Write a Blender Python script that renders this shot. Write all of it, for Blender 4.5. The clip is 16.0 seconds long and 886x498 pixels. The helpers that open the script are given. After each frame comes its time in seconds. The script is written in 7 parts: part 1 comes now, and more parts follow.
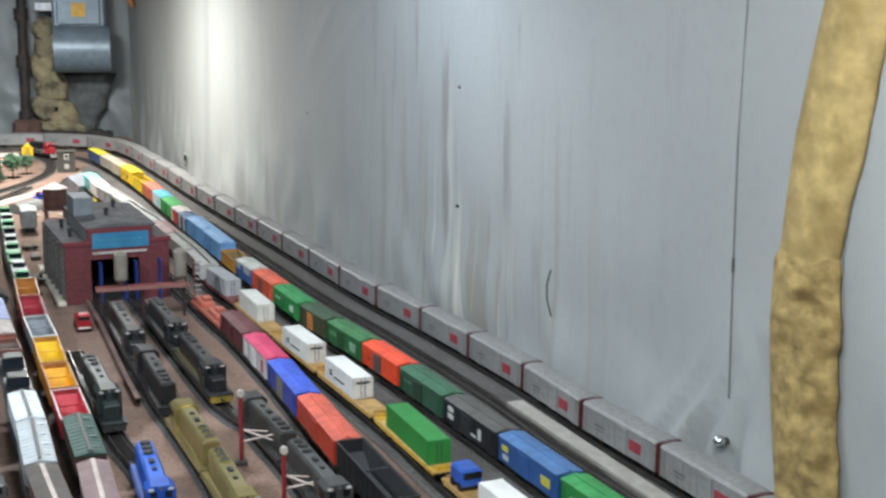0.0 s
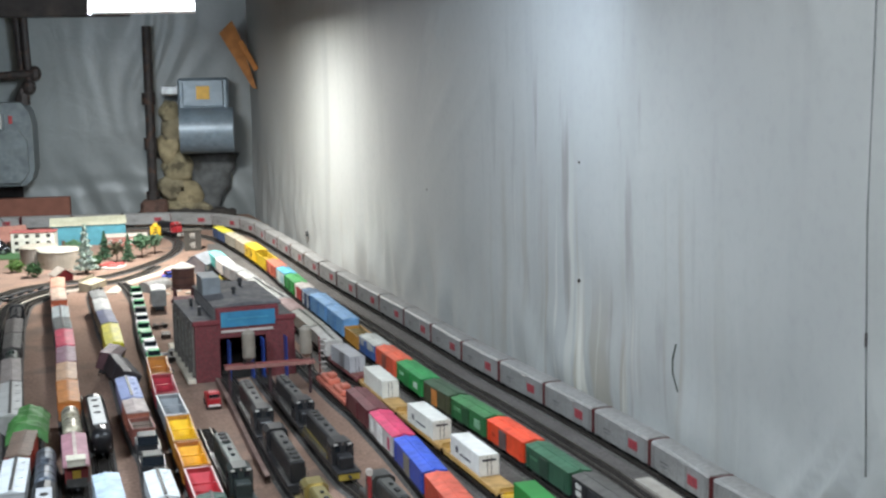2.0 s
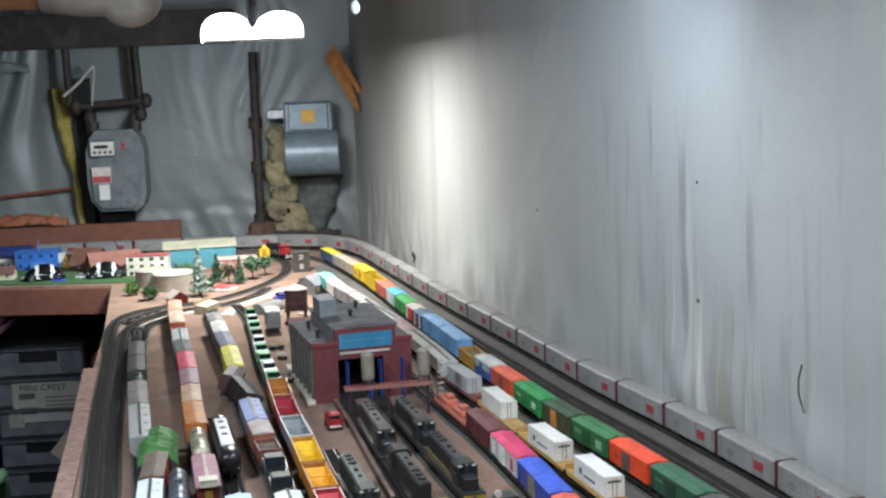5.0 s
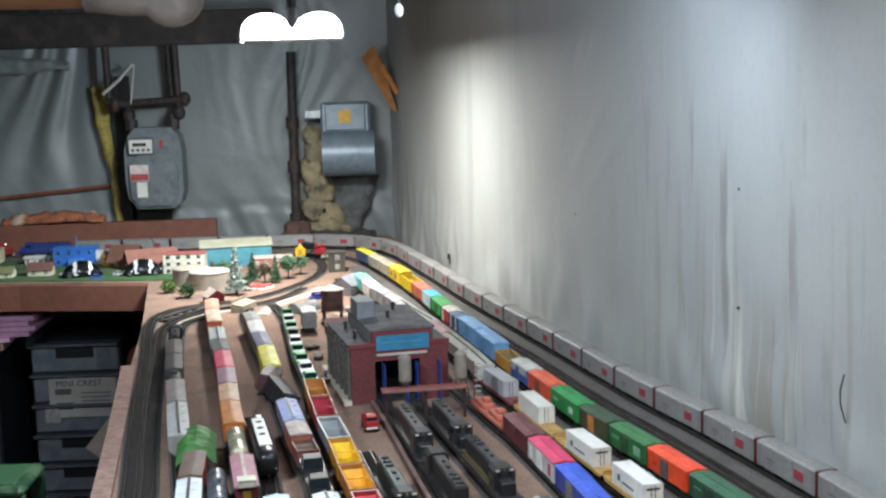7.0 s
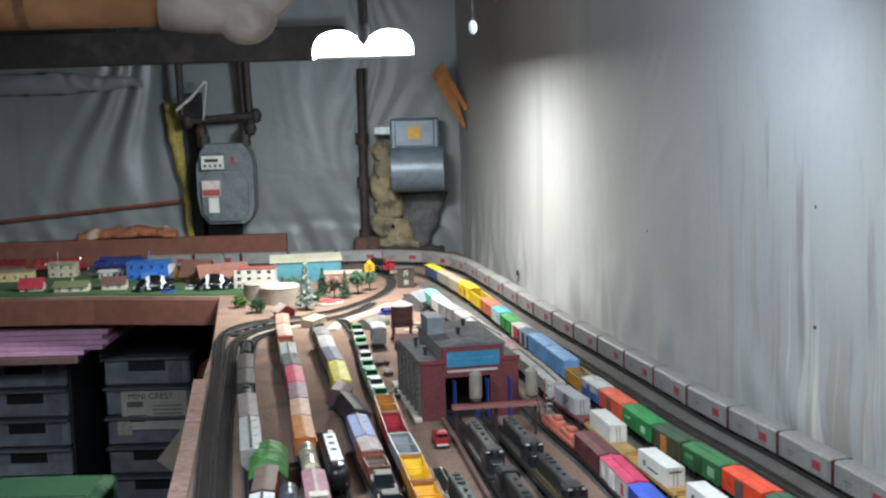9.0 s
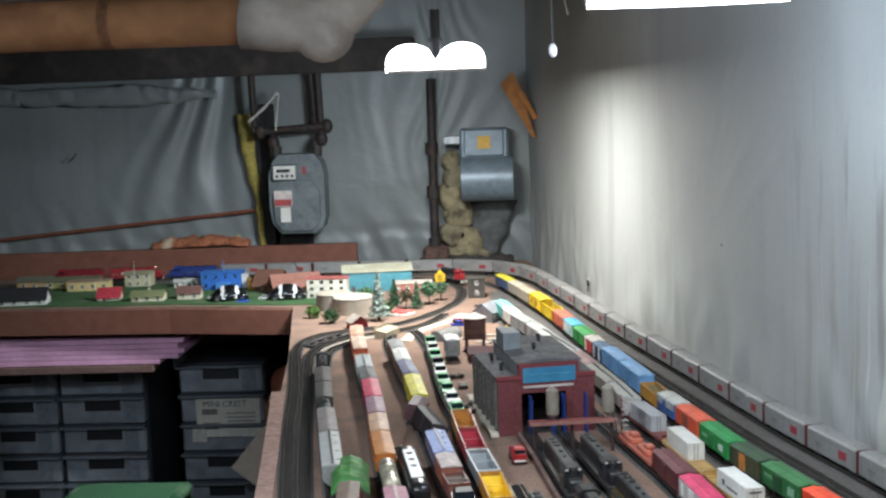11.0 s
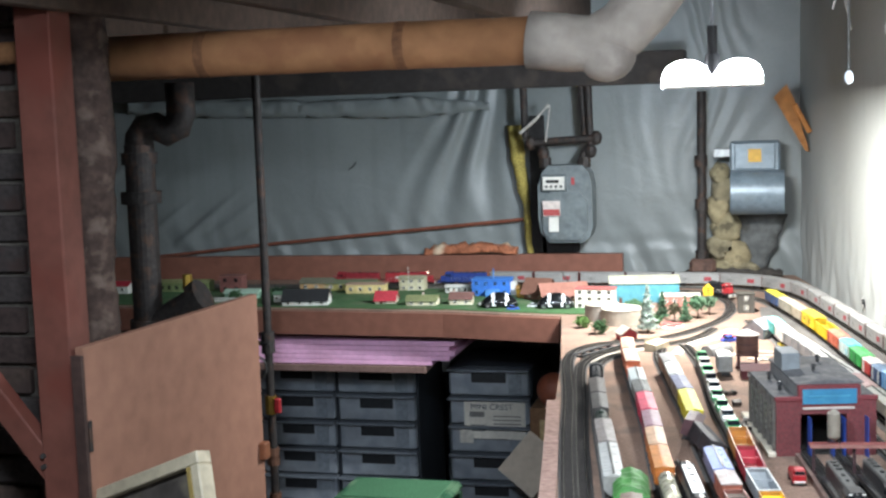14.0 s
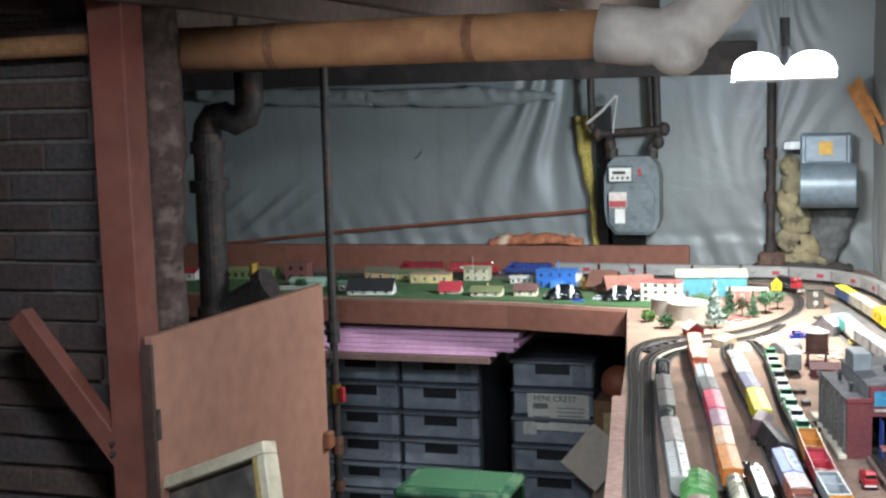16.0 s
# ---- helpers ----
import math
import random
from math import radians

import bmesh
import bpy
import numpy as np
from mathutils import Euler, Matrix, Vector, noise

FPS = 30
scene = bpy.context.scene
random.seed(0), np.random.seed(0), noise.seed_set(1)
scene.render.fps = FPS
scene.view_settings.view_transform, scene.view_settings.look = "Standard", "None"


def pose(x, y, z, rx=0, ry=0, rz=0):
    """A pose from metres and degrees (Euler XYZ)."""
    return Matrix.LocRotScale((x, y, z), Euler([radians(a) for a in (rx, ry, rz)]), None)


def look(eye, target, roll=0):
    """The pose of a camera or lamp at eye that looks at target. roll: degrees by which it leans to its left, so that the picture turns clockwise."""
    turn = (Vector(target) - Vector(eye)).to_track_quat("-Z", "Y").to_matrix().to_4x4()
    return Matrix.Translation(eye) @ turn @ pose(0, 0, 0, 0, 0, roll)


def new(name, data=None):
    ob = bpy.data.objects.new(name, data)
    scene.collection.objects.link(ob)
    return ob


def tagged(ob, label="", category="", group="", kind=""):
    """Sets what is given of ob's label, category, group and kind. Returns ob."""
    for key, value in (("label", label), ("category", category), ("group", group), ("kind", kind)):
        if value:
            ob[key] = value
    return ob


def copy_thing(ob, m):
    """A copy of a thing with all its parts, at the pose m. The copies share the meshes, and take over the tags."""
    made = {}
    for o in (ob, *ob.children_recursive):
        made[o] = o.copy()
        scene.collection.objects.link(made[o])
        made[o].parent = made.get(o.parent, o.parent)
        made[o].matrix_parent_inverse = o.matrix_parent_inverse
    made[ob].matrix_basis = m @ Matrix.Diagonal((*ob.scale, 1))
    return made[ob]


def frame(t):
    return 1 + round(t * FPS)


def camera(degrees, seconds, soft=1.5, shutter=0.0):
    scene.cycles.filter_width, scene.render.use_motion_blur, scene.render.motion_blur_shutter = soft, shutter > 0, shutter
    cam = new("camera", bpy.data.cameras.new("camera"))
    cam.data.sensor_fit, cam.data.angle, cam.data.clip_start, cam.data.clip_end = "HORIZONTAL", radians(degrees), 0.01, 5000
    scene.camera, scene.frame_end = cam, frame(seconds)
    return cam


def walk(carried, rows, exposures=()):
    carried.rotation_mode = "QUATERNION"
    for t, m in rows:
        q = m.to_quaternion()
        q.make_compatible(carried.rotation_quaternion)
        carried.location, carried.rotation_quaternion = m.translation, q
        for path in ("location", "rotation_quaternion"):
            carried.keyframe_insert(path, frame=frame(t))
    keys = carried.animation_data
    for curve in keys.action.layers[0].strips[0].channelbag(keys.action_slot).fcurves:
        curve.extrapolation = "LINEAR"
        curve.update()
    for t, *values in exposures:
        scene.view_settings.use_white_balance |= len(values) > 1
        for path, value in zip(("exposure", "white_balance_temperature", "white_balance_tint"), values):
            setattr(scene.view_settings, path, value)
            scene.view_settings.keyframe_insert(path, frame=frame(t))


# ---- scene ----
cam = camera(38.0, 16.0, soft=2.4, shutter=0.5)
PATH = [
    (0, (0.075, 0.696, 1.589), (0.517, 2.603, 1.183), 0.8),
    (0.5, (0.07, 0.694, 1.593), (0.438, 2.624, 1.221), 0.3),
    (1, (0.065, 0.69, 1.595), (0.378, 2.633, 1.238), -0.7),
    (1.5, (0.064, 0.693, 1.599), (0.369, 2.636, 1.236), -0.4),
    (2, (0.061, 0.688, 1.603), (0.332, 2.647, 1.302), -1.0),
    (2.5, (0.053, 0.682, 1.606), (0.302, 2.643, 1.302), -1.0),
    (3, (0.045, 0.679, 1.609), (0.27, 2.646, 1.325), -1.6),
    (3.5, (0.037, 0.684, 1.613), (0.225, 2.653, 1.322), -1.6),
    (4, (0.031, 0.682, 1.612), (0.197, 2.655, 1.334), -1.6),
    (4.5, (0.028, 0.676, 1.615), (0.176, 2.653, 1.349), -2.1),
    (5, (0.018, 0.677, 1.615), (0.147, 2.654, 1.344), -2.2),
    (7.5, (0.005, 0.682, 1.621), (0.065, 2.663, 1.353), -1.7),
    (8, (0.006, 0.69, 1.62), (0.028, 2.674, 1.363), -2.1),
    (8.5, (0.001, 0.691, 1.621), (-0.005, 2.675, 1.374), -1.8),
    (9, (-0.005, 0.682, 1.622), (-0.026, 2.667, 1.38), -1.7),
    (11.3, (-0.031, 0.651, 1.66), (-0.174, 2.632, 1.426), -2.5),
    (11.5, (-0.026, 0.641, 1.663), (-0.188, 2.621, 1.432), -2.8),
    (12, (-0.049, 0.627, 1.67), (-0.293, 2.599, 1.444), -2.3),
    (12.5, (-0.077, 0.585, 1.684), (-0.476, 2.526, 1.415), -2.0),
    (13, (-0.07, 0.587, 1.684), (-0.523, 2.52, 1.443), -1.3),
    (13.5, (-0.069, 0.585, 1.686), (-0.544, 2.515, 1.465), -1.9),
    (14, (-0.079, 0.57, 1.69), (-0.579, 2.494, 1.472), -1.9),
    (14.5, (-0.084, 0.573, 1.692), (-0.622, 2.487, 1.475), -2.0),
    (15, (-0.089, 0.574, 1.696), (-0.653, 2.481, 1.491), -1.9),
    (15.5, (-0.08, 0.567, 1.711), (-0.669, 2.465, 1.494), -1.7),
    (16, (-0.09, 0.575, 1.709), (-0.683, 2.47, 1.471), -1.6),
]
walk(cam, [(t, look(eye, target, roll)) for t, eye, target, roll in PATH],
     exposures=[(0, 0.50), (4, 0.48), (9, 0.46), (11.5, 0.45), (12, 0.82), (12.5, 1.16), (14.5, 1.32), (16, 1.32)])

# ---- light ----
world = bpy.data.worlds.new("basement_dark")
scene.world = world
world.use_nodes = True
world.node_tree.nodes["Background"].inputs[0].default_value = (0.75, 0.85, 1.0, 1)
world.node_tree.nodes["Background"].inputs[1].default_value = 0.02


def area_lamp(name, eye, target, size, power, color, size_y=None):
    data = bpy.data.lights.new(name, "AREA")
    data.energy, data.color, data.size = power, color, size
    if size_y:
        data.shape, data.size_y = "RECTANGLE", size_y
    lamp = new(name, data)
    lamp.matrix_world = look(eye, target)
    return lamp


LAMP = Vector((-0.250, 4.35, 1.757))
NEAR_LAMP = Vector((0.213, 2.54, 1.795))
# Third lamp stands out of view, added to light the near yard and wall.
ADDED_LAMP = Vector((0.28, 1.25, 1.93))
COOL = (0.76, 0.88, 1.0)
area_lamp("garage_lamp_light", (LAMP.x + 0.02, LAMP.y, LAMP.z - 0.062), (LAMP.x + 0.10, LAMP.y, 0), 0.26, 13.4, (0.98, 0.985, 0.95), 0.10)
area_lamp("garage_lamp_side_light", (LAMP.x - 0.10, LAMP.y - 0.02, LAMP.z - 0.066), (-1.45, 5.15, 1.10), 0.13, 6.5, COOL).data.spread = radians(165)
area_lamp("near_lamp_light", (NEAR_LAMP.x, NEAR_LAMP.y, NEAR_LAMP.z - 0.062), (NEAR_LAMP.x, NEAR_LAMP.y, 0), 0.26, 2.4, COOL, 0.10)
area_lamp("near_lamp_side_light", (NEAR_LAMP.x + 0.06, NEAR_LAMP.y + 0.05, NEAR_LAMP.z - 0.050), (0.50, 3.30, 1.86), 0.13, 1.8, (0.70, 0.83, 1.0))
area_lamp("added_back_lamp_light", (ADDED_LAMP.x, ADDED_LAMP.y, ADDED_LAMP.z - 0.062), (0.70, 2.00, 1.35), 0.26, 7.3, (0.87, 0.94, 1.0), 0.10)
# Unseen fill lamp, added to brighten the door, drawers and far wall.
area_lamp("added_aisle_fill_light", (-0.80, 1.9, 2.04), (-0.90, 2.6, 0), 0.3, 27, (0.75, 0.87, 1.0), 0.3)


# ---- materials ----
def rgb(code):
    """Linear colour of an sRGB hex code."""
    v = [int(code[i:i + 2], 16) / 255 for i in (0, 2, 4)]
    return [c / 12.92 if c <= 0.04045 else ((c + 0.055) / 1.055) ** 2.4 for c in v]


MATS = {}


def mat(code, rough=0.5, metal=0.0, grain=60.0, vary=0.18, bump=0.08, glow=0.0, stain=None, big=6.0, spec=0.5):
    """A surface colour with fine grain, broad wear and a little relief; stain: a second colour in patches."""
    key = (code, rough, metal, grain, vary, bump, glow, stain, big, spec)
    if key in MATS:
        return MATS[key]
    m = bpy.data.materials.new("surface_" + code)
    m.use_nodes = True
    t = m.node_tree
    b = t.nodes["Principled BSDF"]
    c = rgb(code)
    co = t.nodes.new("ShaderNodeTexCoord")
    n1, n2 = t.nodes.new("ShaderNodeTexNoise"), t.nodes.new("ShaderNodeTexNoise")
    n1.inputs["Scale"].default_value, n1.inputs["Detail"].default_value = grain, 4
    n2.inputs["Scale"].default_value, n2.inputs["Detail"].default_value = big, 5
    r1, r2 = t.nodes.new("ShaderNodeValToRGB"), t.nodes.new("ShaderNodeValToRGB")
    lo, hi = [x * (1 - vary) for x in c], [min(1, x * (1 + vary) + 0.004) for x in c]
    for r, a, z in ((r1, lo, hi), (r2, (0.82, 0.80, 0.78), (1.08, 1.08, 1.08))):
        r.color_ramp.elements[0].position, r.color_ramp.elements[1].position = 0.32, 0.70
        r.color_ramp.elements[0].color, r.color_ramp.elements[1].color = (*a, 1), (*z, 1)
    mix = t.nodes.new("ShaderNodeMix")
    mix.data_type, mix.blend_type = "RGBA", "MULTIPLY"
    mix.inputs[0].default_value = 1.0
    bm_ = t.nodes.new("ShaderNodeBump")
    bm_.inputs["Strength"].default_value, bm_.inputs["Distance"].default_value = bump, 0.004
    for n in (n1, n2):
        t.links.new(co.outputs["Object"], n.inputs["Vector"])
    t.links.new(n1.outputs["Fac"], r1.inputs["Fac"])
    t.links.new(n2.outputs["Fac"], r2.inputs["Fac"])
    t.links.new(r1.outputs["Color"], mix.inputs[6])
    t.links.new(r2.outputs["Color"], mix.inputs[7])
    out = mix.outputs[2]
    if stain:
        n3, r3, m3 = t.nodes.new("ShaderNodeTexNoise"), t.nodes.new("ShaderNodeValToRGB"), t.nodes.new("ShaderNodeMix")
        n3.inputs["Scale"].default_value, n3.inputs["Detail"].default_value = big * 1.7, 6
        r3.color_ramp.elements[0].position, r3.color_ramp.elements[1].position = 0.52, 0.66
        m3.data_type = "RGBA"
        m3.inputs[7].default_value = (*rgb(stain), 1)
        t.links.new(co.outputs["Object"], n3.inputs["Vector"])
        t.links.new(n3.outputs["Fac"], r3.inputs["Fac"])
        t.links.new(r3.outputs["Color"], m3.inputs[0])
        t.links.new(out, m3.inputs[6])
        out = m3.outputs[2]
    t.links.new(out, b.inputs["Base Color"])
    t.links.new(n1.outputs["Fac"], bm_.inputs["Height"])
    t.links.new(bm_.outputs["Normal"], b.inputs["Normal"])
    b.inputs["Roughness"].default_value, b.inputs["Metallic"].default_value = rough, metal
    b.inputs["Specular IOR Level"].default_value = spec
    if glow:
        b.inputs["Emission Color"].default_value = (*c, 1)
        b.inputs["Emission Strength"].default_value = glow
    MATS[key] = m
    return m


def sheeting(name, code, dark, streak, rough, fold, fold_scale, bands=(), drips=None):
    """Grey wall sheet: streaks that run down, blotches, and soft folds."""
    m = bpy.data.materials.new(name)
    m.use_nodes = True
    t = m.node_tree
    b = t.nodes["Principled BSDF"]
    co = t.nodes.new("ShaderNodeTexCoord")
    base = (*rgb(code), 1)
    last = None
    layers = (((9, 9, 0.8), 1.0, dark, 0.55, 0.78, 0.45), ((1.6, 1.6, 1.4), 1.0, dark, 0.45, 0.75, 0.5),
              ((13, 13, 0.5), 1.0, streak, 0.66, 0.74, 0.35), ((70, 70, 60), 1.0, dark, 0.5, 0.7, 0.12))
    for size, scale, code2, a, z, most in layers:
        mp, n, r, mx, k = (t.nodes.new(x) for x in ("ShaderNodeMapping", "ShaderNodeTexNoise", "ShaderNodeValToRGB", "ShaderNodeMix", "ShaderNodeMath"))
        mp.inputs["Scale"].default_value = size
        n.inputs["Scale"].default_value, n.inputs["Detail"].default_value = scale, 6
        r.color_ramp.elements[0].position, r.color_ramp.elements[1].position = a, z
        k.operation = "MULTIPLY"
        k.inputs[1].default_value = most
        mx.data_type = "RGBA"
        mx.inputs[7].default_value = (*rgb(code2), 1)
        t.links.new(co.outputs["Object"], mp.inputs["Vector"])
        t.links.new(mp.outputs["Vector"], n.inputs["Vector"])
        t.links.new(n.outputs["Fac"], r.inputs["Fac"])
        t.links.new(r.outputs["Color"], k.inputs[0])
        t.links.new(k.outputs[0], mx.inputs[0])
        if last is None:
            mx.inputs[6].default_value = base
        else:
            t.links.new(last, mx.inputs[6])
        last = mx.outputs[2]
    sep = t.nodes.new("ShaderNodeSeparateXYZ")
    t.links.new(co.outputs["Object"], sep.inputs[0])
    for y0, y1, top, code2, most in bands:
        def ramp(out, a, z):
            r = t.nodes.new("ShaderNodeMapRange")
            r.interpolation_type = "SMOOTHSTEP"
            r.inputs["From Min"].default_value, r.inputs["From Max"].default_value = a, z
            t.links.new(out, r.inputs["Value"])
            return r.outputs["Result"]
        soft = (y1 - y0) * 0.4
        wob, add = t.nodes.new("ShaderNodeTexNoise"), t.nodes.new("ShaderNodeMath")
        wob.inputs["Scale"].default_value = 9.0
        t.links.new(co.outputs["Object"], wob.inputs["Vector"])
        add.operation = "MULTIPLY_ADD"
        add.inputs[1].default_value = (y1 - y0) * 1.2
        t.links.new(wob.outputs["Fac"], add.inputs[0])
        t.links.new(sep.outputs[1], add.inputs[2])
        up, down = ramp(add.outputs[0], y0 + soft, y0 + 2 * soft), ramp(add.outputs[0], y1 + 2.4 * soft, y1 + 1.2 * soft)
        high = ramp(sep.outputs[2], top + 0.12, top - 0.15)
        for k, o in enumerate((down, high, None)):
            mu = t.nodes.new("ShaderNodeMath")
            mu.operation = "MULTIPLY"
            t.links.new(up, mu.inputs[0])
            if o is None:
                mu.inputs[1].default_value = most
            else:
                t.links.new(o, mu.inputs[1])
            up = mu.outputs[0]
        mx = t.nodes.new("ShaderNodeMix")
        mx.data_type = "RGBA"
        mx.inputs[7].default_value = (*rgb(code2), 1)
        t.links.new(up, mx.inputs[0])
        t.links.new(last, mx.inputs[6])
        last = mx.outputs[2]
    for scale, code2, a, z, most, low, high in (((30, 30, 1.0), "857B66", 0.53, 0.68, 0.75, 1.50, 1.25), ((22, 22, 2.6), "6E6964", 0.60, 0.70, 0.55, 1.75, 1.45), ((55, 55, 1.6), "C6C4BA", 0.60, 0.70, 0.5, 1.48, 1.2)) if drips else ():
        mp, n, r, mx = (t.nodes.new(x) for x in ("ShaderNodeMapping", "ShaderNodeTexNoise", "ShaderNodeValToRGB", "ShaderNodeMix"))
        mp.inputs["Scale"].default_value = scale
        mp.inputs["Location"].default_value = (scale[0] * 0.7, scale[2] * 3.1, 1.7)
        n.inputs["Scale"].default_value, n.inputs["Detail"].default_value = 1.0, 5
        r.color_ramp.elements[0].position, r.color_ramp.elements[1].position = a, z
        t.links.new(co.outputs["Object"], mp.inputs["Vector"])
        t.links.new(mp.outputs["Vector"], n.inputs["Vector"])
        t.links.new(n.outputs["Fac"], r.inputs["Fac"])
        k = r.outputs["Color"]
        for axis, a2, z2 in ((1, drips[0], drips[0] + 0.5), (1, drips[1], drips[1] - 0.5), (2, low, high)):
            rg, mu = t.nodes.new("ShaderNodeMapRange"), t.nodes.new("ShaderNodeMath")
            rg.interpolation_type = "SMOOTHSTEP"
            rg.inputs["From Min"].default_value, rg.inputs["From Max"].default_value = a2, z2
            mu.operation = "MULTIPLY"
            t.links.new(sep.outputs[axis], rg.inputs["Value"])
            t.links.new(rg.outputs["Result"], mu.inputs[0])
            t.links.new(k, mu.inputs[1])
            k = mu.outputs[0]
        mu = t.nodes.new("ShaderNodeMath")
        mu.operation = "MULTIPLY"
        mu.inputs[1].default_value = most
        t.links.new(k, mu.inputs[0])
        mx.data_type = "RGBA"
        mx.inputs[7].default_value = (*rgb(code2), 1)
        t.links.new(mu.outputs[0], mx.inputs[0])
        t.links.new(last, mx.inputs[6])
        last = mx.outputs[2]
    t.links.new(last, b.inputs["Base Color"])
    n, bp = t.nodes.new("ShaderNodeTexNoise"), t.nodes.new("ShaderNodeBump")
    n.inputs["Scale"].default_value, n.inputs["Detail"].default_value, n.inputs["Distortion"].default_value = fold_scale, 3, 0.8
    bp.inputs["Strength"].default_value, bp.inputs["Distance"].default_value = fold, 0.02
    t.links.new(co.outputs["Object"], n.inputs["Vector"])
    t.links.new(n.outputs["Fac"], bp.inputs["Height"])
    t.links.new(bp.outputs["Normal"], b.inputs["Normal"])
    b.inputs["Roughness"].default_value = rough
    return m


SAND = mat("8C7161", 0.95, grain=160, vary=0.24, bump=0.3, stain="6E5B4F", big=5)
BALLAST = mat("55524F", 0.95, grain=260, vary=0.5, bump=0.5, big=9)
RAIL = mat("8C8880", 0.38, 0.85, grain=40, bump=0.02)
TIE = mat("2B2623", 0.9, grain=120, vary=0.3)
BLACK = mat("1E1E20", 0.55, grain=90, vary=0.3)
STEEL = mat("4B4A48", 0.5, 0.4, grain=80, vary=0.25)
WHEEL = mat("3A332E", 0.5, 0.6, grain=80)
WINDOW = mat("141A20", 0.12, grain=20, vary=0.1, bump=0.0)
WHITE = mat("DAD9D2", 0.5, vary=0.06)
CHROME = mat("C9CDD2", 0.18, 0.9, vary=0.05, bump=0.01)
WALL = sheeting("grey_wall_sheet", "A5A7A4", "7F8182", "8B8470", 0.72, 0.35, 3.0,
                bands=((2.62, 2.685, 1.20, "7E7461", 0.55), (2.728, 2.752, 1.20, "D2D0C4", 0.75), (2.765, 2.785, 1.40, "C4C3B8", 0.4)), drips=(2.15, 3.35))
PLASTIC = sheeting("plastic_vapour_sheet", "7F8483", "5E6262", "8F9494", 0.40, 0.15, 9.0)
BROWN = mat("7E5040", 0.75, grain=25, vary=0.12, bump=0.05, big=2.0)
BOARD = mat("8E6552", 0.8, grain=20, vary=0.10, bump=0.05, big=1.5)


# ---- mesh helpers ----
class Shape:
    """A bmesh that boxes, tubes and prisms are added to."""

    def __init__(self):
        self.bm = bmesh.new()

    def box(self, x, y, z, sx, sy, sz, bevel=0.0, m=None):
        """A box with its centre at x, y and its base at z."""
        r = bmesh.ops.create_cube(self.bm, size=1.0, matrix=(m or Matrix()) @ Matrix.Translation((x, y, z + sz / 2)) @ Matrix.Diagonal((sx, sy, sz, 1)))
        if bevel:
            edges = list({e for v in r["verts"] for e in v.link_edges})
            bmesh.ops.bevel(self.bm, geom=edges, offset=bevel, segments=1, affect="EDGES", profile=0.5)
        return self

    def tube(self, a, b, r1, r2=None, n=10, caps=True):
        a, b = Vector(a), Vector(b)
        d = b - a
        m = Matrix.Translation((a + b) / 2) @ d.to_track_quat("Z", "Y").to_matrix().to_4x4()
        bmesh.ops.create_cone(self.bm, cap_ends=caps, segments=n, radius1=r1, radius2=r1 if r2 is None else r2, depth=d.length, matrix=m)
        return self

    def prism(self, outline, x0, x1, m=None):
        """An outline in y, z drawn along x."""
        m = m or Matrix()
        a = [self.bm.verts.new(m @ Vector((x0, y, z))) for y, z in outline]
        b = [self.bm.verts.new(m @ Vector((x1, y, z))) for y, z in outline]
        n = len(outline)
        faces = [self.bm.faces.new(a[::-1]), self.bm.faces.new(b)]
        faces += [self.bm.faces.new((a[i], a[(i + 1) % n], b[(i + 1) % n], b[i])) for i in range(n)]
        bmesh.ops.recalc_face_normals(self.bm, faces=faces)
        return self

    def ball(self, c, r, squash=(1, 1, 1), n=10):
        bmesh.ops.create_uvsphere(self.bm, u_segments=n, v_segments=max(5, n // 2 + 1), radius=r, matrix=Matrix.Translation(c) @ Matrix.Diagonal((*squash, 1)))
        return self

    def slab(self, outline, z0, z1):
        """An outline in x, y drawn up from z0 to z1."""
        a = [self.bm.verts.new((x, y, z0)) for x, y in outline]
        b = [self.bm.verts.new((x, y, z1)) for x, y in outline]
        n = len(outline)
        faces = [self.bm.faces.new(a[::-1]), self.bm.faces.new(b)]
        faces += [self.bm.faces.new((a[i], a[(i + 1) % n], b[(i + 1) % n], b[i])) for i in range(n)]
        bmesh.ops.recalc_face_normals(self.bm, faces=faces)
        return self

    def bend(self, points, r, n=10):
        """A round bar along points."""
        pts = [Vector(p) for p in points]
        rings = []
        for i, p in enumerate(pts):
            d = (pts[min(i + 1, len(pts) - 1)] - pts[max(i - 1, 0)]).normalized()
            q = d.to_track_quat("Z", "Y")
            rings.append([self.bm.verts.new(p + q @ Vector((math.cos(k * math.tau / n) * r, math.sin(k * math.tau / n) * r, 0))) for k in range(n)])
        # rings keep their own start, so that each next one is turned to the nearest match
        for i in range(1, len(rings)):
            a = rings[i - 1][0].co
            k = min(range(n), key=lambda j: (rings[i][j].co - a).length)
            rings[i] = rings[i][k:] + rings[i][:k]
        faces = []
        for a, b in zip(rings, rings[1:]):
            faces += [self.bm.faces.new((a[k], a[(k + 1) % n], b[(k + 1) % n], b[k])) for k in range(n)]
        faces += [self.bm.faces.new(rings[0][::-1]), self.bm.faces.new(rings[-1])]
        bmesh.ops.recalc_face_normals(self.bm, faces=faces)
        return self


def mesh(name, shape, material, smooth=False):
    me = bpy.data.meshes.new(name)
    shape.bm.to_mesh(me)
    shape.bm.free()
    me.materials.append(material)
    if smooth:
        for p in me.polygons:
            p.use_smooth = True
    return me


def part(name, shape, material, parent, label="", smooth=False):
    ob = new(name, mesh(name, shape, material, smooth))
    ob.parent = parent
    return tagged(ob, label)


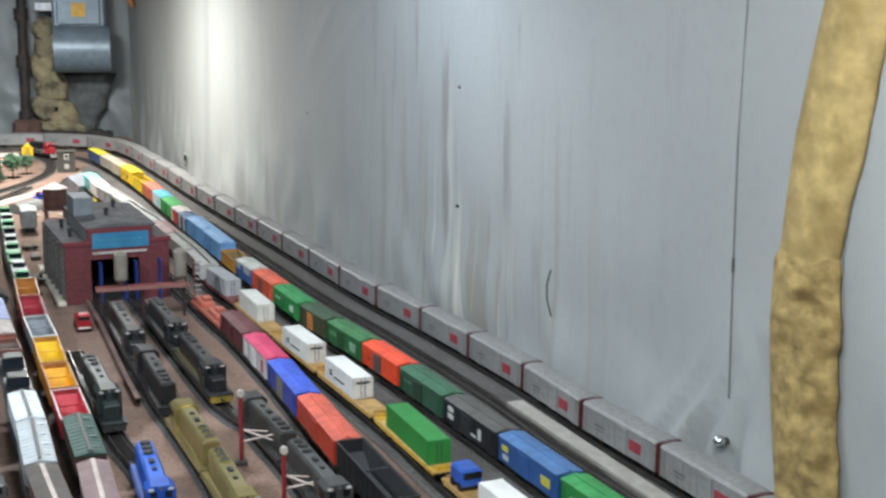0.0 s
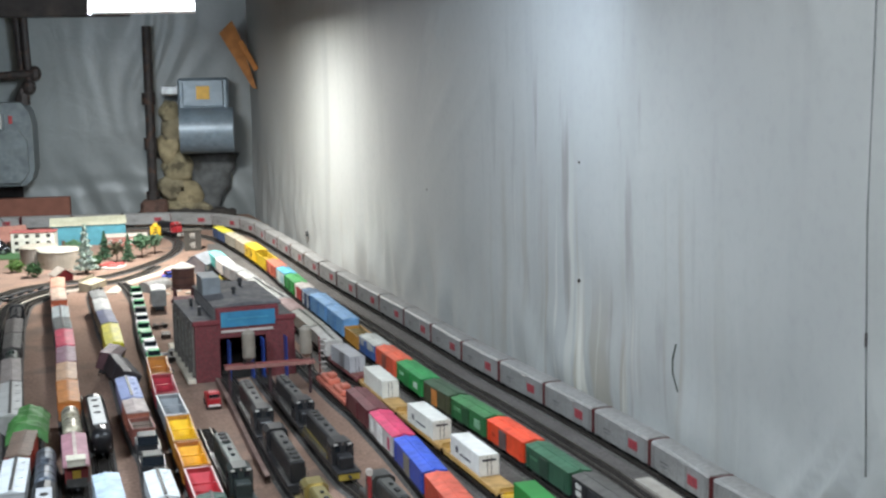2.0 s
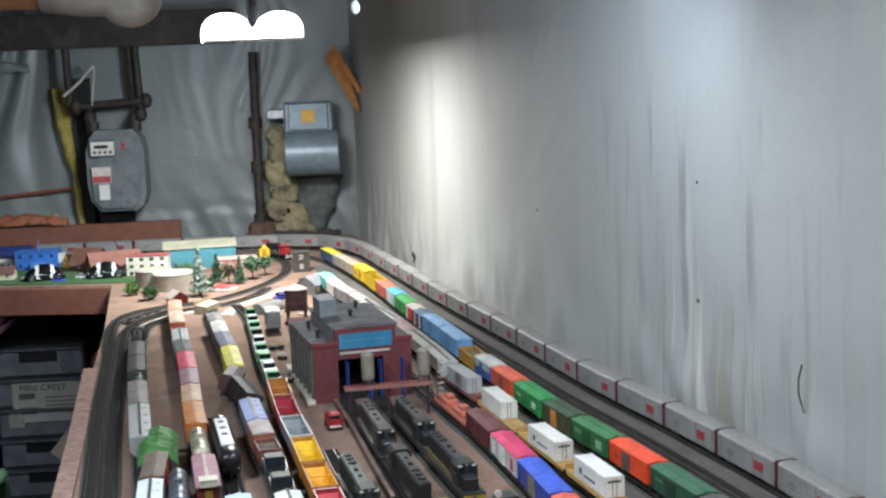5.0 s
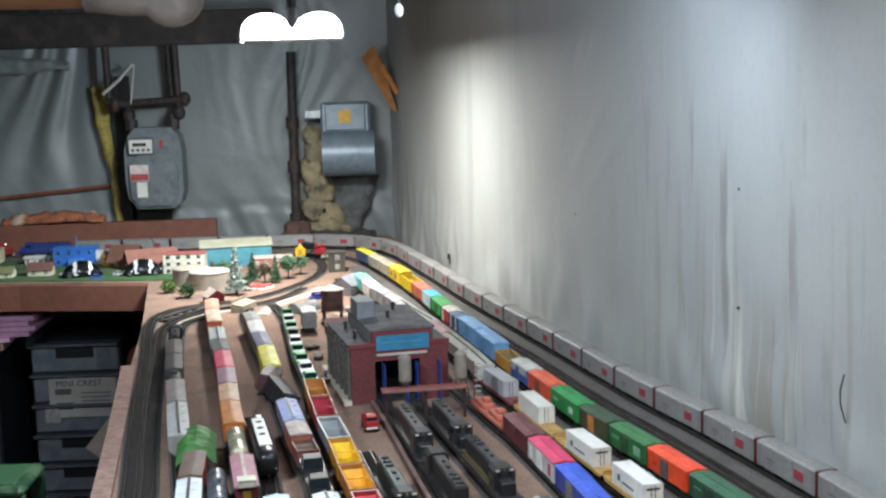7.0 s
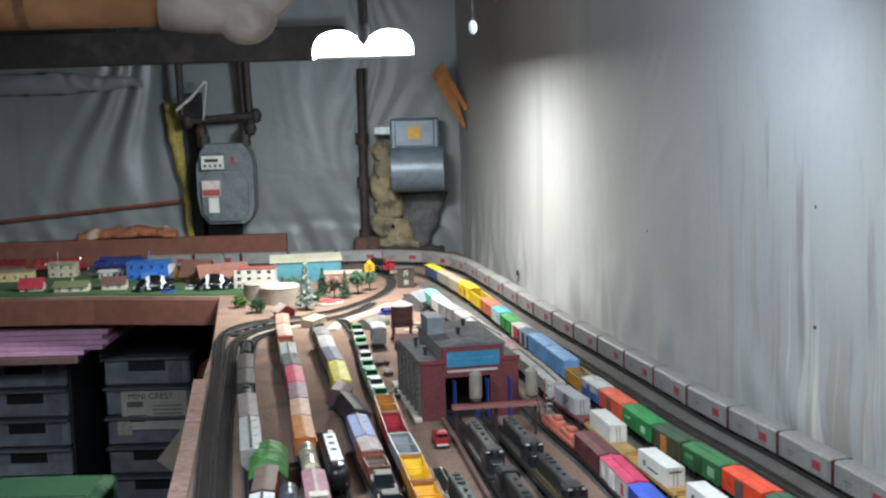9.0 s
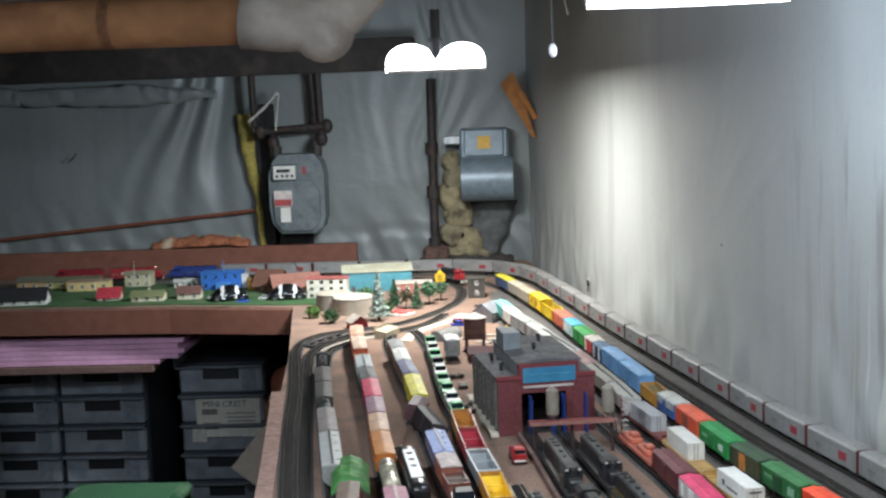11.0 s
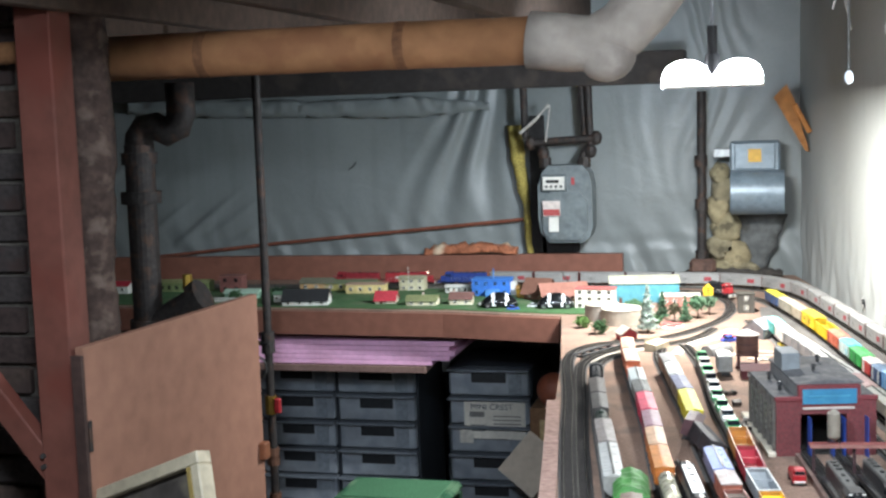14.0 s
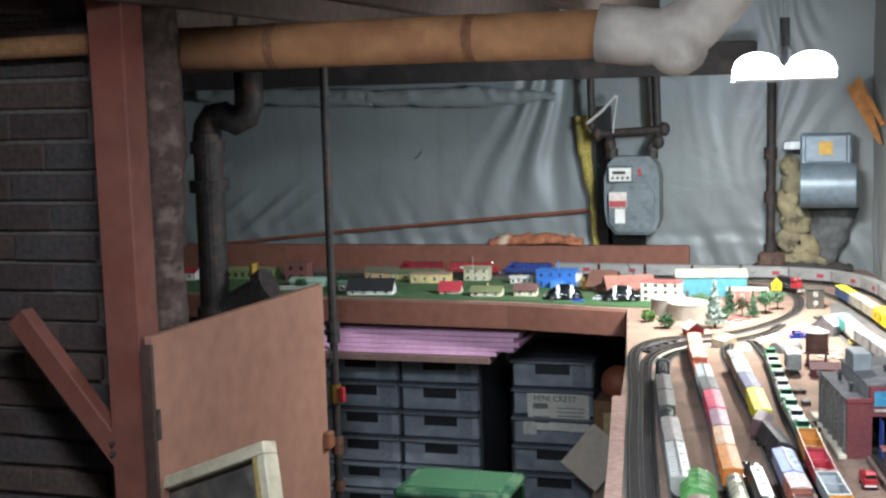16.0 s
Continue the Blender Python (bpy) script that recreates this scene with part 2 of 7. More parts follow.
def thing(name, label, category, group="", m=None):
    ob = new(name)
    ob.empty_display_size = 0.02
    if m is not None:
        ob.matrix_world = m
    return tagged(ob, label, category, group)


def setting(name, shape, material, label, category, smooth=False):
    return tagged(new(name, mesh(name, shape, material, smooth)), label, category, kind="structure")


def at_y(line, y):
    """The point of a polyline of rising y."""
    for (x0, y0), (x1, y1) in zip(line, line[1:]):
        if y <= y1 or (x1, y1) == line[-1]:
            k = (y - y0) / (y1 - y0)
            return Vector((x0 + k * (x1 - x0), y))


def shifted(line, d):
    return [(x + d, y) for x, y in line]


TOP = 1.0
RAIL_Z = TOP + 0.0085


def on_track(line, y0, y1, z=RAIL_Z):
    """Pose and length of a vehicle whose ends stand at y0 (near) and y1; its x axis points to the near end."""
    a, b = at_y(line, y0), at_y(line, y1)
    d = a - b
    c = (a + b) / 2
    return Matrix.Translation((c.x, c.y, z)) @ Matrix.Rotation(math.atan2(d.y, d.x), 4, "Z"), d.length


# ---- the room ----
def wall_x(y):
    return 0.640 - 0.1855 * (y - 2.39)


def grid_wall(name, a, b, z0, z1, nx, nz, thick, material, depth, label, seed, bottom=0.0, folds=None):
    """A wall from a to b, with a front of soft unevenness and a plain back; folds(p, z): how far the sheet stands out."""
    a, b = Vector((*a, 0)), Vector((*b, 0))
    d = (b - a).normalized()
    nrm = Vector((-d.y, d.x, 0))
    s = Shape()
    rows = []
    for i in range(nx + 1):
        row = []
        for k in range(nz + 1):
            p = a + (b - a) * (i / nx)
            z = z0 + (z1 - z0) * k / nz
            q = Vector((p.x * 1.0 + seed, p.y, z))
            off = depth * (noise.noise(q * 1.3) + 0.5 * noise.noise(Vector((q.x * 5, q.y * 5, q.z * 1.6))))
            off += bottom * max(0, 1.32 - z) * noise.noise(Vector((q.x * 16 + q.z * 7, q.y * 16, q.z * 4)))
            if folds:
                off += folds(p, z)
            row.append(s.bm.verts.new(p + nrm * off + Vector((0, 0, z))))
        rows.append(row)
    for r0, r1 in zip(rows, rows[1:]):
        for k in range(nz):
            s.bm.faces.new((r0[k], r1[k], r1[k + 1], r0[k + 1])).smooth = True
    f = [rows[0][0], rows[-1][0], rows[-1][-1], rows[0][-1]]
    g = [s.bm.verts.new(v.co - nrm * thick) for v in f]
    s.bm.faces.new(g[::-1])
    for i in range(4):
        j = (i + 1) % 4
        s.bm.faces.new((g[i], g[j], s.bm.verts.new(f[j].co), s.bm.verts.new(f[i].co)))
    bmesh.ops.remove_doubles(s.bm, verts=s.bm.verts, dist=1e-6)
    bmesh.ops.recalc_face_normals(s.bm, faces=s.bm.faces)
    return setting(name, s, material, label, "wall")


def bump_at(v, c, w):
    """A smooth hump of width w round c."""
    return math.exp(-((v - c) / w) ** 2)


def east_folds(p, z):
    """The sheet gathered round a fixing at the wall foot, and slack creases higher up."""
    dy, dz = p.y - 1.93, 1.30 - z
    f = 0.0
    if dz > 0.02:
        a = dy / dz
        far = min(1, dz / 0.22)
        f = 0.022 * far * (0.5 + 0.5 * math.sin(a * 24 + 3.0 * noise.noise(Vector((a * 3, dz * 4, 2))))) ** 2 * bump_at(a, 0.45, 0.50)
    for y0, z0, slope, wide, high in ((2.22, 1.70, 0.75, 0.016, 0.005), (2.30, 1.74, 0.75, 0.012, 0.004), (2.12, 1.66, 0.7, 0.02, 0.004), (3.56, 1.60, -1.1, 0.02, 0.006), (3.48, 1.62, -1.2, 0.016, 0.005), (3.42, 1.50, -2.2, 0.02, 0.004), (3.30, 1.46, -2.6, 0.02, 0.004)):
        across = (p.y - y0) - (z - z0) * slope * 0.6
        f += high * bump_at(across, 0, wide) * bump_at(z, z0, 0.09)
    return f


def north_folds(p, z):
    """Plastic hung from the header: pleats that fan down beside the meter, slanting tucks, and small vertical gathers."""
    x, f = p.x, 0.0
    wob = noise.noise(Vector((x * 3, z * 2.5, 5)))
    u = (x + 1.16) / (0.14 + 0.30 * max(0.0, 1.75 - z))
    if -2.2 < u < 0.4:
        f += 0.015 * math.sin(u * 11 + wob * 3.0) * bump_at(u, -0.75, 0.65) * min(1, max(0, (z - 1.10) / 0.25))
    for x0, z0, run, wide, high in ((-2.50, 1.20, 1.05, 0.022, 0.016), (-2.42, 1.27, 1.0, 0.016, 0.012), (-2.62, 1.25, 1.1, 0.018, 0.013), (-2.33, 1.24, 0.9, 0.014, 0.011), (-2.72, 1.38, 1.2, 0.018, 0.014), (-2.28, 1.16, 0.8, 0.016, 0.010), (-2.82, 1.46, 1.0, 0.020, 0.012)):
        across = (z - z0) - (x - x0) * run * 0.75 + 0.03 * wob
        along = (x - x0) + (z - z0)
        f += high * bump_at(across, 0, wide) * bump_at(along, 0, 0.17)
    f += 0.0022 * math.sin(x * 75 + wob * 14) * bump_at(x, -0.36, 0.20) * min(1, max(0, (z - 1.25) / 0.3))
    f += 0.0018 * math.sin(z * 60 + x * 9 + wob * 6) * bump_at(z, 1.12, 0.05)
    return f


grid_wall("wall_east", (wall_x(-0.6), -0.6), (wall_x(5.78), 5.78), 0.0, 2.1, 520, 130, 0.12, WALL, 0.006,
          "grey sheeted basement wall with drips, stains and gathered folds", 3.1, 0.05, east_folds)
grid_wall("wall_north", (0.12, 5.74), (-3.6, 5.60), 0.0, 2.1, 420, 170, 0.12, PLASTIC, 0.014,
          "far basement wall behind pleated grey plastic sheeting", 9.7, 0.05, north_folds)
setting("wall_west", Shape().box(-3.66, 2.5, 0, 0.12, 6.4, 2.1), mat("5B5049", 0.9, stain="3F3833"), "dim masonry side wall of the basement", "wall")
setting("wall_south", Shape().box(-1.1, -0.70, 0, 5.2, 0.12, 2.1), mat("6B645E", 0.9, stain="4F4A45"), "plain basement wall behind the aisle", "wall")
setting("floor", Shape().box(-1.1, 2.55, -0.1, 5.4, 6.6, 0.1), mat("5A5652", 0.85, stain="45413D"), "worn grey concrete basement floor", "floor")
setting("ceiling", Shape().box(-1.1, 2.55, 2.1, 5.4, 6.6, 0.1), mat("8C9094", 0.9, grain=14, stain="6E7276"), "low grey basement ceiling over the layout", "ceiling")

# ---- table and tracks ----
TABLE_EDGE = [(0.885, 0.95), (-0.20, 0.95), (-0.452, 2.592), (-0.58, 3.40), (-0.574, 3.45), (-0.632, 3.90), (-0.757, 4.69), (-1.17, 4.765), (-1.87, 4.80), (-3.4, 4.86),
              (-3.4, 5.57), (-0.005, 5.70), (0.045, 5.45), (wall_x(2.47) - 0.016, 2.47)]
setting("layout_table", Shape().slab(TABLE_EDGE, TOP - 0.045, TOP), SAND, "sand-coloured plywood top of the model railway table", "table")
for (x0, y0), (x1, y1) in zip(TABLE_EDGE[1:9], TABLE_EDGE[2:10]):
    d = Vector((x1 - x0, y1 - y0, 0))
    m = Matrix.Translation(((x0 + x1) / 2, (y0 + y1) / 2, 0)) @ Matrix.Rotation(math.atan2(d.y, d.x), 4, "Z")
    deep, side, drop = (0.082, 0.012, 0.004) if y0 > 4.6 else (0.09, -0.014, 0.048)
    setting("table_fascia", Shape().box(0, side, TOP - deep - drop, d.length, 0.02, deep, 0.001, m), BROWN, "brown painted fascia board along the table edge", "trim")
setting("village_lawn", Shape().slab([(-0.80, 4.73), (-1.17, 4.80), (-1.87, 4.835), (-3.3, 4.89), (-3.3, 5.26), (-1.0, 5.28), (-0.66, 5.12), (-0.60, 4.86), (-0.64, 4.72)], TOP + 0.0005, TOP + 0.004),
        mat("3F6639", 0.95, grain=220, vary=0.35, bump=0.4, stain="586848", big=8), "green felt lawn under the model village", "ground")
setting("back_ledge", Shape().slab([(-3.4, 5.50), (-0.66, 5.60), (-0.66, 5.635), (-3.4, 5.535)], TOP - 0.04, TOP + 0.098), BROWN, "brown ledge board along the far wall", "trim")


def smooth_line(pts, step=0.03):
    p = [Vector((x, y)) for x, y in pts]
    p = [2 * p[0] - p[1]] + p + [2 * p[-1] - p[-2]]
    out = []
    for i in range(1, len(p) - 2):
        a, b, c, d = p[i - 1:i + 3]
        n = max(1, int((c - b).length / step))
        for k in range(n):
            t = k / n
            out.append(0.5 * (2 * b + (c - a) * t + (2 * a - 5 * b + 4 * c - d) * t * t + (3 * b - 3 * c + d - a) * t ** 3))
    return out + [p[-2]]


def ribbon(shape, line, off, w, z0, z1, slope=0.0):
    """A strip with a flat top along a line, off to its right, with sides that may slope."""
    rings = []
    for i, p in enumerate(line):
        d = (line[min(i + 1, len(line) - 1)] - line[max(i - 1, 0)]).normalized()
        r = Vector((d.y, -d.x))
        rings.append([shape.bm.verts.new((*(p + r * (off + s)), z)) for s, z in ((-w / 2 - slope, z0), (-w / 2, z1), (w / 2, z1), (w / 2 + slope, z0))])
    for a, b in zip(rings, rings[1:]):
        for k in range(3):
            shape.bm.faces.new((a[k], a[k + 1], b[k + 1], b[k]))
    bmesh.ops.recalc_face_normals(shape.bm, faces=shape.bm.faces)
    return shape


def track(pts, bed=0.030, label="model railway track with dark ties and steel rails", z=TOP):
    line = smooth_line(pts)
    top = thing("railway_track", label, "railway track", "model railway tracks")
    part("ballast", ribbon(Shape(), line, 0, bed, z + 0.0003, z + 0.0035, 0.004), BALLAST, top)
    for s in (-1, 1):
        part("rail", ribbon(Shape(), line, s * 0.0083, 0.0012, z + 0.0040, z + 0.0078, 0.0002), RAIL, top)
    ties, dist = Shape(), 0.0
    for a, b in zip(line, line[1:]):
        while dist < (b - a).length:
            c = a + (b - a).normalized() * dist
            m = Matrix.Translation((c.x, c.y, 0)) @ Matrix.Rotation(math.atan2((b - a).y, (b - a).x), 4, "Z")
            vs = [ties.bm.verts.new(m @ Vector((x, y, q))) for q in (z + 0.003, z + 0.0052) for x, y in ((-0.0013, -0.0145), (0.0013, -0.0145), (0.0013, 0.0145), (-0.0013, 0.0145))]
            for f in ((4, 5, 6, 7), (0, 1, 5, 4), (1, 2, 6, 5), (2, 3, 7, 6), (3, 0, 4, 7)):
                ties.bm.faces.new([vs[i] for i in f])
            dist += 0.0075
        dist -= (b - a).length
    tagged(part("tie_strip", ties, TIE, top), kind="stuff")
    return top


SIL = shifted([(0.80, 1.2), (0.685, 1.85), (0.656, 2.01), (0.618, 2.169), (0.58, 2.394), (0.501, 2.74), (0.432, 3.003), (0.355, 3.36), (0.292, 3.642), (0.244, 3.852), (0.185, 4.12), (0.11, 4.5), (0.03, 4.88)], 0.024)
BOX = shifted([(0.68, 1.2), (0.508, 1.987), (0.476, 2.14), (0.412, 2.43), (0.38, 2.565), (0.314, 2.812), (0.234, 3.2), (0.154, 3.637), (0.101, 3.953), (0.045, 4.276), (-0.029, 4.618), (-0.115, 4.955)], 0.018)
CON = shifted([(0.56, 1.3), (0.42, 1.95), (0.387, 2.114), (0.364, 2.253), (0.315, 2.48), (0.273, 2.656), (0.224, 2.913), (0.177, 3.094), (0.147, 3.286), (0.081, 3.621), (0.038, 3.783), (-0.014, 4.008), (-0.057, 4.161), (-0.105, 4.405)], 0.0145)
PNK = shifted([(0.42, 1.3), (0.31, 1.95), (0.278, 2.151), (0.254, 2.33), (0.231, 2.495), (0.207, 2.64), (0.182, 2.779), (0.158, 2.88), (0.105, 3.15), (0.06, 3.4), (0.0, 3.7)], 0.018)
LR = [(0.36, 1.5), (0.262, 2.0), (0.234, 2.16), (0.195, 2.35), (0.163, 2.43), (0.075, 2.9), (0.035, 3.12)]
LL = [(0.27, 1.5), (0.17, 1.95), (0.137, 2.167), (0.104, 2.34), (0.080, 2.45), (0.060, 2.58), (0.008, 2.91), (-0.03, 3.12)]
FTR = [(0.16, 1.5), (0.085, 1.95), (0.062, 2.175), (0.024, 2.32), (-0.018, 2.555), (-0.05, 2.75)]
GON = shifted([(0.08, 1.4), (-0.005, 2.05), (-0.022, 2.19), (-0.04, 2.297), (-0.062, 2.428), (-0.083, 2.55), (-0.106, 2.697), (-0.131, 2.832), (-0.152, 2.977), (-0.171, 3.118), (-0.191, 3.248), (-0.216, 3.39), (-0.242, 3.58), (-0.256, 3.72), (-0.283, 3.917), (-0.32, 4.1)], 0.017)
S3 = shifted([(0.05, 1.4), (-0.04, 1.98), (-0.071, 2.13), (-0.093, 2.28), (-0.115, 2.4), (-0.142, 2.595), (-0.158, 2.66), (-0.178, 2.758), (-0.207, 2.922), (-0.254, 3.193), (-0.29, 3.419), (-0.319, 3.563), (-0.346, 3.72), (-0.368, 3.83), (-0.40, 4.02)], 0.017)
VAN = [(0.0, 1.5), (-0.09, 2.0), (-0.117, 2.19), (-0.14, 2.26), (-0.165, 2.395), (-0.18, 2.51), (-0.205, 2.676), (-0.232, 2.815), (-0.27, 3.0)]
S2 = shifted([(-0.06, 1.4), (-0.155, 2.0), (-0.193, 2.199), (-0.226, 2.443), (-0.253, 2.608), (-0.277, 2.744), (-0.309, 2.936), (-0.33, 3.077), (-0.351, 3.216), (-0.379, 3.383), (-0.403, 3.508), (-0.425, 3.644), (-0.467, 3.889), (-0.489, 4.044)], 0.017)
TNK = [(-0.13, 1.6), (-0.21, 2.17), (-0.235, 2.34), (-0.248, 2.42), (-0.262, 2.53), (-0.29, 2.64)]
GRN = [(-0.17, 1.6), (-0.25, 2.15), (-0.292, 2.43), (-0.303, 2.56), (-0.315, 2.70), (-0.335, 2.83)]
S1 = shifted([(-0.27, 2.2), (-0.37, 2.747), (-0.403, 2.936), (-0.448, 3.186), (-0.477, 3.363), (-0.502, 3.52), (-0.519, 3.627), (-0.540, 3.80)], 0.017)
DBL_A = [(-0.25, 1.5), (-0.33, 2.1), (-0.404, 2.584), (-0.446, 2.834), (-0.496, 3.148), (-0.548, 3.505), (-0.598, 3.80), (-0.622, 3.97), (-0.618, 4.10), (-0.57, 4.19), (-0.49, 4.235), (-0.42, 4.28),
         (-0.339, 4.39), (-0.27, 4.55), (-0.232, 4.70), (-0.222, 4.85), (-0.24, 5.02), (-0.31, 5.17), (-0.45, 5.25), (-0.75, 5.285), (-1.5, 5.30), (-3.2, 5.24)]
DBL_B = [(-0.224, 1.5), (-0.304, 2.1), (-0.378, 2.584), (-0.420, 2.834), (-0.470, 3.148), (-0.522, 3.505), (-0.560, 3.75), (-0.575, 3.92), (-0.545, 4.05), (-0.48, 4.14), (-0.40, 4.19), (-0.33, 4.26), (-0.285, 4.36), (-0.262, 4.47)]
MAIN = SIL + [(0.02, 5.05), (-0.06, 5.20), (-0.17, 5.305), (-0.33, 5.345), (-0.75, 5.36), (-1.5, 5.37), (-3.2, 5.31)]
bed = [(x + 0.025, y) for x, y in SIL] + [(0.10, 4.90), (-0.13, 4.90)] + [(x - 0.026, y) for x, y in reversed(CON)]
setting("roadbed_strip", Shape().slab(bed, TOP + 0.0002, TOP + 0.0012), mat("5F5B58", 0.95, grain=220, vary=0.3, bump=0.4, stain="4E4A47", big=7), "dark grey roadbed under the wall tracks", "ground")
for line in (MAIN, BOX + [(-0.17, 5.10), (-0.28, 5.24)], CON + [(-0.16, 4.62)], PNK, LR, LL, FTR, GON + [(-0.33, 4.2)], S3 + [(-0.39, 4.15)], VAN, S2, TNK, GRN, S1 + [(-0.53, 3.95), (-0.47, 4.09)], DBL_A, DBL_B,
             shifted(SIL[:10], -0.062)):
    track(line)

edging = thing("edge_board", "rough pinkish board along the table edge", "edge board")
board = Shape()
ribbon(board, smooth_line([(-0.218, 0.98), (-0.458, 2.66), (-0.520, 3.08), (-0.583, 3.485)]), 0, 0.030, TOP - 0.06, TOP + 0.004, 0.001)
part("board", board, mat("A08074", 0.9, grain=70, vary=0.25, bump=0.5, stain="86675C", big=20), edging)
panel = thing("track_panel", "spare dark track panel lying inside the curve", "track piece", m=Matrix.Translation((-0.560, 4.085, TOP)) @ Matrix.Rotation(radians(62), 4, "Z"))
for k in (-1, 1):
    part("rail", Shape().box(0, k * 0.017, 0.005, 0.19, 0.006, 0.005, 0.001), BLACK, panel)
for k in range(5):
    part("crosspiece", Shape().box(-0.08 + k * 0.04, 0, 0.0, 0.012, 0.046, 0.005, 0.001), BLACK, panel)
strip = thing("cork_strip", "pale cork roadbed strip beside the curve", "roadbed", "cork roadbed strips")
part("strip", ribbon(Shape(), smooth_line([(-0.545, 3.93), (-0.530, 4.03), (-0.490, 4.10), (-0.430, 4.145)]), 0, 0.028, TOP + 0.0002, TOP + 0.0030, 0.002), mat("B9AFA2", 0.9, grain=90, vary=0.2, bump=0.3), strip)
strip = thing("cork_strip", "pale cork roadbed strip by the junction", "roadbed", "cork roadbed strips")
part("strip", ribbon(Shape(), smooth_line([(-0.345, 4.06), (-0.330, 4.16), (-0.290, 4.26), (-0.235, 4.36), (-0.205, 4.47)]), 0, 0.030, TOP + 0.0002, TOP + 0.0030, 0.002), mat("BDB2A4", 0.9, grain=90, vary=0.2, bump=0.3), strip)
ramp = thing("card_ramp", "cream card ramp at the head of the sidings", "ramp", m=Matrix.Translation((-0.400, 4.150, TOP)) @ Matrix.Rotation(radians(72), 4, "Z"))
part("deck", Shape().prism([(-0.017, 0.0), (0.017, 0.0), (0.017, 0.024), (-0.017, 0.018)], -0.045, 0.045), mat("B4AA92", 0.85, vary=0.14), ramp)
part("side_wall", Shape().box(0, 0.018, 0, 0.09, 0.002, 0.032), mat("A89E88", 0.85), ramp)

# ---- rolling stock ----
BRICKRED = "7A3A33"


def running_gear(top, L, W, color, gap=0.28):
    """Underframe, two trucks with their wheels, and couplers."""
    part("underframe", Shape().box(0, 0, 0.0085, L * 0.97, W * 0.55, 0.004, 0.0006), color, top)
    for s in (-1, 1):
        t = part("truck", Shape().box(s * (L / 2 - L * gap * 0.5), 0, 0.0035, 0.028, W * 0.62, 0.0045, 0.001), BLACK, top)
        for k in (-1, 1):
            x = s * (L / 2 - L * gap * 0.5) + k * 0.0095
            part("wheel", Shape().tube((x, -0.0098, 0.0052), (x, -0.0075, 0.0052), 0.0055, n=12).tube((x, 0.0075, 0.0052), (x, 0.0098, 0.0052), 0.0055, n=12).tube((x, -0.008, 0.0052), (x, 0.008, 0.0052), 0.0012, n=6), WHEEL, t)
        part("coupler", Shape().box(s * (L / 2 + 0.003), 0, 0.0075, 0.010, 0.003, 0.003, 0.0005), BLACK, top)


def side_ribs(shape, L, W, z0, z1, n, w=0.0012, proud=0.0007):
    for i in range(n):
        x = -L / 2 + L * (i + 0.5) / n
        for s in (-1, 1):
            shape.box(x, s * (W / 2 + proud / 2), z0, w, proud, z1 - z0)
    return shape


def ribbing(top, L, W, z0, z1, n, material, w=0.0012, proud=0.0007):
    tagged(part("ribbing", side_ribs(Shape(), L, W, z0, z1, n, w, proud), material, top), kind="stuff")


def ribbed_roof(L, W, z0, z1, z2, n, up=0.0003):
    """One pitched roof sheet with n raised seams across it."""
    xs = [(-L / 2, 0)]
    for i in range(n):
        c = -L / 2 + L * (i + 0.5) / n
        xs += [(c - 0.0010, 0), (c - 0.0006, up), (c + 0.0006, up), (c + 0.0010, 0)]
    xs.append((L / 2, 0))
    s = Shape()
    rings = [[s.bm.verts.new((x, y, z)) for y, z in ((-W / 2, z0), (W / 2, z0), (W / 2, z1 + u), (0, z2 + u), (-W / 2, z1 + u))] for x, u in xs]
    for a, b in zip(rings, rings[1:]):
        for k in range(5):
            s.bm.faces.new((a[k], a[(k + 1) % 5], b[(k + 1) % 5], b[k]))
    s.bm.faces.new(rings[0][::-1])
    s.bm.faces.new(rings[-1])
    bmesh.ops.recalc_face_normals(s.bm, faces=s.bm.faces)
    return s


def ladder(top, x, W, z0, z1, color, s=-1, turn=False):
    g = Shape()
    for i in range(6):
        g.box(x, s * (W / 2 + 0.0012), z0 + (z1 - z0) * (i + 0.5) / 6, 0.0075, 0.0007, 0.0007)
    for k in (-1, 1):
        g.box(x + k * 0.0038, s * (W / 2 + 0.0010), z0, 0.0007, 0.0007, z1 - z0)
    part("ladder", g, color, top)


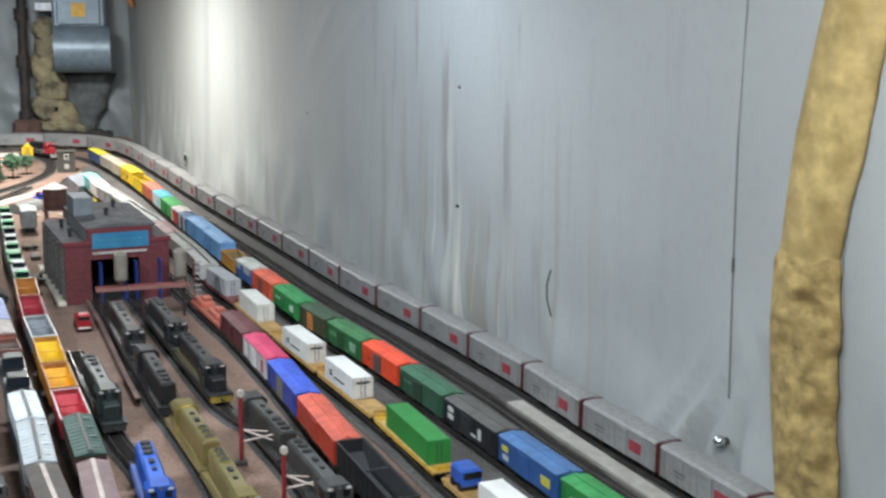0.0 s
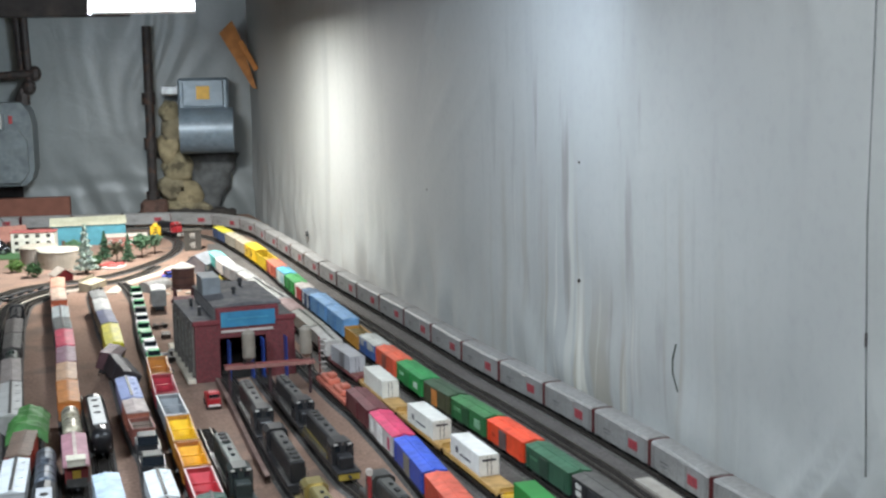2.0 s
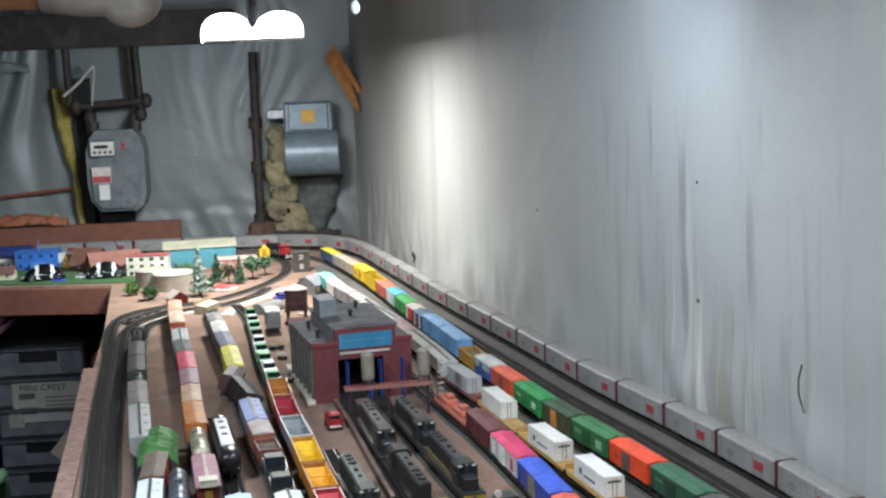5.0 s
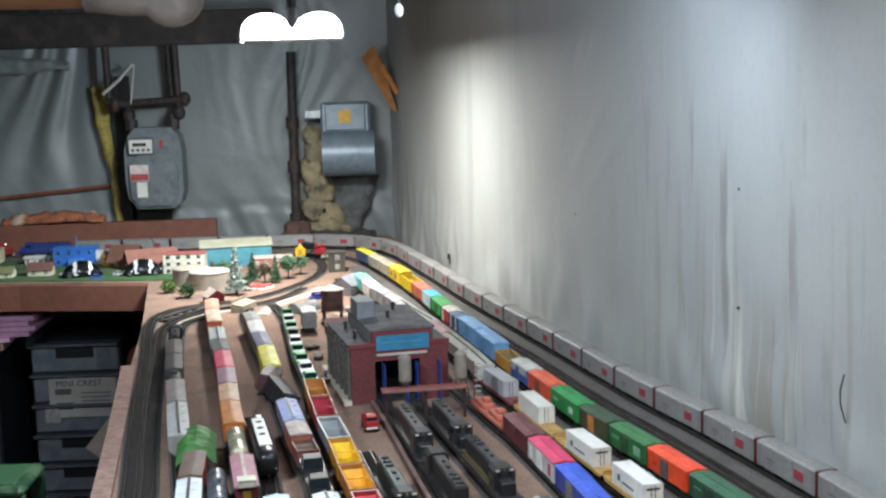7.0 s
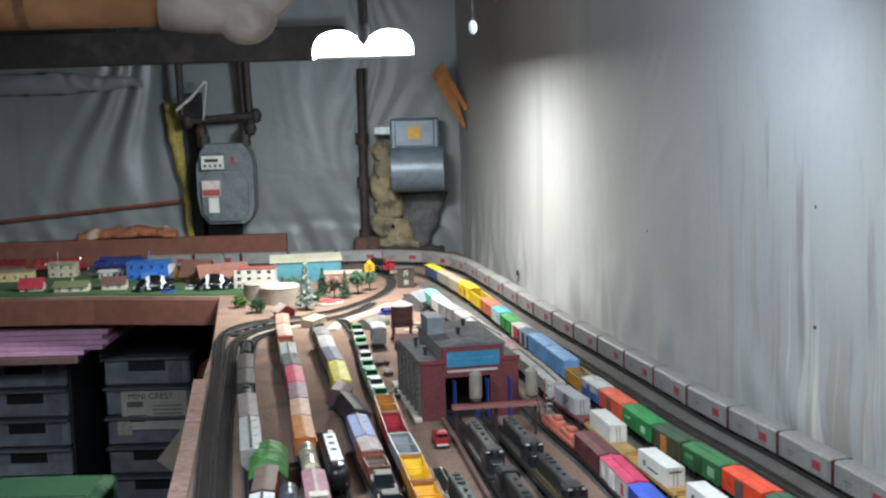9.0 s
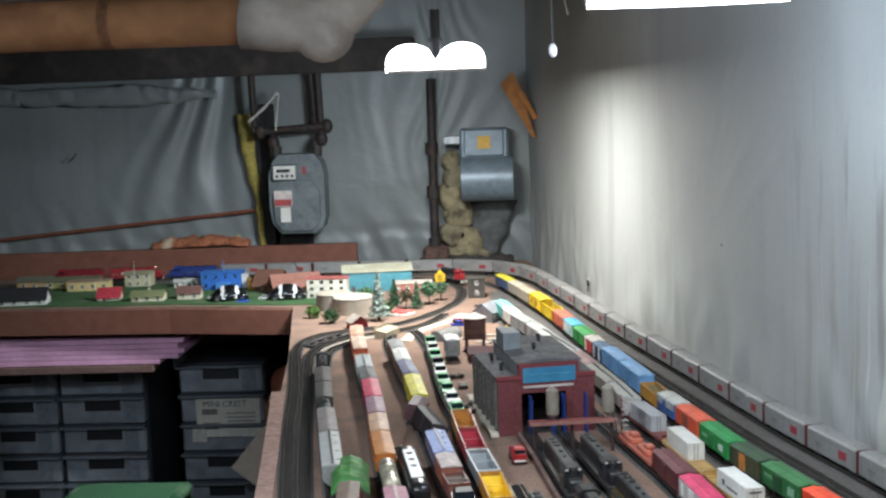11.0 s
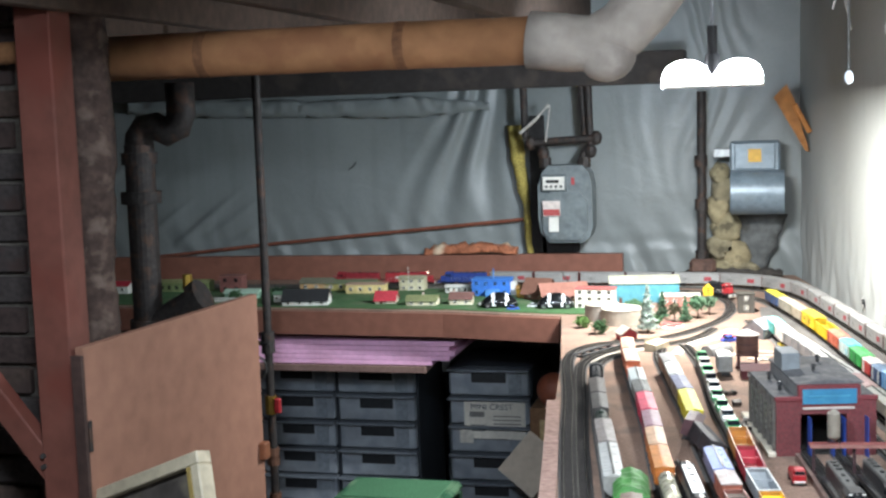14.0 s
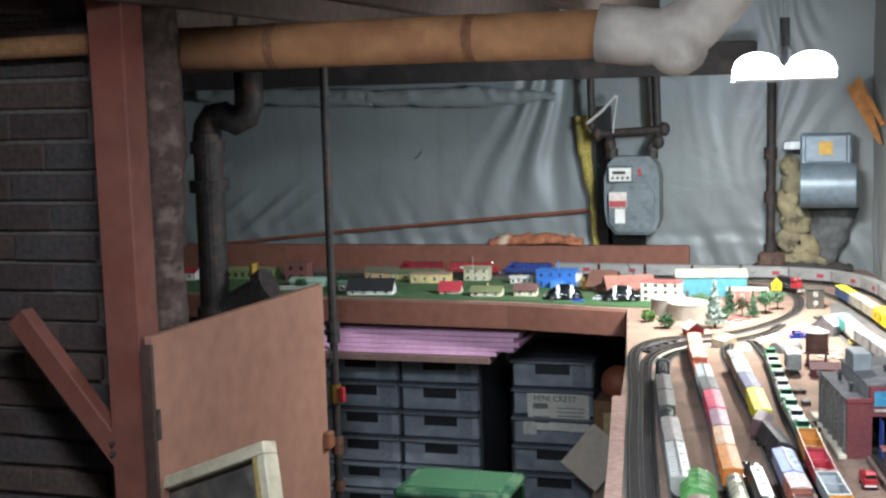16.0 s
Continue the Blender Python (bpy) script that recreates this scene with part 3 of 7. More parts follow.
def boxcar(m, L, body, roof=None, door=None, label="", H=0.047, W=0.034, marks=(), ribs=0, end=None, group="freight cars"):
    """A boxcar; marks: (x, z, width, height, colour) blocks on its near side."""
    L -= 0.011
    top = thing("boxcar", label, "boxcar", group, m)
    # Roof has its own tone, on most cars lighter than the sides.
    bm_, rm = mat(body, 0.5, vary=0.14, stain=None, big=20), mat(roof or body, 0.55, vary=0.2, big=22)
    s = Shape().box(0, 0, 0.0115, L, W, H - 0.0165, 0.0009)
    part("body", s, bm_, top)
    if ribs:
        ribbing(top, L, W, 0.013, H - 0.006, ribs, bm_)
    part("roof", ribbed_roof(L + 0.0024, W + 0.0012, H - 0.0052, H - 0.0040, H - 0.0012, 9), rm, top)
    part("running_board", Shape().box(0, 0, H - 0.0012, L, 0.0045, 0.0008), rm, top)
    for k in (-1, 1):
        part("door", Shape().box(0.006 * k, k * (W / 2 + 0.0008), 0.0125, L * 0.2, 0.0016, H - 0.020, 0.0004), mat(door or body, 0.5, vary=0.2), top)
        e = Shape()
        for i in range(5):
            e.box(k * (L / 2 + 0.0006), 0, 0.014 + i * (H - 0.022) / 5, 0.0014, W * 0.86, 0.0022, 0.0004)
        part("end_panel", e, mat(end or body, 0.55, vary=0.2), top)
        ladder(top, k * (L / 2 - 0.007), W, 0.012, H - 0.006, bm_)
    for x, z, w, h, c in marks:
        part("lettering", Shape().box(x * L, -W / 2 - 0.0008, 0.0115 + z * (H - 0.0165), w * L, 0.0008, h * (H - 0.0165)), mat(c, 0.6, vary=0.12), top)
    running_gear(top, L, W, BLACK)
    return top


def silver_car(m, L):
    """A silver refrigerator car with dark red ends."""
    L -= 0.010
    W, H = 0.035, 0.051
    top = thing("refrigerator_car", "weathered silver refrigerator car with red emblem and maroon ends", "freight car", "silver train")
    top.matrix_world = m
    sil = mat("9C9C9A", 0.45, 0.3, grain=120, vary=0.12, stain="8F8D8A", big=18)
    part("body", Shape().box(0, 0, 0.0105, L, W, H - 0.0155, 0.0009), sil, top)
    ribbing(top, L, W, 0.012, H - 0.006, 12, sil, 0.0009, 0.0005)
    r = Shape().prism([(-W / 2 - 0.0005, H - 0.0052), (W / 2 + 0.0005, H - 0.0052), (W / 2 - 0.003, H - 0.0022), (0, H - 0.0010), (-W / 2 + 0.003, H - 0.0022)], -L / 2, L / 2)
    part("roof", r, mat("8E8D8B", 0.6, 0.1, grain=120, vary=0.14, big=18), top)
    for k in (-1, 1):
        part("end_panel", Shape().box(k * (L / 2 + 0.0010), 0, 0.0110, 0.0022, W + 0.001, H - 0.0145, 0.0007), mat("5E2426", 0.6, vary=0.25), top, "dark maroon end panel")
        ladder(top, k * (L / 2 - 0.007), W, 0.010, H - 0.006, sil)
        part("door", Shape().box(-0.01 * k, k * (W / 2 + 0.0007), 0.0115, L * 0.14, 0.0014, H - 0.0185, 0.0004), sil, top)
    part("emblem", Shape().box(L * 0.24, -W / 2 - 0.0009, 0.021, 0.0260, 0.0009, 0.0140, 0.0004), mat("963840", 0.6, vary=0.3, grain=300), top, "faded red emblem")
    part("lettering", Shape().box(-L * 0.25, -W / 2 - 0.0009, 0.027, 0.022, 0.0006, 0.0018).box(-L * 0.25, -W / 2 - 0.0009, 0.022, 0.016, 0.0006, 0.0014), mat("6B6A6A", 0.6), top)
    running_gear(top, L, W, BLACK)
    return top


def open_car(m, L, body, inside, label, H=0.034, W=0.034, load=None, name="gondola_car", rim=None):
    """An open hopper or gondola with real walls and a hollow inside."""
    L -= 0.010
    top = thing(name, label, "freight car", "open freight cars", m)
    bm_, im = mat(body, 0.55, vary=0.18, big=20), mat(inside, 0.55, vary=0.12, big=25)
    t = 0.0014
    w = Shape()
    for k in (-1, 1):
        w.box(0, k * (W / 2 - t / 2), 0.011, L, t, H - 0.011)
        w.box(k * (L / 2 - t / 2), 0, 0.011, t, W - 2 * t, H - 0.011)
    part("body", w, bm_, top)
    ribbing(top, L, W, 0.012, H - 0.002, 9, bm_)
    part("floor_sheet", Shape().box(0, 0, 0.0125, L - 2 * t, W - 2 * t, 0.0014), im, top)
    for k in (-1, 1):
        part("side_sheet", Shape().box(0, k * (W / 2 - t - 0.0004), 0.0140, L - 2 * t, 0.0006, H - 0.0148), im, top)
        sl = Matrix.Translation((k * (L / 2 - 0.019), 0, 0.021)) @ Matrix.Rotation(-k * radians(32), 4, "Y")
        part("slope_sheet", Shape().box(0, 0, 0, 0.036, W - 2 * t - 0.001, 0.0012, 0, sl), im, top)
    rimm = mat(rim or body, 0.5, vary=0.1)
    rs = Shape()
    for k in (-1, 1):
        rs.box(0, k * (W / 2), H - 0.0008, L + 0.002, 0.0024, 0.0016, 0.0003)
        rs.box(k * (L / 2), 0, H - 0.0008, 0.0024, W - 0.0026, 0.0016, 0.0003)
    part("rim", rs, rimm, top)
    ladder(top, L / 2 - 0.006, W, 0.010, H - 0.002, bm_)
    part("cross_brace", Shape().box(0, 0, H - 0.004, 0.0016, W - 2 * t, 0.0022), im, top)
    if load:
        ld = Shape()
        for i in range(30):
            ld.ball((random.uniform(-.44, .44) * L, random.uniform(-.36, .36) * W, H - 0.006), random.uniform(0.005, 0.009), (1, 1, 0.55), 6)
        part("load", ld, mat(load, 0.95, grain=200, vary=0.4, bump=0.5), top)
    running_gear(top, L, W, BLACK)
    return top


def flat_car(m, L, body, deck, label, W=0.032):
    L -= 0.008
    top = thing("flat_car", label, "flat car", "container flat cars", m)
    part("deck", Shape().box(0, 0, 0.0145, L, W, 0.0022, 0.0004), mat(deck, 0.8, grain=70, vary=0.25, big=14), top)
    bmx = mat(body, 0.55, vary=0.16)
    for k in (-1, 1):
        part("side_sill", Shape().box(0, k * (W / 2 - 0.001), 0.0105, L * 0.96, 0.002, 0.0042, 0.0004), bmx, top)
        part("end_platform", Shape().box(k * (L / 2 - 0.009), 0, 0.0168, 0.014, W * 0.9, 0.0012).box(k * (L / 2 - 0.004), 0, 0.0175, 0.0015, W * 0.7, 0.0035), bmx, top)
    running_gear(top, L, W, BLACK, 0.3)
    return top


def container(m, L, color, label, W=0.0285, H=0.030, mark=None, base=0.0172):
    """A shipping container on a flat car."""
    top = thing("shipping_container", label, "container", "shipping containers", m @ Matrix.Translation((0, 0, base)))
    cm = mat(color, 0.5, vary=0.07, big=14)
    part("body", Shape().box(0, 0, 0, L, W, H, 0.0005), cm, top)
    ribbing(top, L, W, 0.0015, H - 0.0015, 16, cm, 0.0016, 0.0004)
    for k in (-1, 1):
        part("corner_post", Shape().box(k * (L / 2), 0, 0, 0.0012, W + 0.0008, 0.0016).box(k * (L / 2), 0, H - 0.0016, 0.0012, W + 0.0008, 0.0016).box(k * L / 2, W / 2, 0, 0.0016, 0.0016, H).box(k * L / 2, -W / 2, 0, 0.0016, 0.0016, H), cm, top)
    part("door", Shape().box(L / 2 + 0.0004, 0.0068, 0.002, 0.001, 0.0125, H - 0.004).box(L / 2 + 0.0004, -0.0068, 0.002, 0.001, 0.0125, H - 0.004), cm, top)
    part("locking_bar", Shape().box(L / 2 + 0.0012, 0.003, 0.002, 0.0008, 0.0008, H - 0.004).box(L / 2 + 0.0012, -0.003, 0.002, 0.0008, 0.0008, H - 0.004), STEEL, top)
    if mark:
        part("lettering", Shape().box(-L * 0.28, -W / 2 - 0.0007, H * 0.34, L * 0.07, 0.0006, H * 0.3).box(L * 0.02, -W / 2 - 0.0007, H * 0.32, L * 0.36, 0.0006, H * 0.10), mat(mark, 0.6), top)
        part("end_lettering", Shape().box(L / 2 + 0.0012, 0, H * 0.70, 0.0006, W * 0.7, H * 0.10), mat(mark, 0.6), top)
    return top


def locomotive(m, L, hood, cab=None, roof=None, trim="C8A53A", label="", stripe=None, H=0.048, gold=False, headlight=False, nose=1, group="locomotives"):
    """A diesel hood unit: walkway frame, long hood, cab, short nose, fans, stacks, rails. Its cab is towards +x, or -x with nose=-1."""
    L -= 0.010
    top = thing("diesel_locomotive", label, "locomotive", group, m @ Matrix.Rotation(0 if nose > 0 else math.pi, 4, "Z"))
    W = 0.034
    args = dict(rough=0.28, metal=0.7, vary=0.12) if gold else dict(rough=0.42, vary=0.2)
    hm, cm, rm = mat(hood, **args), mat(cab or hood, **args), mat(roof or hood, **args)
    part("walkway", Shape().box(0, 0, 0.0125, L, W, 0.0026, 0.0005), hm, top)
    for s in (-1, 1):
        part("side_sill", Shape().box(0, s * (W / 2 - 0.0004), 0.0098, L * 0.98, 0.0012, 0.004), mat(stripe, 0.5) if stripe else hm, top)
    h = Shape().box(-L * 0.13, 0, 0.015, L * 0.66, W * 0.62, H - 0.019, 0.0012)
    hood = part("long_hood", h, hm, top)
    for i in range(8):
        part("hood_rib", Shape().box(-L * 0.43 + i * L * 0.085, 0, 0.017, 0.0012, W * 0.645, H - 0.025), hm, hood)
    part("hood_roof", Shape().box(-L * 0.13, 0, H - 0.0042, L * 0.65, W * 0.50, 0.0024, 0.0008), rm, top)
    for i in range(3):
        x = -L * 0.40 + i * L * 0.085
        f = part("fan", Shape().tube((x, 0, H - 0.002), (x, 0, H + 0.0008), 0.0062, n=16), STEEL if not gold else hm, top)
        part("fan_grille", Shape().tube((x, 0, H + 0.0008), (x, 0, H + 0.0014), 0.0050, 0.0046, 14), BLACK, f)
    part("exhaust_stack", Shape().box(-L * 0.08, 0, H - 0.002, 0.010, 0.006, 0.003, 0.0005), BLACK, top)
    part("roof_hatch", Shape().box(L * 0.05, 0, H - 0.002, 0.006, 0.005, 0.0025, 0.0005), BLACK, top)
    c = Shape().prism([(-W / 2 + 0.001, 0.015), (W / 2 - 0.001, 0.015), (W / 2 - 0.001, H - 0.004), (W / 2 - 0.007, H + 0.0008), (-W / 2 + 0.007, H + 0.0008), (-W / 2 + 0.001, H - 0.004)], L * 0.205, L * 0.345)
    k = part("cab", c, cm, top)
    for s in (-1, 1):
        part("window", Shape().box(L * 0.26, s * (W / 2 - 0.0008), H - 0.0165, L * 0.035, 0.001, 0.0085).box(L * 0.31, s * (W / 2 - 0.0008), H - 0.0165, L * 0.03, 0.001, 0.0085), WINDOW, k)
        part("windscreen", Shape().box(L * 0.3455, s * 0.0078, H - 0.0130, 0.001, 0.0075, 0.0075), WINDOW, k)
    part("short_hood", Shape().box(L * 0.395, 0, 0.015, L * 0.10, W * 0.62, H - 0.030, 0.0015), cm, top)
    for s in (-1, 1):
        part("pilot", Shape().box(s * L * 0.49, 0, 0.003, 0.0024, W * 0.9, 0.0105, 0.0004), mat(trim, 0.5), top)
    part("fuel_tank", Shape().box(0, 0, 0.004, L * 0.2, W * 0.72, 0.0085, 0.0015), BLACK, top)
    for s in (-1, 1):
        rl = Shape().box(-L * 0.10, s * (W / 2 - 0.0006), 0.0255, L * 0.62, 0.0006, 0.0006)
        for i in range(9):
            rl.box(-L * 0.41 + i * L * 0.0775, s * (W / 2 - 0.0006), 0.015, 0.0006, 0.0006, 0.0108)
        part("handrail", rl, mat(trim, 0.5), top)
        part("number_board", Shape().box(L * 0.348, s * 0.0105, H - 0.004, 0.0016, 0.0055, 0.0024), WHITE, k)
    if stripe:
        part("lettering", Shape().box(-L * 0.18, -W * 0.325, 0.024, L * 0.16, 0.0008, 0.0075), mat("E4E2DC", 0.5), top)
    part("headlight", Shape().tube((L * 0.345, 0, H - 0.002), (L * 0.349, 0, H - 0.002), 0.0022, n=10), mat("FFE9D0", 0.3, glow=6.0) if headlight else CHROME, top)
    for s in (-1, 1):
        t = part("truck", Shape().box(s * L * 0.31, 0, 0.0025, L * 0.24, W * 0.72, 0.0062, 0.0012), BLACK, top)
        for j in (-1, 0, 1):
            x = s * L * 0.31 + j * L * 0.08
            part("wheel", Shape().tube((x, -0.0105, 0.0058), (x, 0.0105, 0.0058), 0.0060, n=12), WHEEL, t)
        part("coupler", Shape().box(s * (L / 2 + 0.003), 0, 0.0075, 0.010, 0.003, 0.003, 0.0005), BLACK, top)
    return top


def streamlined_car(m, L, body, roof, label, name="passenger_car", H=0.047, stripes=None, grilles=True, windows=True):
    """A round-roofed car with a curved nose, roof fans and side windows."""
    L -= 0.008
    W = 0.034
    top = thing(name, label, "railway car", "streamlined cars", m)
    pro = [(-W / 2, 0.010), (W / 2, 0.010), (W / 2, H - 0.012), (W / 2 - 0.003, H - 0.005), (W / 2 - 0.009, H - 0.0012), (0, H), (-W / 2 + 0.009, H - 0.0012), (-W / 2 + 0.003, H - 0.005), (-W / 2, H - 0.012)]
    part("body", Shape().prism(pro, -L / 2, L / 2 - 0.016), mat(body, 0.35, vary=0.2), top)
    nose = Shape()
    rings = []
    for i in range(6):
        k = i / 5
        s = math.cos(k * 1.25)
        rings.append([nose.bm.verts.new((L / 2 - 0.016 + 0.019 * math.sin(k * 1.35), y * (0.35 + 0.65 * s), 0.010 + (z - 0.010) * (0.62 + 0.38 * s))) for y, z in pro])
    for a, b in zip(rings, rings[1:]):
        for i in range(len(pro)):
            nose.bm.faces.new((a[i], a[(i + 1) % len(pro)], b[(i + 1) % len(pro)], b[i]))
    nose.bm.faces.new(rings[-1])
    bmesh.ops.recalc_face_normals(nose.bm, faces=nose.bm.faces)
    part("nose", nose, mat(body, 0.3, vary=0.2), top, smooth=True)
    part("roof_panel", Shape().box(-0.006, 0, H - 0.0012, L * 0.72, W * 0.60, 0.0022, 0.0004), mat(roof, 0.4, vary=0.08), top)
    if grilles:
        for i in range(3):
            x = -L * 0.28 + i * L * 0.17
            part("fan", Shape().tube((x, 0, H + 0.0006), (x, 0, H + 0.0018), 0.0055, n=14), BLACK, top)
    if stripes:
        part("stripe", Shape().box(L / 2 - 0.004, 0, 0.0225, 0.008, W * 0.78, 0.0022).box(L / 2 - 0.002, 0, 0.0175, 0.008, W * 0.74, 0.0022), CHROME, top, "chrome nose band")
    if windows:
        for k in (-1, 1):
            for i in range(5):
                part("window", Shape().box(-L * 0.36 + i * L * 0.15, k * (W / 2 + 0.0002), H - 0.020, L * 0.08, 0.0009, 0.006), WINDOW, top)
    running_gear(top, L, W, BLACK)
    return top


def tank_car(m, L, body, label):
    L -= 0.010
    top = thing("tank_car", label, "tank car", "freight cars", m)
    tm = mat(body, 0.35, 0.3, vary=0.15, stain="3A3A3C", big=16)
    part("tank", Shape().tube((-L / 2 + 0.008, 0, 0.030), (L / 2 - 0.008, 0, 0.030), 0.0145, n=20).ball((-L / 2 + 0.008, 0, 0.030), 0.0145, (0.5, 1, 1), 16).ball((L / 2 - 0.008, 0, 0.030), 0.0145, (0.5, 1, 1), 16), tm, top, smooth=False)
    for i in range(4):
        x = -L / 2 + L * (i + 1) / 5
        part("band", Shape().tube((x - 0.0008, 0, 0.030), (x + 0.0008, 0, 0.030), 0.0149, n=20), STEEL, top)
    part("dome", Shape().tube((0, 0, 0.043), (0, 0, 0.0495), 0.0065, 0.0055, 14), tm, top)
    part("frame", Shape().box(0, 0, 0.0115, L, 0.020, 0.003), BLACK, top)
    running_gear(top, L, 0.032, BLACK)
    return top


def caboose(m, L, body, roof, label, name="caboose", cupola=True):
    L -= 0.010
    W, H = 0.034, 0.046
    top = thing(name, label, "caboose", "cabooses", m)
    part("body", Shape().box(0, 0, 0.0115, L * 0.84, W * 0.94, H - 0.0165, 0.0008), mat(body, 0.55, vary=0.2), top)
    rm = mat(roof, 0.6, vary=0.15)
    part("roof", Shape().prism([(-W / 2 - 0.001, H - 0.0056), (W / 2 + 0.001, H - 0.0056), (W / 2 + 0.001, H - 0.0044), (0, H), (-W / 2 - 0.001, H - 0.0044)], -L / 2, L / 2), rm, top)
    part("running_board", Shape().box(0, 0, H - 0.0005, L, 0.005, 0.0009), mat("C9B8AE", 0.7), top)
    if cupola:
        c = part("cupola", Shape().box(L * 0.47, 0, H - 0.004, 0.020, W * 0.7, 0.010, 0.0006), mat("C7C2B0", 0.6), top)
        part("cupola_roof", Shape().box(L * 0.47, 0, H + 0.006, 0.023, W * 0.78, 0.0012), mat("D8D3C0", 0.6), c)
    for k in (-1, 1):
        part("platform", Shape().box(k * (L / 2 - 0.006), 0, 0.0115, 0.012, W * 0.9, 0.002).box(k * (L / 2 - 0.001), 0, 0.0135, 0.0008, W * 0.85, 0.010), STEEL, top)
        for i in (-1, 1):
            part("window", Shape().box(i * L * 0.2, k * W * 0.472, 0.022, 0.007, 0.0009, 0.0075), WINDOW, top)
        part("end_door", Shape().box(k * L * 0.4215, 0, 0.0125, 0.001, 0.011, 0.019), mat("B89A3A", 0.5), top)
    running_gear(top, L, W, BLACK)
    return top


def covered_hopper(m, L, body, roof, label, ribs=10, H=0.048):
    L -= 0.010
    W = 0.035
    top = thing("covered_hopper_car", label, "hopper car", "freight cars", m)
    part("body", (Shape().prism([(-W * 0.2, 0.008), (W * 0.2, 0.008), (W / 2, 0.018), (W / 2, H - 0.006), (-W / 2, H - 0.006), (-W / 2, 0.018)], -L / 2, L / 2)), mat(body, 0.5, vary=0.15), top)
    ribbing(top, L, W, 0.018, H - 0.007, ribs, mat(body, 0.5, vary=0.15))
    part("roof", ribbed_roof(L + 0.002, W + 0.001, H - 0.0062, H - 0.005, H - 0.0016, 12, 0.0007), mat(roof, 0.5, vary=0.1), top)
    part("running_board", Shape().box(0, 0, H - 0.0006, L, 0.004, 0.001), STEEL, top)
    for i in range(4):
        part("hatch", Shape().tube((-L * 0.36 + i * L * 0.24, 0.009, H - 0.005), (-L * 0.36 + i * L * 0.24, 0.009, H - 0.0018), 0.004, n=10), mat(roof, 0.5, vary=0.1), top)
    running_gear(top, L, W, BLACK)
    return top


def automobile(m, L, body, label, roof=None, group="toy automobiles", name="toy_automobile"):
    """A small car: lower body, glazed cabin, four wheels, lamps."""
    W, H = L * 0.40, L * 0.32
    top = thing(name, label, "toy car", group, m)
    bmx = mat(body, 0.4, vary=0.06)
    side = [(-.5, .10), (.5, .10), (.5, .42), (.44, .52), (.20, .58), (-.30, .58), (-.48, .52), (-.5, .42)]
    q = Matrix.Rotation(math.pi / 2, 4, "Z")
    part("body", Shape().prism([(y * L, z * H) for y, z in side], -W / 2, W / 2, q.inverted()), bmx, top)
    part("cabin", Shape().prism([(-.34 * L, .58 * H), (.20 * L, .58 * H), (.10 * L, .93 * H), (-.24 * L, .93 * H)], -W * .43, W * .43, q.inverted()), WINDOW, top)
    part("roof", Shape().box(-.07 * L, 0, .92 * H, .35 * L, W * .84, .09 * H, .02 * L), mat(roof or body, 0.5, vary=0.06), top)
    for sx in (-1, 1):
        for sy in (-1, 1):
            w = part("wheel", Shape().tube((sx * .30 * L, sy * W * .36, .17 * H), (sx * .30 * L, sy * W * .51, .17 * H), .19 * H, n=12), BLACK, top)
            part("hubcap", Shape().tube((sx * .30 * L, sy * W * .51, .17 * H), (sx * .30 * L, sy * W * .525, .17 * H), .10 * H, n=10), CHROME, w)
            part("lamp", Shape().box(sx * .5 * L, sy * W * .36, .30 * H, .012 * L, .14 * W, .11 * H), CHROME, top)
        part("bumper", Shape().box(sx * .505 * L, 0, .14 * H, .02 * L, W * .96, .10 * H), CHROME, top)
    return top

# ---- trains, track by track ----
def on(line, y0, y1):
    return on_track(line, y0, y1)


# silver train along the wall, with its three engines ahead
route = smooth_line(MAIN, 0.02)


def on_route(s0, s1):
    """Pose and length of a vehicle between two distances along the main line from y = 2.394 on; its x axis points back."""
    ends, run, start = [], 0.0, None
    marks = {}
    for p, q in zip(route, route[1:]):
        step = (q - p).length
        if start is None and q.y >= 2.394:
            start = run + step * (2.394 - p.y) / (q.y - p.y)
        run += step
    run = 0.0
    for p, q in zip(route, route[1:]):
        step = (q - p).length
        for s in (s0, s1):
            if s not in marks and run + step >= start + s:
                marks[s] = p + (q - p) * ((start + s - run) / step)
        run += step
    a, b = marks[s0], marks[s1]
    d, mid = a - b, (a + b) / 2
    return Matrix.Translation((mid.x, mid.y, RAIL_Z)) @ Matrix.Rotation(math.atan2(d.y, d.x), 4, "Z"), d.length


first = silver_car(*on_route(0, 0.175))
for k in list(range(-5, 0)) + list(range(1, 23)):
    copy_thing(first, on_route(k * 0.175, k * 0.175 + 0.175)[0])
h = 23 * 0.175
locomotive(*on_route(h, h + 0.21), "2A3F86", "2A3F86", "26386F", "9AA0B0", "blue diesel locomotive with white lettering in the silver train", "22356F", group="silver train", nose=-1)
locomotive(*on_route(h + 0.21, h + 0.43), "A8333A", "A8333A", "9A2F36", "C8C0B8", "bright red diesel locomotive with lit headlights", "8A2A30", headlight=True, group="silver train")
locomotive(*on_route(h + 0.43, h + 0.65), "8E2A33", "8E2A33", "8A2832", "B8A8A0", "dark red diesel locomotive leading the silver train", "7A242C", group="silver train", nose=-1)

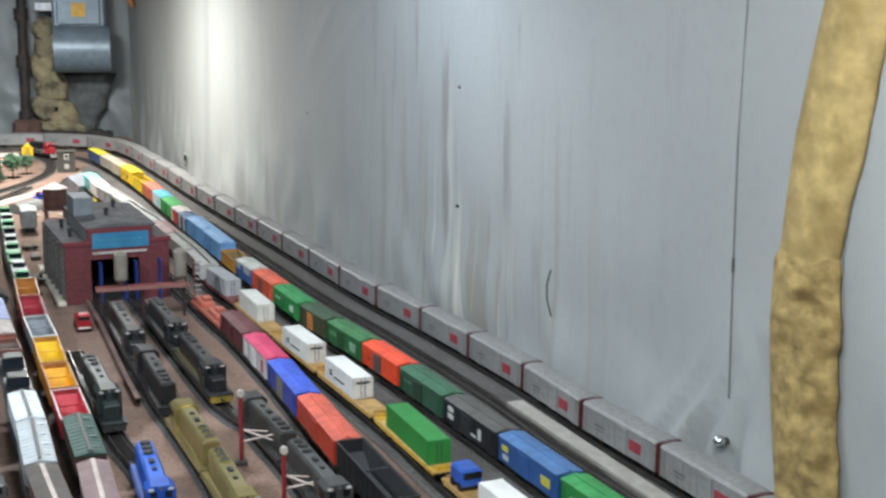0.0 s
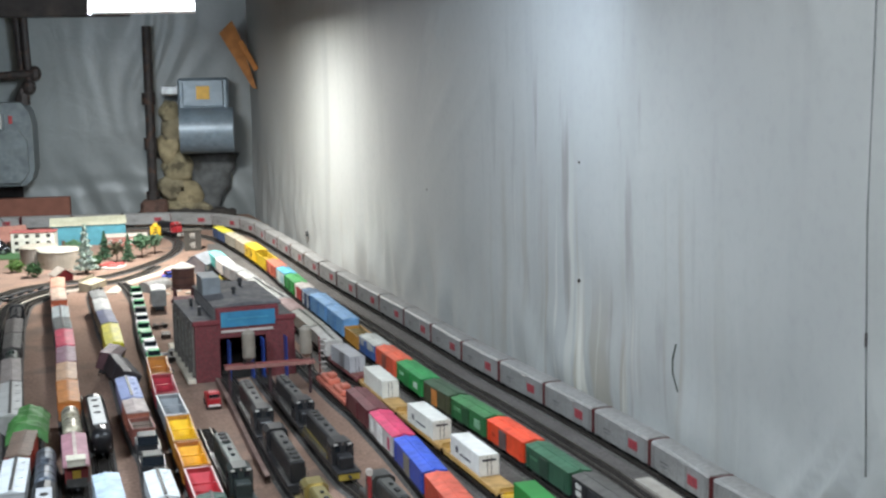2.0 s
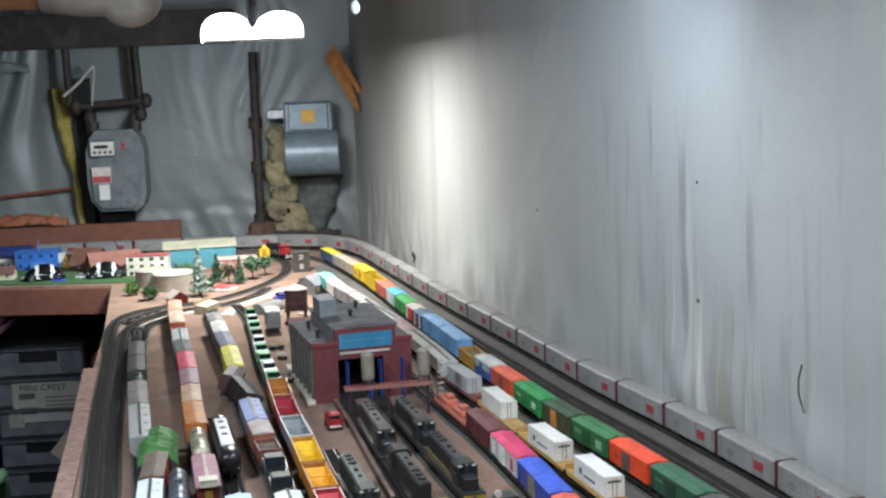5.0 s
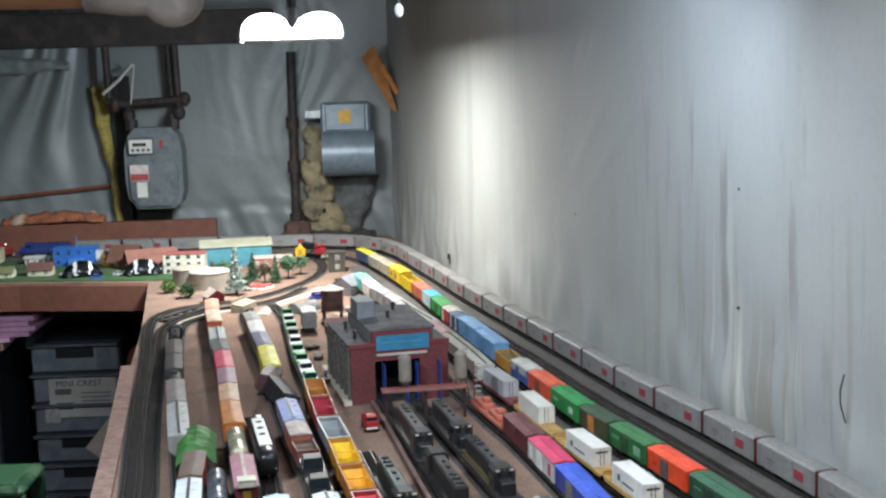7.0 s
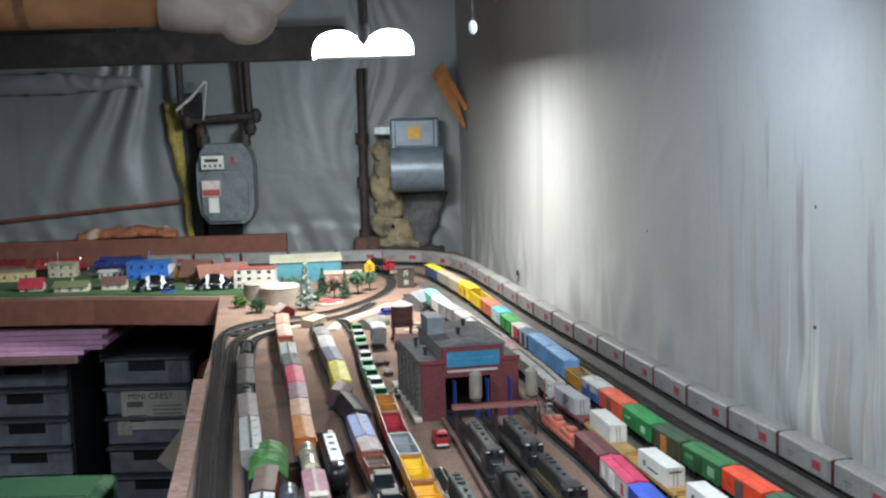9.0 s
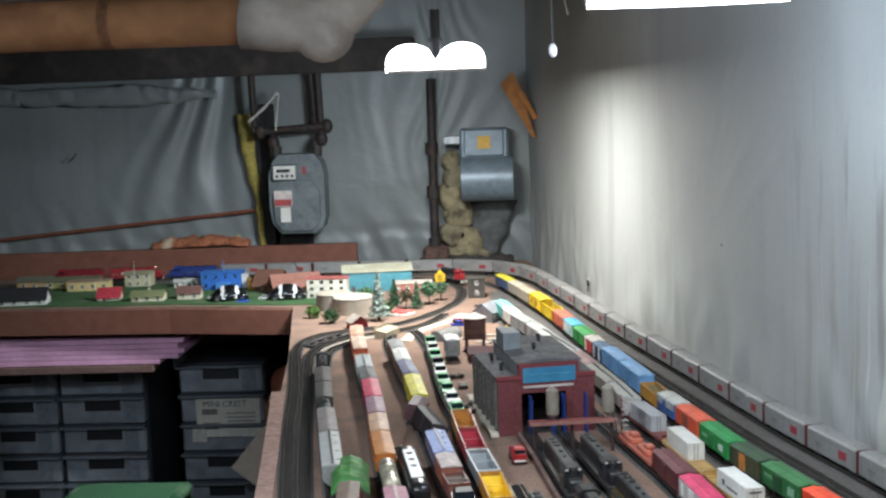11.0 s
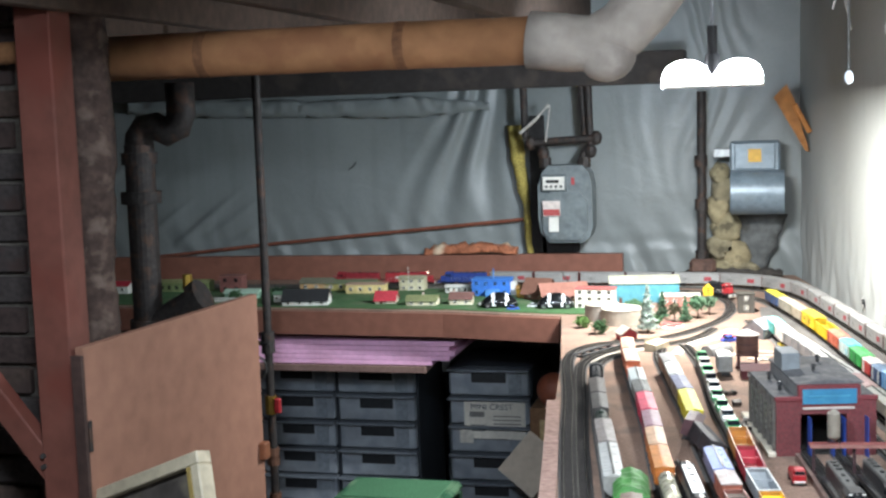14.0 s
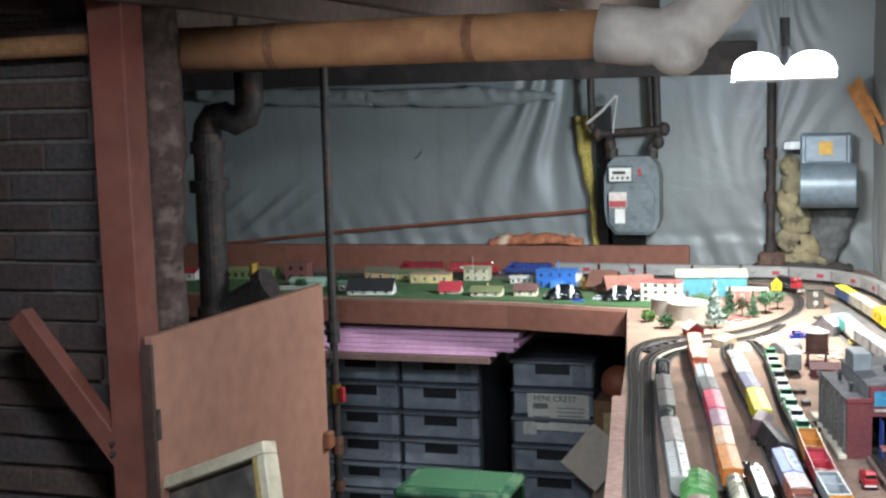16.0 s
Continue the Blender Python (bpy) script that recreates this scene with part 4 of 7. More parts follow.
# coloured boxcars
boxcar(*on(BOX, 1.69, 1.845), "2E4F8F", label="blue boxcar standing behind a green one")
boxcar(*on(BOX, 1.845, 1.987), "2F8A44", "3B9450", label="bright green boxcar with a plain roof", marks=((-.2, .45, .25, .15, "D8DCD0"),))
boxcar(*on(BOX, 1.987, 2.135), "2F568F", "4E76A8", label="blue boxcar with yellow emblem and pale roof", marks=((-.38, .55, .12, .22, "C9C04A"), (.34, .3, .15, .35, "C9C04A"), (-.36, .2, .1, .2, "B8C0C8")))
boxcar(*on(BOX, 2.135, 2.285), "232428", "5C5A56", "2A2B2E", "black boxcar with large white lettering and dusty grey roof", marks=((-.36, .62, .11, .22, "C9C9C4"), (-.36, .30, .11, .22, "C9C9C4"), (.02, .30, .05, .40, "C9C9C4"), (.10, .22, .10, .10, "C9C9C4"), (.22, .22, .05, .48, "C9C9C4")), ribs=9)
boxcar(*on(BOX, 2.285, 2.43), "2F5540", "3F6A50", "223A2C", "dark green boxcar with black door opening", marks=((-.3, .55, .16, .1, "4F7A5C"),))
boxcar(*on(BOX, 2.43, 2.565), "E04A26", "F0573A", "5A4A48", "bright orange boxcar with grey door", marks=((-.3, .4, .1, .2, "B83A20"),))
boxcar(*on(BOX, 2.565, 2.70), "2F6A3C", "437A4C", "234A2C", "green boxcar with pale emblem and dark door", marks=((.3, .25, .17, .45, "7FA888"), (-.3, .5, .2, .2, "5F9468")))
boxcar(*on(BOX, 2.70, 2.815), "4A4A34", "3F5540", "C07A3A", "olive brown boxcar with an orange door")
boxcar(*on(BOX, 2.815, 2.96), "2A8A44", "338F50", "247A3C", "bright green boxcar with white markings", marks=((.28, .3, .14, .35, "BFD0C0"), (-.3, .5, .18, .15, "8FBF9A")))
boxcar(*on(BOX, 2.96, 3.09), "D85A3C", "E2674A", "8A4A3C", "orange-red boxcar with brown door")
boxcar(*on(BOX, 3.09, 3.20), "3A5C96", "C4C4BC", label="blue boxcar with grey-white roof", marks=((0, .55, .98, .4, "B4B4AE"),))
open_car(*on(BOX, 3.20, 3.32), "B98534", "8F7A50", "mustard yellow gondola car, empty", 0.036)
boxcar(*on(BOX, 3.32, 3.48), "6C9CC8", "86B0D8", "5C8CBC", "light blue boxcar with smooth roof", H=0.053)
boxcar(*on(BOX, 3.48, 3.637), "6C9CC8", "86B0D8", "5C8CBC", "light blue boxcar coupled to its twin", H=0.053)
boxcar(*on(BOX, 3.637, 3.735), "2C3F66", "5A7490", label="dark blue boxcar with white bands", marks=((.3, 0, .16, .98, "D8D8D4"), (-.3, 0, .12, .98, "D8D8D4")))
boxcar(*on(BOX, 3.735, 3.82), "C24038", "D0C8C0", label="red and white banded boxcar", marks=((-.32, 0, .3, .98, "E0DED8"),))
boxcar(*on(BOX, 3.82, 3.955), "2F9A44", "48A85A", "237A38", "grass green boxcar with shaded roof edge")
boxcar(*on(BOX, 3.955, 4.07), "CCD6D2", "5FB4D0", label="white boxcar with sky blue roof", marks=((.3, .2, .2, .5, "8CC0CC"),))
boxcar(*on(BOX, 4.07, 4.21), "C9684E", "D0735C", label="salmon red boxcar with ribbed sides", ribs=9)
open_car(*on(BOX, 4.21, 4.35), "D8B820", "B89A20", "bright yellow open gondola car", 0.042)
boxcar(*on(BOX, 4.35, 4.51), "DCB41C", "E2C030", "B8941C", "bright yellow boxcar with black lettering", marks=((-.3, .3, .06, .4, "3A3420"), (.1, .3, .06, .4, "3A3420")), H=0.052)
boxcar(*on(BOX, 4.51, 4.65), "9A8F7C", "A89E8C", label="tan boxcar with weathered grey roof")
boxcar(*on(BOX, 4.65, 4.79), "8C877A", "B0A896", label="weathered grey tan boxcar")
boxcar(*on(BOX, 4.79, 4.955), "2F4466", "C8BE3C", label="dark blue boxcar with yellow roof")

# containers on flat cars
for y0, y1, c0, c1, col, label, ctext, mk in ((2.085, 2.30, 2.112, 2.253, "2F8A3E", "bright green shipping container on a yellow flat car", "C9A02E", None),
                                             (2.30, 2.515, 2.372, 2.480, "E6E5E0", "clean white shipping container with black lettering", "B8924C", "4A4A50"),
                                             (2.515, 2.725, 2.552, 2.660, "DEDDD6", "white shipping container with small dark lettering", "B08A4A", "5A5A5E"),
                                             (2.725, 2.945, 2.805, 2.915, "D6D5CC", "off-white shipping container on a tan flat car", "A8844A", None),
                                             (2.945, 3.14, 2.995, 3.105, "A6A6A8", "grey shipping container on a maroon flat car", "7A3438", None)):
    m, L = on(CON, y0, y1)
    flat_car(m, L, ctext, {"C9A02E": "C8A25A", "7A3438": "7A4A44"}.get(ctext, "B08C56"), {"C9A02E": "yellow flat car with white end platforms", "7A3438": "maroon flat car with brown deck"}.get(ctext, "tan wooden-decked flat car"))
    m, L = on(CON, c0, c1)
    container(m, L, col, label, mark=mk)
m, L = on(CON, 1.83, 2.075)
flat_car(m, L, "B8924C", "B08C56", "tan wooden-decked flat car with two loads")
container(on(CON, 1.85, 1.98)[0], 0.125, "EDEDEA", "white shipping container beside a blue truck cab")
cab = thing("truck_cab", "small blue truck cab on a flat car", "truck", m=on(CON, 2.015, 2.06)[0] @ Matrix.Translation((0, 0, 0.0172)))
part("body", Shape().box(0, 0, 0.004, 0.034, 0.026, 0.022, 0.003), mat("2A5CB8", 0.3), cab)
part("windscreen", Shape().box(0.017, 0, 0.015, 0.001, 0.022, 0.008), WINDOW, cab)
for sx in (-1, 1):
    part("wheel", Shape().tube((sx * 0.010, -0.0135, 0.005), (sx * 0.010, 0.0135, 0.005), 0.005, n=12), BLACK, cab)
covered_hopper(*on(CON, 3.14, 3.295), "B8B4AE", "B4B2AC", "light grey covered hopper car with dusty roof")
covered_hopper(*on(CON, 3.295, 3.476), "BDB8AC", "A9A79C", "beige grey covered hopper car")
boxcar(*on(CON, 3.476, 3.62), "8A5A58", "A88884", label="faded maroon boxcar with dusty pink roof")
covered_hopper(*on(CON, 3.62, 3.785), "C6C4BE", "CCCBC4", "white-roofed covered hopper car")
covered_hopper(*on(CON, 3.785, 3.90), "D2D1CC", "DDDCD6", "chalk white covered hopper car")
boxcar(*on(CON, 3.90, 4.02), "9A9B9C", "C0C0BC", label="grey boxcar with a pale roof")
boxcar(*on(CON, 4.02, 4.16), "8E9294", "A9ABAA", label="plain grey boxcar with grey roof")
boxcar(*on(CON, 4.16, 4.28), "D6D6D2", "E2E2DE", label="white boxcar near the end of its track")
boxcar(*on(CON, 4.28, 4.40), "4FA8A0", "7CC8C4", label="turquoise boxcar at the track end")

# pink, blue and orange boxcars
open_car(*on(PNK, 1.945, 2.14), "232325", "3C3C3E", "black open hopper car with sloping inside", 0.046)
boxcar(*on(PNK, 2.14, 2.325), "C0452F", "D2604A", "B03E2A", "orange-red boxcar with plain roof")
boxcar(*on(PNK, 2.325, 2.493), "2F48A0", "3C5CC4", "7A7468", "royal blue boxcar with grey door")
boxcar(*on(PNK, 2.493, 2.64), "C8C4C0", "CC3F66", "E4E2DE", "white boxcar with pink roof and pink ends", marks=((-.36, .2, .1, .6, "F0F0EC"), (.36, .2, .1, .6, "B83A5C")), end="B83058")
boxcar(*on(PNK, 2.64, 2.785), "5E2A2E", "6A3C3E", label="dark maroon boxcar with dusty roof")
m, L = on(PNK, 2.785, 2.99)
flat_car(m, L, "A8584A", "B0604C", "salmon flat car carrying parts")
for x in (-0.055, 0.03):
    w = thing("salmon_wagon_body", "salmon-coloured wagon body on a flat car", "wagon", "salmon wagon bodies", m @ Matrix.Translation((x, 0, 0.0168)))
    part("body", Shape().box(0, 0, 0, 0.055, 0.022, 0.010, 0.002), mat("C06A55", 0.6), w)
    part("hood", Shape().box(0.012, 0, 0.010, 0.020, 0.016, 0.008, 0.002), mat("B86450", 0.6), w)

# black locomotives in front of the engine house
locomotive(*on(LR, 2.425, 2.665), "262628", roof="3A3A3A", label="black diesel locomotive with yellow handrails", trim="A8923C")
locomotive(*on(LR, 2.665, 2.90), "28282A", roof="454544", label="black diesel locomotive with dusty roof", trim="4A4A48")
locomotive(*on(LR, 2.165, 2.37), "3C3C3A", roof="4E4E4A", label="dark grey weathered diesel locomotive", trim="4A4A46", nose=-1)
locomotive(*on(LR, 1.955, 2.165), "414140", roof="52524E", label="dark grey weathered locomotive behind another", trim="4A4A46")
locomotive(*on(LL, 2.385, 2.625), "242426", roof="383836", label="black diesel locomotive with green-grey roof", trim="2E2E2E", nose=-1)
locomotive(*on(LL, 2.625, 2.88), "2A2A2B", roof="444442", label="black diesel locomotive close to the engine house", trim="3A3A38")
locomotive(*on(LL, 2.15, 2.355), "B5A770", roof="C2B684", label="gold-plated brass diesel locomotive", trim="B5A770", gold=True, nose=-1)
locomotive(*on(LL, 1.945, 2.15), "B0A26C", roof="BEB280", label="gold-plated brass locomotive coupled behind", trim="B0A26C", gold=True)
locomotive(*on(FTR, 1.99, 2.19), "2458B4", roof="2E66C8", label="bright blue diesel locomotive in the yard", trim="8A90A0")
locomotive(*on(FTR, 2.33, 2.565), "2A3230", roof="48524E", label="dark green-grey diesel locomotive with dusty roof", trim="3A403E", H=0.050)

# open hoppers and the car carriers
caboose(*on(GON, 1.99, 2.135), "7A5A58", "8C7472", "dull mauve caboose with grey roof", cupola=False)
covered_hopper(*on(GON, 2.145, 2.297), "4A3A30", "3F5A50", "dark green covered hopper car")
for y0, y1, out, inn, label in ((2.297, 2.428, "A03034", "C0303C", "red open hopper car with white rim"), (2.428, 2.553, "A86A2A", "E8A81C", "yellow-orange open hopper car"),
                               (2.553, 2.697, "B07A28", "EEC01E", "bright yellow open hopper car"), (2.697, 2.832, "7C7E80", "8F9498", "grey open hopper car with white rim"),
                               (2.832, 2.977, "8C2A30", "A82838", "dark red open hopper car"), (2.977, 3.118, "A8703A", "B8742C", "orange-brown open hopper car")):
    open_car(*on(GON, y0, y1), out, inn, label, 0.037, W=0.0365, rim={"A03034": "D8B8B4", "7C7E80": "D4D4D0"}.get(out), name="hopper_car")
paint = ["2A9A58", "D8DEDA", "2FA260", "2A3032", "DCDEDA", "34A864", "268A50", "D0D8D4", "3AB06A"]
for n, (y0, y1) in enumerate(((3.118, 3.40), (3.40, 3.66), (3.66, 3.93))):
    m, L = on(GON, y0, y1)
    flat_car(m, L, "3A3A3A", "4A4640", "dark flat car loaded with toy automobiles")
    for k in range(3):
        c = paint[(n * 3 + k) % 9]
        automobile(m @ Matrix.Translation((-0.088 + k * 0.088, 0, 0.0168)), 0.066, c, {"D": "white toy automobile on a flat car", "C": "silvery white toy automobile on a flat car", "2": "green toy automobile on a flat car", "3": "bright green toy automobile on a flat car"}.get(c[0], "dark green toy automobile on a flat car"),
                   "DDE2DE" if k == 1 else None, "toy automobiles on flat cars")

# mixed freight
caboose(*on(S3, 1.99, 2.13), "6A4A40", "5E5650", "brown caboose with grey roof", cupola=False)
covered_hopper(*on(S3, 2.13, 2.285), "B4B6B6", "BFC4C4", "light grey covered hopper car with ribbed roof")
covered_hopper(*on(S3, 2.285, 2.405), "C8CCCC", "E2E8EA", "white covered hopper car with ribbed roof")
m, L = on(S3, 2.415, 2.63)
flat_car(m, L, "2C2C2E", "2E2C2A", "black flat car loaded with black automobiles")
for k, x in enumerate((-0.052, 0.048)):
    automobile(m @ Matrix.Translation((x, 0, 0.0168)), 0.085, "17181A", "shiny black toy automobile on a flat car", group="toy automobiles on flat cars")
open_car(*on(S3, 2.63, 2.70), "7A4A40", "6A5A50", "short brown gondola car", 0.036)
boxcar(*on(S3, 2.70, 2.79), "9A5A48", "B0A09A", label="short rust boxcar with grey roof")
covered_hopper(*on(S3, 2.79, 2.94), "7A7488", "98A4CC", "lavender covered hopper car with ribbed roof")
m, L = on(S3, 2.965, 3.09)
boxcar(m @ Matrix.Translation((-0.006, -0.010, 0.004)) @ Matrix.Rotation(radians(-24), 4, "X") @ Matrix.Rotation(radians(10), 4, "Z"), L, "2E2A2C", "3A3638", label="derailed black boxcar leaning over beside the track")
m, L = on(S3, 3.10, 3.22)
boxcar(m @ Matrix.Translation((0, -0.020, 0.003)) @ Matrix.Rotation(radians(-20), 4, "X") @ Matrix.Rotation(radians(-12), 4, "Z"), L, "4E3034", "5E4448", label="derailed maroon boxcar leaning beside the track")
boxcar(*on(S3, 3.215, 3.42), "C2B41E", "D4C828", label="lemon yellow boxcar at the head of its string")
boxcar(*on(S3, 3.42, 3.57), "6A5A4C", "5C6080", label="brown boxcar with slate blue roof")
boxcar(*on(S3, 3.57, 3.72), "7A6450", "D6D6D2", label="brown boxcar with white roof")
boxcar(*on(S3, 3.72, 3.83), "7A6656", "9A9A98", label="brown boxcar with grey roof")
streamlined_car(*on(VAN, 2.60, 2.83), "1C1C1E", "D2D2CE", "black streamlined locomotive with white roof panel and chrome nose bands", "streamlined_locomotive", 0.046, stripes=True)
boxcar(*on(VAN, 2.25, 2.405), "A8B4BC", "C0D4E4", label="pale blue boxcar with smooth roof")
locomotive(*on(VAN, 2.03, 2.245), "5C5C5C", roof="6A6A6A", label="grey diesel locomotive behind a boxcar", trim="6A6A68")
open_car(*on(S2, 2.03, 2.20), "B02A30", "7A2024", "bright red open car with rounded rim", 0.040)
caboose(*on(S2, 2.443, 2.61), "6E2A2A", "B0808A", "maroon caboose with dusty pink roof and cream cupola")
tank_car(*on(S2, 2.63, 2.775), "B8B09A", "brass-coloured tank car with polished domes")
boxcar(*on(S2, 2.785, 2.94), "B0662C", "B8763C", label="orange boxcar with plain roof")
boxcar(*on(S2, 2.94, 3.077), "A8663C", "C09A7C", label="rusty orange boxcar with tan roof")
boxcar(*on(S2, 3.077, 3.216), "7A3F4A", "94707C", label="dusty purple boxcar with faded roof")
boxcar(*on(S2, 3.216, 3.383), "B83048", "D04460", label="crimson pink boxcar with bright roof")
covered_hopper(*on(S2, 3.383, 3.508), "6E6C66", "7C7C78", "grey covered hopper car with ribbed roof")
covered_hopper(*on(S2, 3.508, 3.644), "C8CAC6", "D2D8D6", "white covered hopper car")
open_car(*on(S2, 3.644, 3.72), "C0623A", "C8744A", "orange gondola car, short and empty")
boxcar(*on(S2, 3.72, 3.889), "B85C38", "E0C4B0", label="orange boxcar with white and orange roof")
boxcar(*on(S2, 3.889, 4.044), "C07A64", "DDA890", label="pale salmon boxcar at the end of its string")
m, L = on(S1, 2.70, 2.745)
covered_hopper(*on(S1, 2.72, 2.945), "8F8E8A", "A9A8A4", "light grey covered hopper car with dusty roof")
boxcar(*on(S1, 2.945, 3.13), "6A6460", "857C78", label="grey-brown boxcar with faded roof")
tank_car(*on(S1, 3.13, 3.215), "3E4A42", "short dark green tank car")
boxcar(*on(S1, 3.215, 3.363), "423F3C", "4A4744", label="dark grey boxcar with dusty roof")
boxcar(*on(S1, 3.363, 3.52), "46423F", "524C49", label="dark grey-brown boxcar with flat roof")
locomotive(*on(S1, 3.52, 3.70), "2C2C2E", roof="3A3A3C", label="small black locomotive at the head of its string", trim="3A3A3A", nose=-1)
tank_car(*on(TNK, 2.39, 2.55), "5E6670", "blue-grey tank car with shiny top")
streamlined_car(*on(TNK, 2.10, 2.385), "2A2C30", "C8CCD0", "black passenger car with silver roof panels", H=0.046)
boxcar(*on(GRN, 2.50, 2.635), "A03A28", "6E5C50", label="red boxcar with brown roof")
covered_hopper(*on(GRN, 2.34, 2.495), "B8BCBE", "D8DEE0", "white covered hopper car with ribbed roof")
m, L = on(GRN, 2.64, 2.775)
boxcar(m, L, "4A3A34", "3E6E38", label="boxcar under a green roof", H=0.043)
tarp = thing("green_tarpaulin", "crumpled green tarpaulin draped over a boxcar", "tarpaulin", m=m @ Matrix.Translation((0, 0, 0.0425)))
g = Shape()
bmesh.ops.create_grid(g.bm, x_segments=18, y_segments=12, size=0.5)
for v in g.bm.verts:
    x, y = v.co.x * 0.15, v.co.y * 0.062
    drop = max(0, abs(y) - 0.018) * 0.8 + max(0, abs(x) - 0.062) * 0.9
    v.co = Vector((x, y, 0.006 - abs(y) * 0.22 - drop + 0.004 * noise.noise(Vector((x * 60, y * 60, 0)))))
r = bmesh.ops.solidify(g.bm, geom=g.bm.faces[:], thickness=0.0008)
part("sheet", g, mat("3E7236", 0.6, vary=0.3, grain=40), tarp)
# switcher on the inner loop
locomotive(Matrix.Translation((-0.262, 5.09, RAIL_Z)) @ Matrix.Rotation(radians(-48), 4, "Z"), 0.13, "1E1E22", "A83034", roof="2A2A2C", label="black and red switcher on the far curve", trim="B8B4AC")

# ---- engine house ----
def brick_wall_mat(code, mortar, w=0.010, h=0.0035):
    m = mat(code, 0.85, grain=200, vary=0.25, bump=0.2, big=11).copy()
    m.name = "model_brick"
    t = m.node_tree
    b = t.nodes["Principled BSDF"]
    br, mx, co = t.nodes.new("ShaderNodeTexBrick"), t.nodes.new("ShaderNodeMix"), t.nodes.new("ShaderNodeTexCoord")
    br.inputs["Scale"].default_value = 1.0
    br.inputs["Brick Width"].default_value, br.inputs["Row Height"].default_value, br.inputs["Mortar Size"].default_value = w, h, 0.0004
    mp, sep, cmb, add = (t.nodes.new(x) for x in ("ShaderNodeMapping", "ShaderNodeSeparateXYZ", "ShaderNodeCombineXYZ", "ShaderNodeMath"))
    add.operation = "ADD"
    t.links.new(co.outputs["Object"], sep.inputs[0])
    t.links.new(sep.outputs[0], add.inputs[0])
    t.links.new(sep.outputs[1], add.inputs[1])
    t.links.new(add.outputs[0], cmb.inputs[0])
    t.links.new(sep.outputs[2], cmb.inputs[1])
    t.links.new(cmb.outputs[0], br.inputs["Vector"])
    mx.data_type = "RGBA"
    mx.inputs[7].default_value = (*rgb(mortar), 1)
    old = b.inputs["Base Color"].links[0].from_socket
    t.links.new(old, mx.inputs[6])
    t.links.new(br.outputs["Fac"], mx.inputs[0])
    t.links.new(mx.outputs[2], b.inputs["Base Color"])
    return m


BRICK = brick_wall_mat("6B2C30", "5A3A38")
STONE = mat("68635D", 0.9, grain=120, vary=0.3, bump=0.3, stain="5E5A55", big=18)
ROOFM = mat("5A595B", 0.9, grain=150, vary=0.2, bump=0.3, stain="6E6B68", big=18)


def window_panes(parent, x, y, z, w, h, side, nx=2, nz=2, frame="CFCBC0", depth=0.0016):
    """A window standing proud of a wall in the plane x (side 'x') or y (side 'y'), with bars."""
    f = Shape()
    g = Shape()
    fw = min(w, h) * 0.09
    for i in range(nx + 1):
        o = -w / 2 + w * i / nx
        f.box(x if side == "x" else x + o, y + o if side == "x" else y, z, *((depth, fw) if side == "x" else (fw, depth)), h)
    for k in range(nz + 1):
        f.box(x, y, z + h * k / nz - fw / 2, *((depth, w) if side == "x" else (w, depth)), fw)
    g.box(x, y, z, *((depth * 0.6, w) if side == "x" else (w, depth * 0.6)), h)
    fr = part("window_frame", f, mat(frame, 0.7, vary=0.1), parent)
    part("pane", g, WINDOW, fr)


house = thing("engine_house", "maroon brick two-stall engine house with grey roofs and blue sign", "engine house", m=Matrix.Translation((0.014, 3.095, TOP)) @ Matrix.Rotation(radians(12), 4, "Z"))
W, D, H, t = 0.190, 0.250, 0.112, 0.005
part("wall", Shape().box(-W / 2 + 0.023, 0, 0, 0.046, t, H), BRICK, house, "maroon brick front wall beside a wide opening")
part("wall", Shape().box(W / 2 - 0.028, 0, 0, 0.056, t, H), BRICK, house)
part("wall", Shape().box(-0.005, 0, 0.082, W - 0.102, t, H - 0.082), BRICK, house)
part("wall", Shape().box(-W / 2 + t / 2, D / 2 + t / 2, 0, t, D - t, H), STONE, house, "grey stained side wall with pilasters")
part("wall", Shape().box(W / 2 - t / 2, D / 2 + t / 2, 0, t, D - t, H), BRICK, house)
part("wall", Shape().box(0, D, 0, W, t, H), BRICK, house)
for i in range(6):
    part("pilaster", Shape().box(-W / 2 - 0.002, 0.014 + i * (D - 0.02) / 5, 0, 0.005, 0.010, H - 0.004, 0.0006), STONE, house)
for i in range(5):
    window_panes(house, -W / 2 - 0.001, 0.038 + i * (D - 0.02) / 5, 0.035, 0.024, 0.055, "x", 3, 4, "8A857C")
part("roof", Shape().box(0, D / 2, H - 0.002, W + 0.004, D + 0.004, 0.004), ROOFM, house)
part("parapet", Shape().box(0, -0.001, H - 0.004, W + 0.006, 0.0075, 0.009, 0.001), mat("6E2E32", 0.85, grain=200), house)
cl = part("clerestory", Shape().box(0.008, 0.128, H + 0.002, 0.124, 0.236, 0.026), mat("7C7A79", 0.9, grain=150, stain="646261", big=18), house)
part("clerestory_roof", Shape().prism([(-0.065, H + 0.0265), (0.065, H + 0.0265), (0.065, H + 0.0295), (0, H + 0.0345), (-0.065, H + 0.0295)], 0.006, 0.250, Matrix.Translation((0.008, 0, 0)) @ Matrix.Rotation(math.pi / 2, 4, "Z")), ROOFM, cl)
part("clerestory_front", Shape().box(0.006, 0.004, H - 0.014, 0.118, 0.014, 0.040, 0.001), mat("6B2C30", 0.85, grain=200), house, "maroon gable front")
part("sign_board", Shape().box(0.006, -0.0040, H - 0.0100, 0.103, 0.002, 0.029), mat("2B7294", 0.7, vary=0.12, stain="3A7F9C", big=20), house, "teal blue sign board with faded lettering")
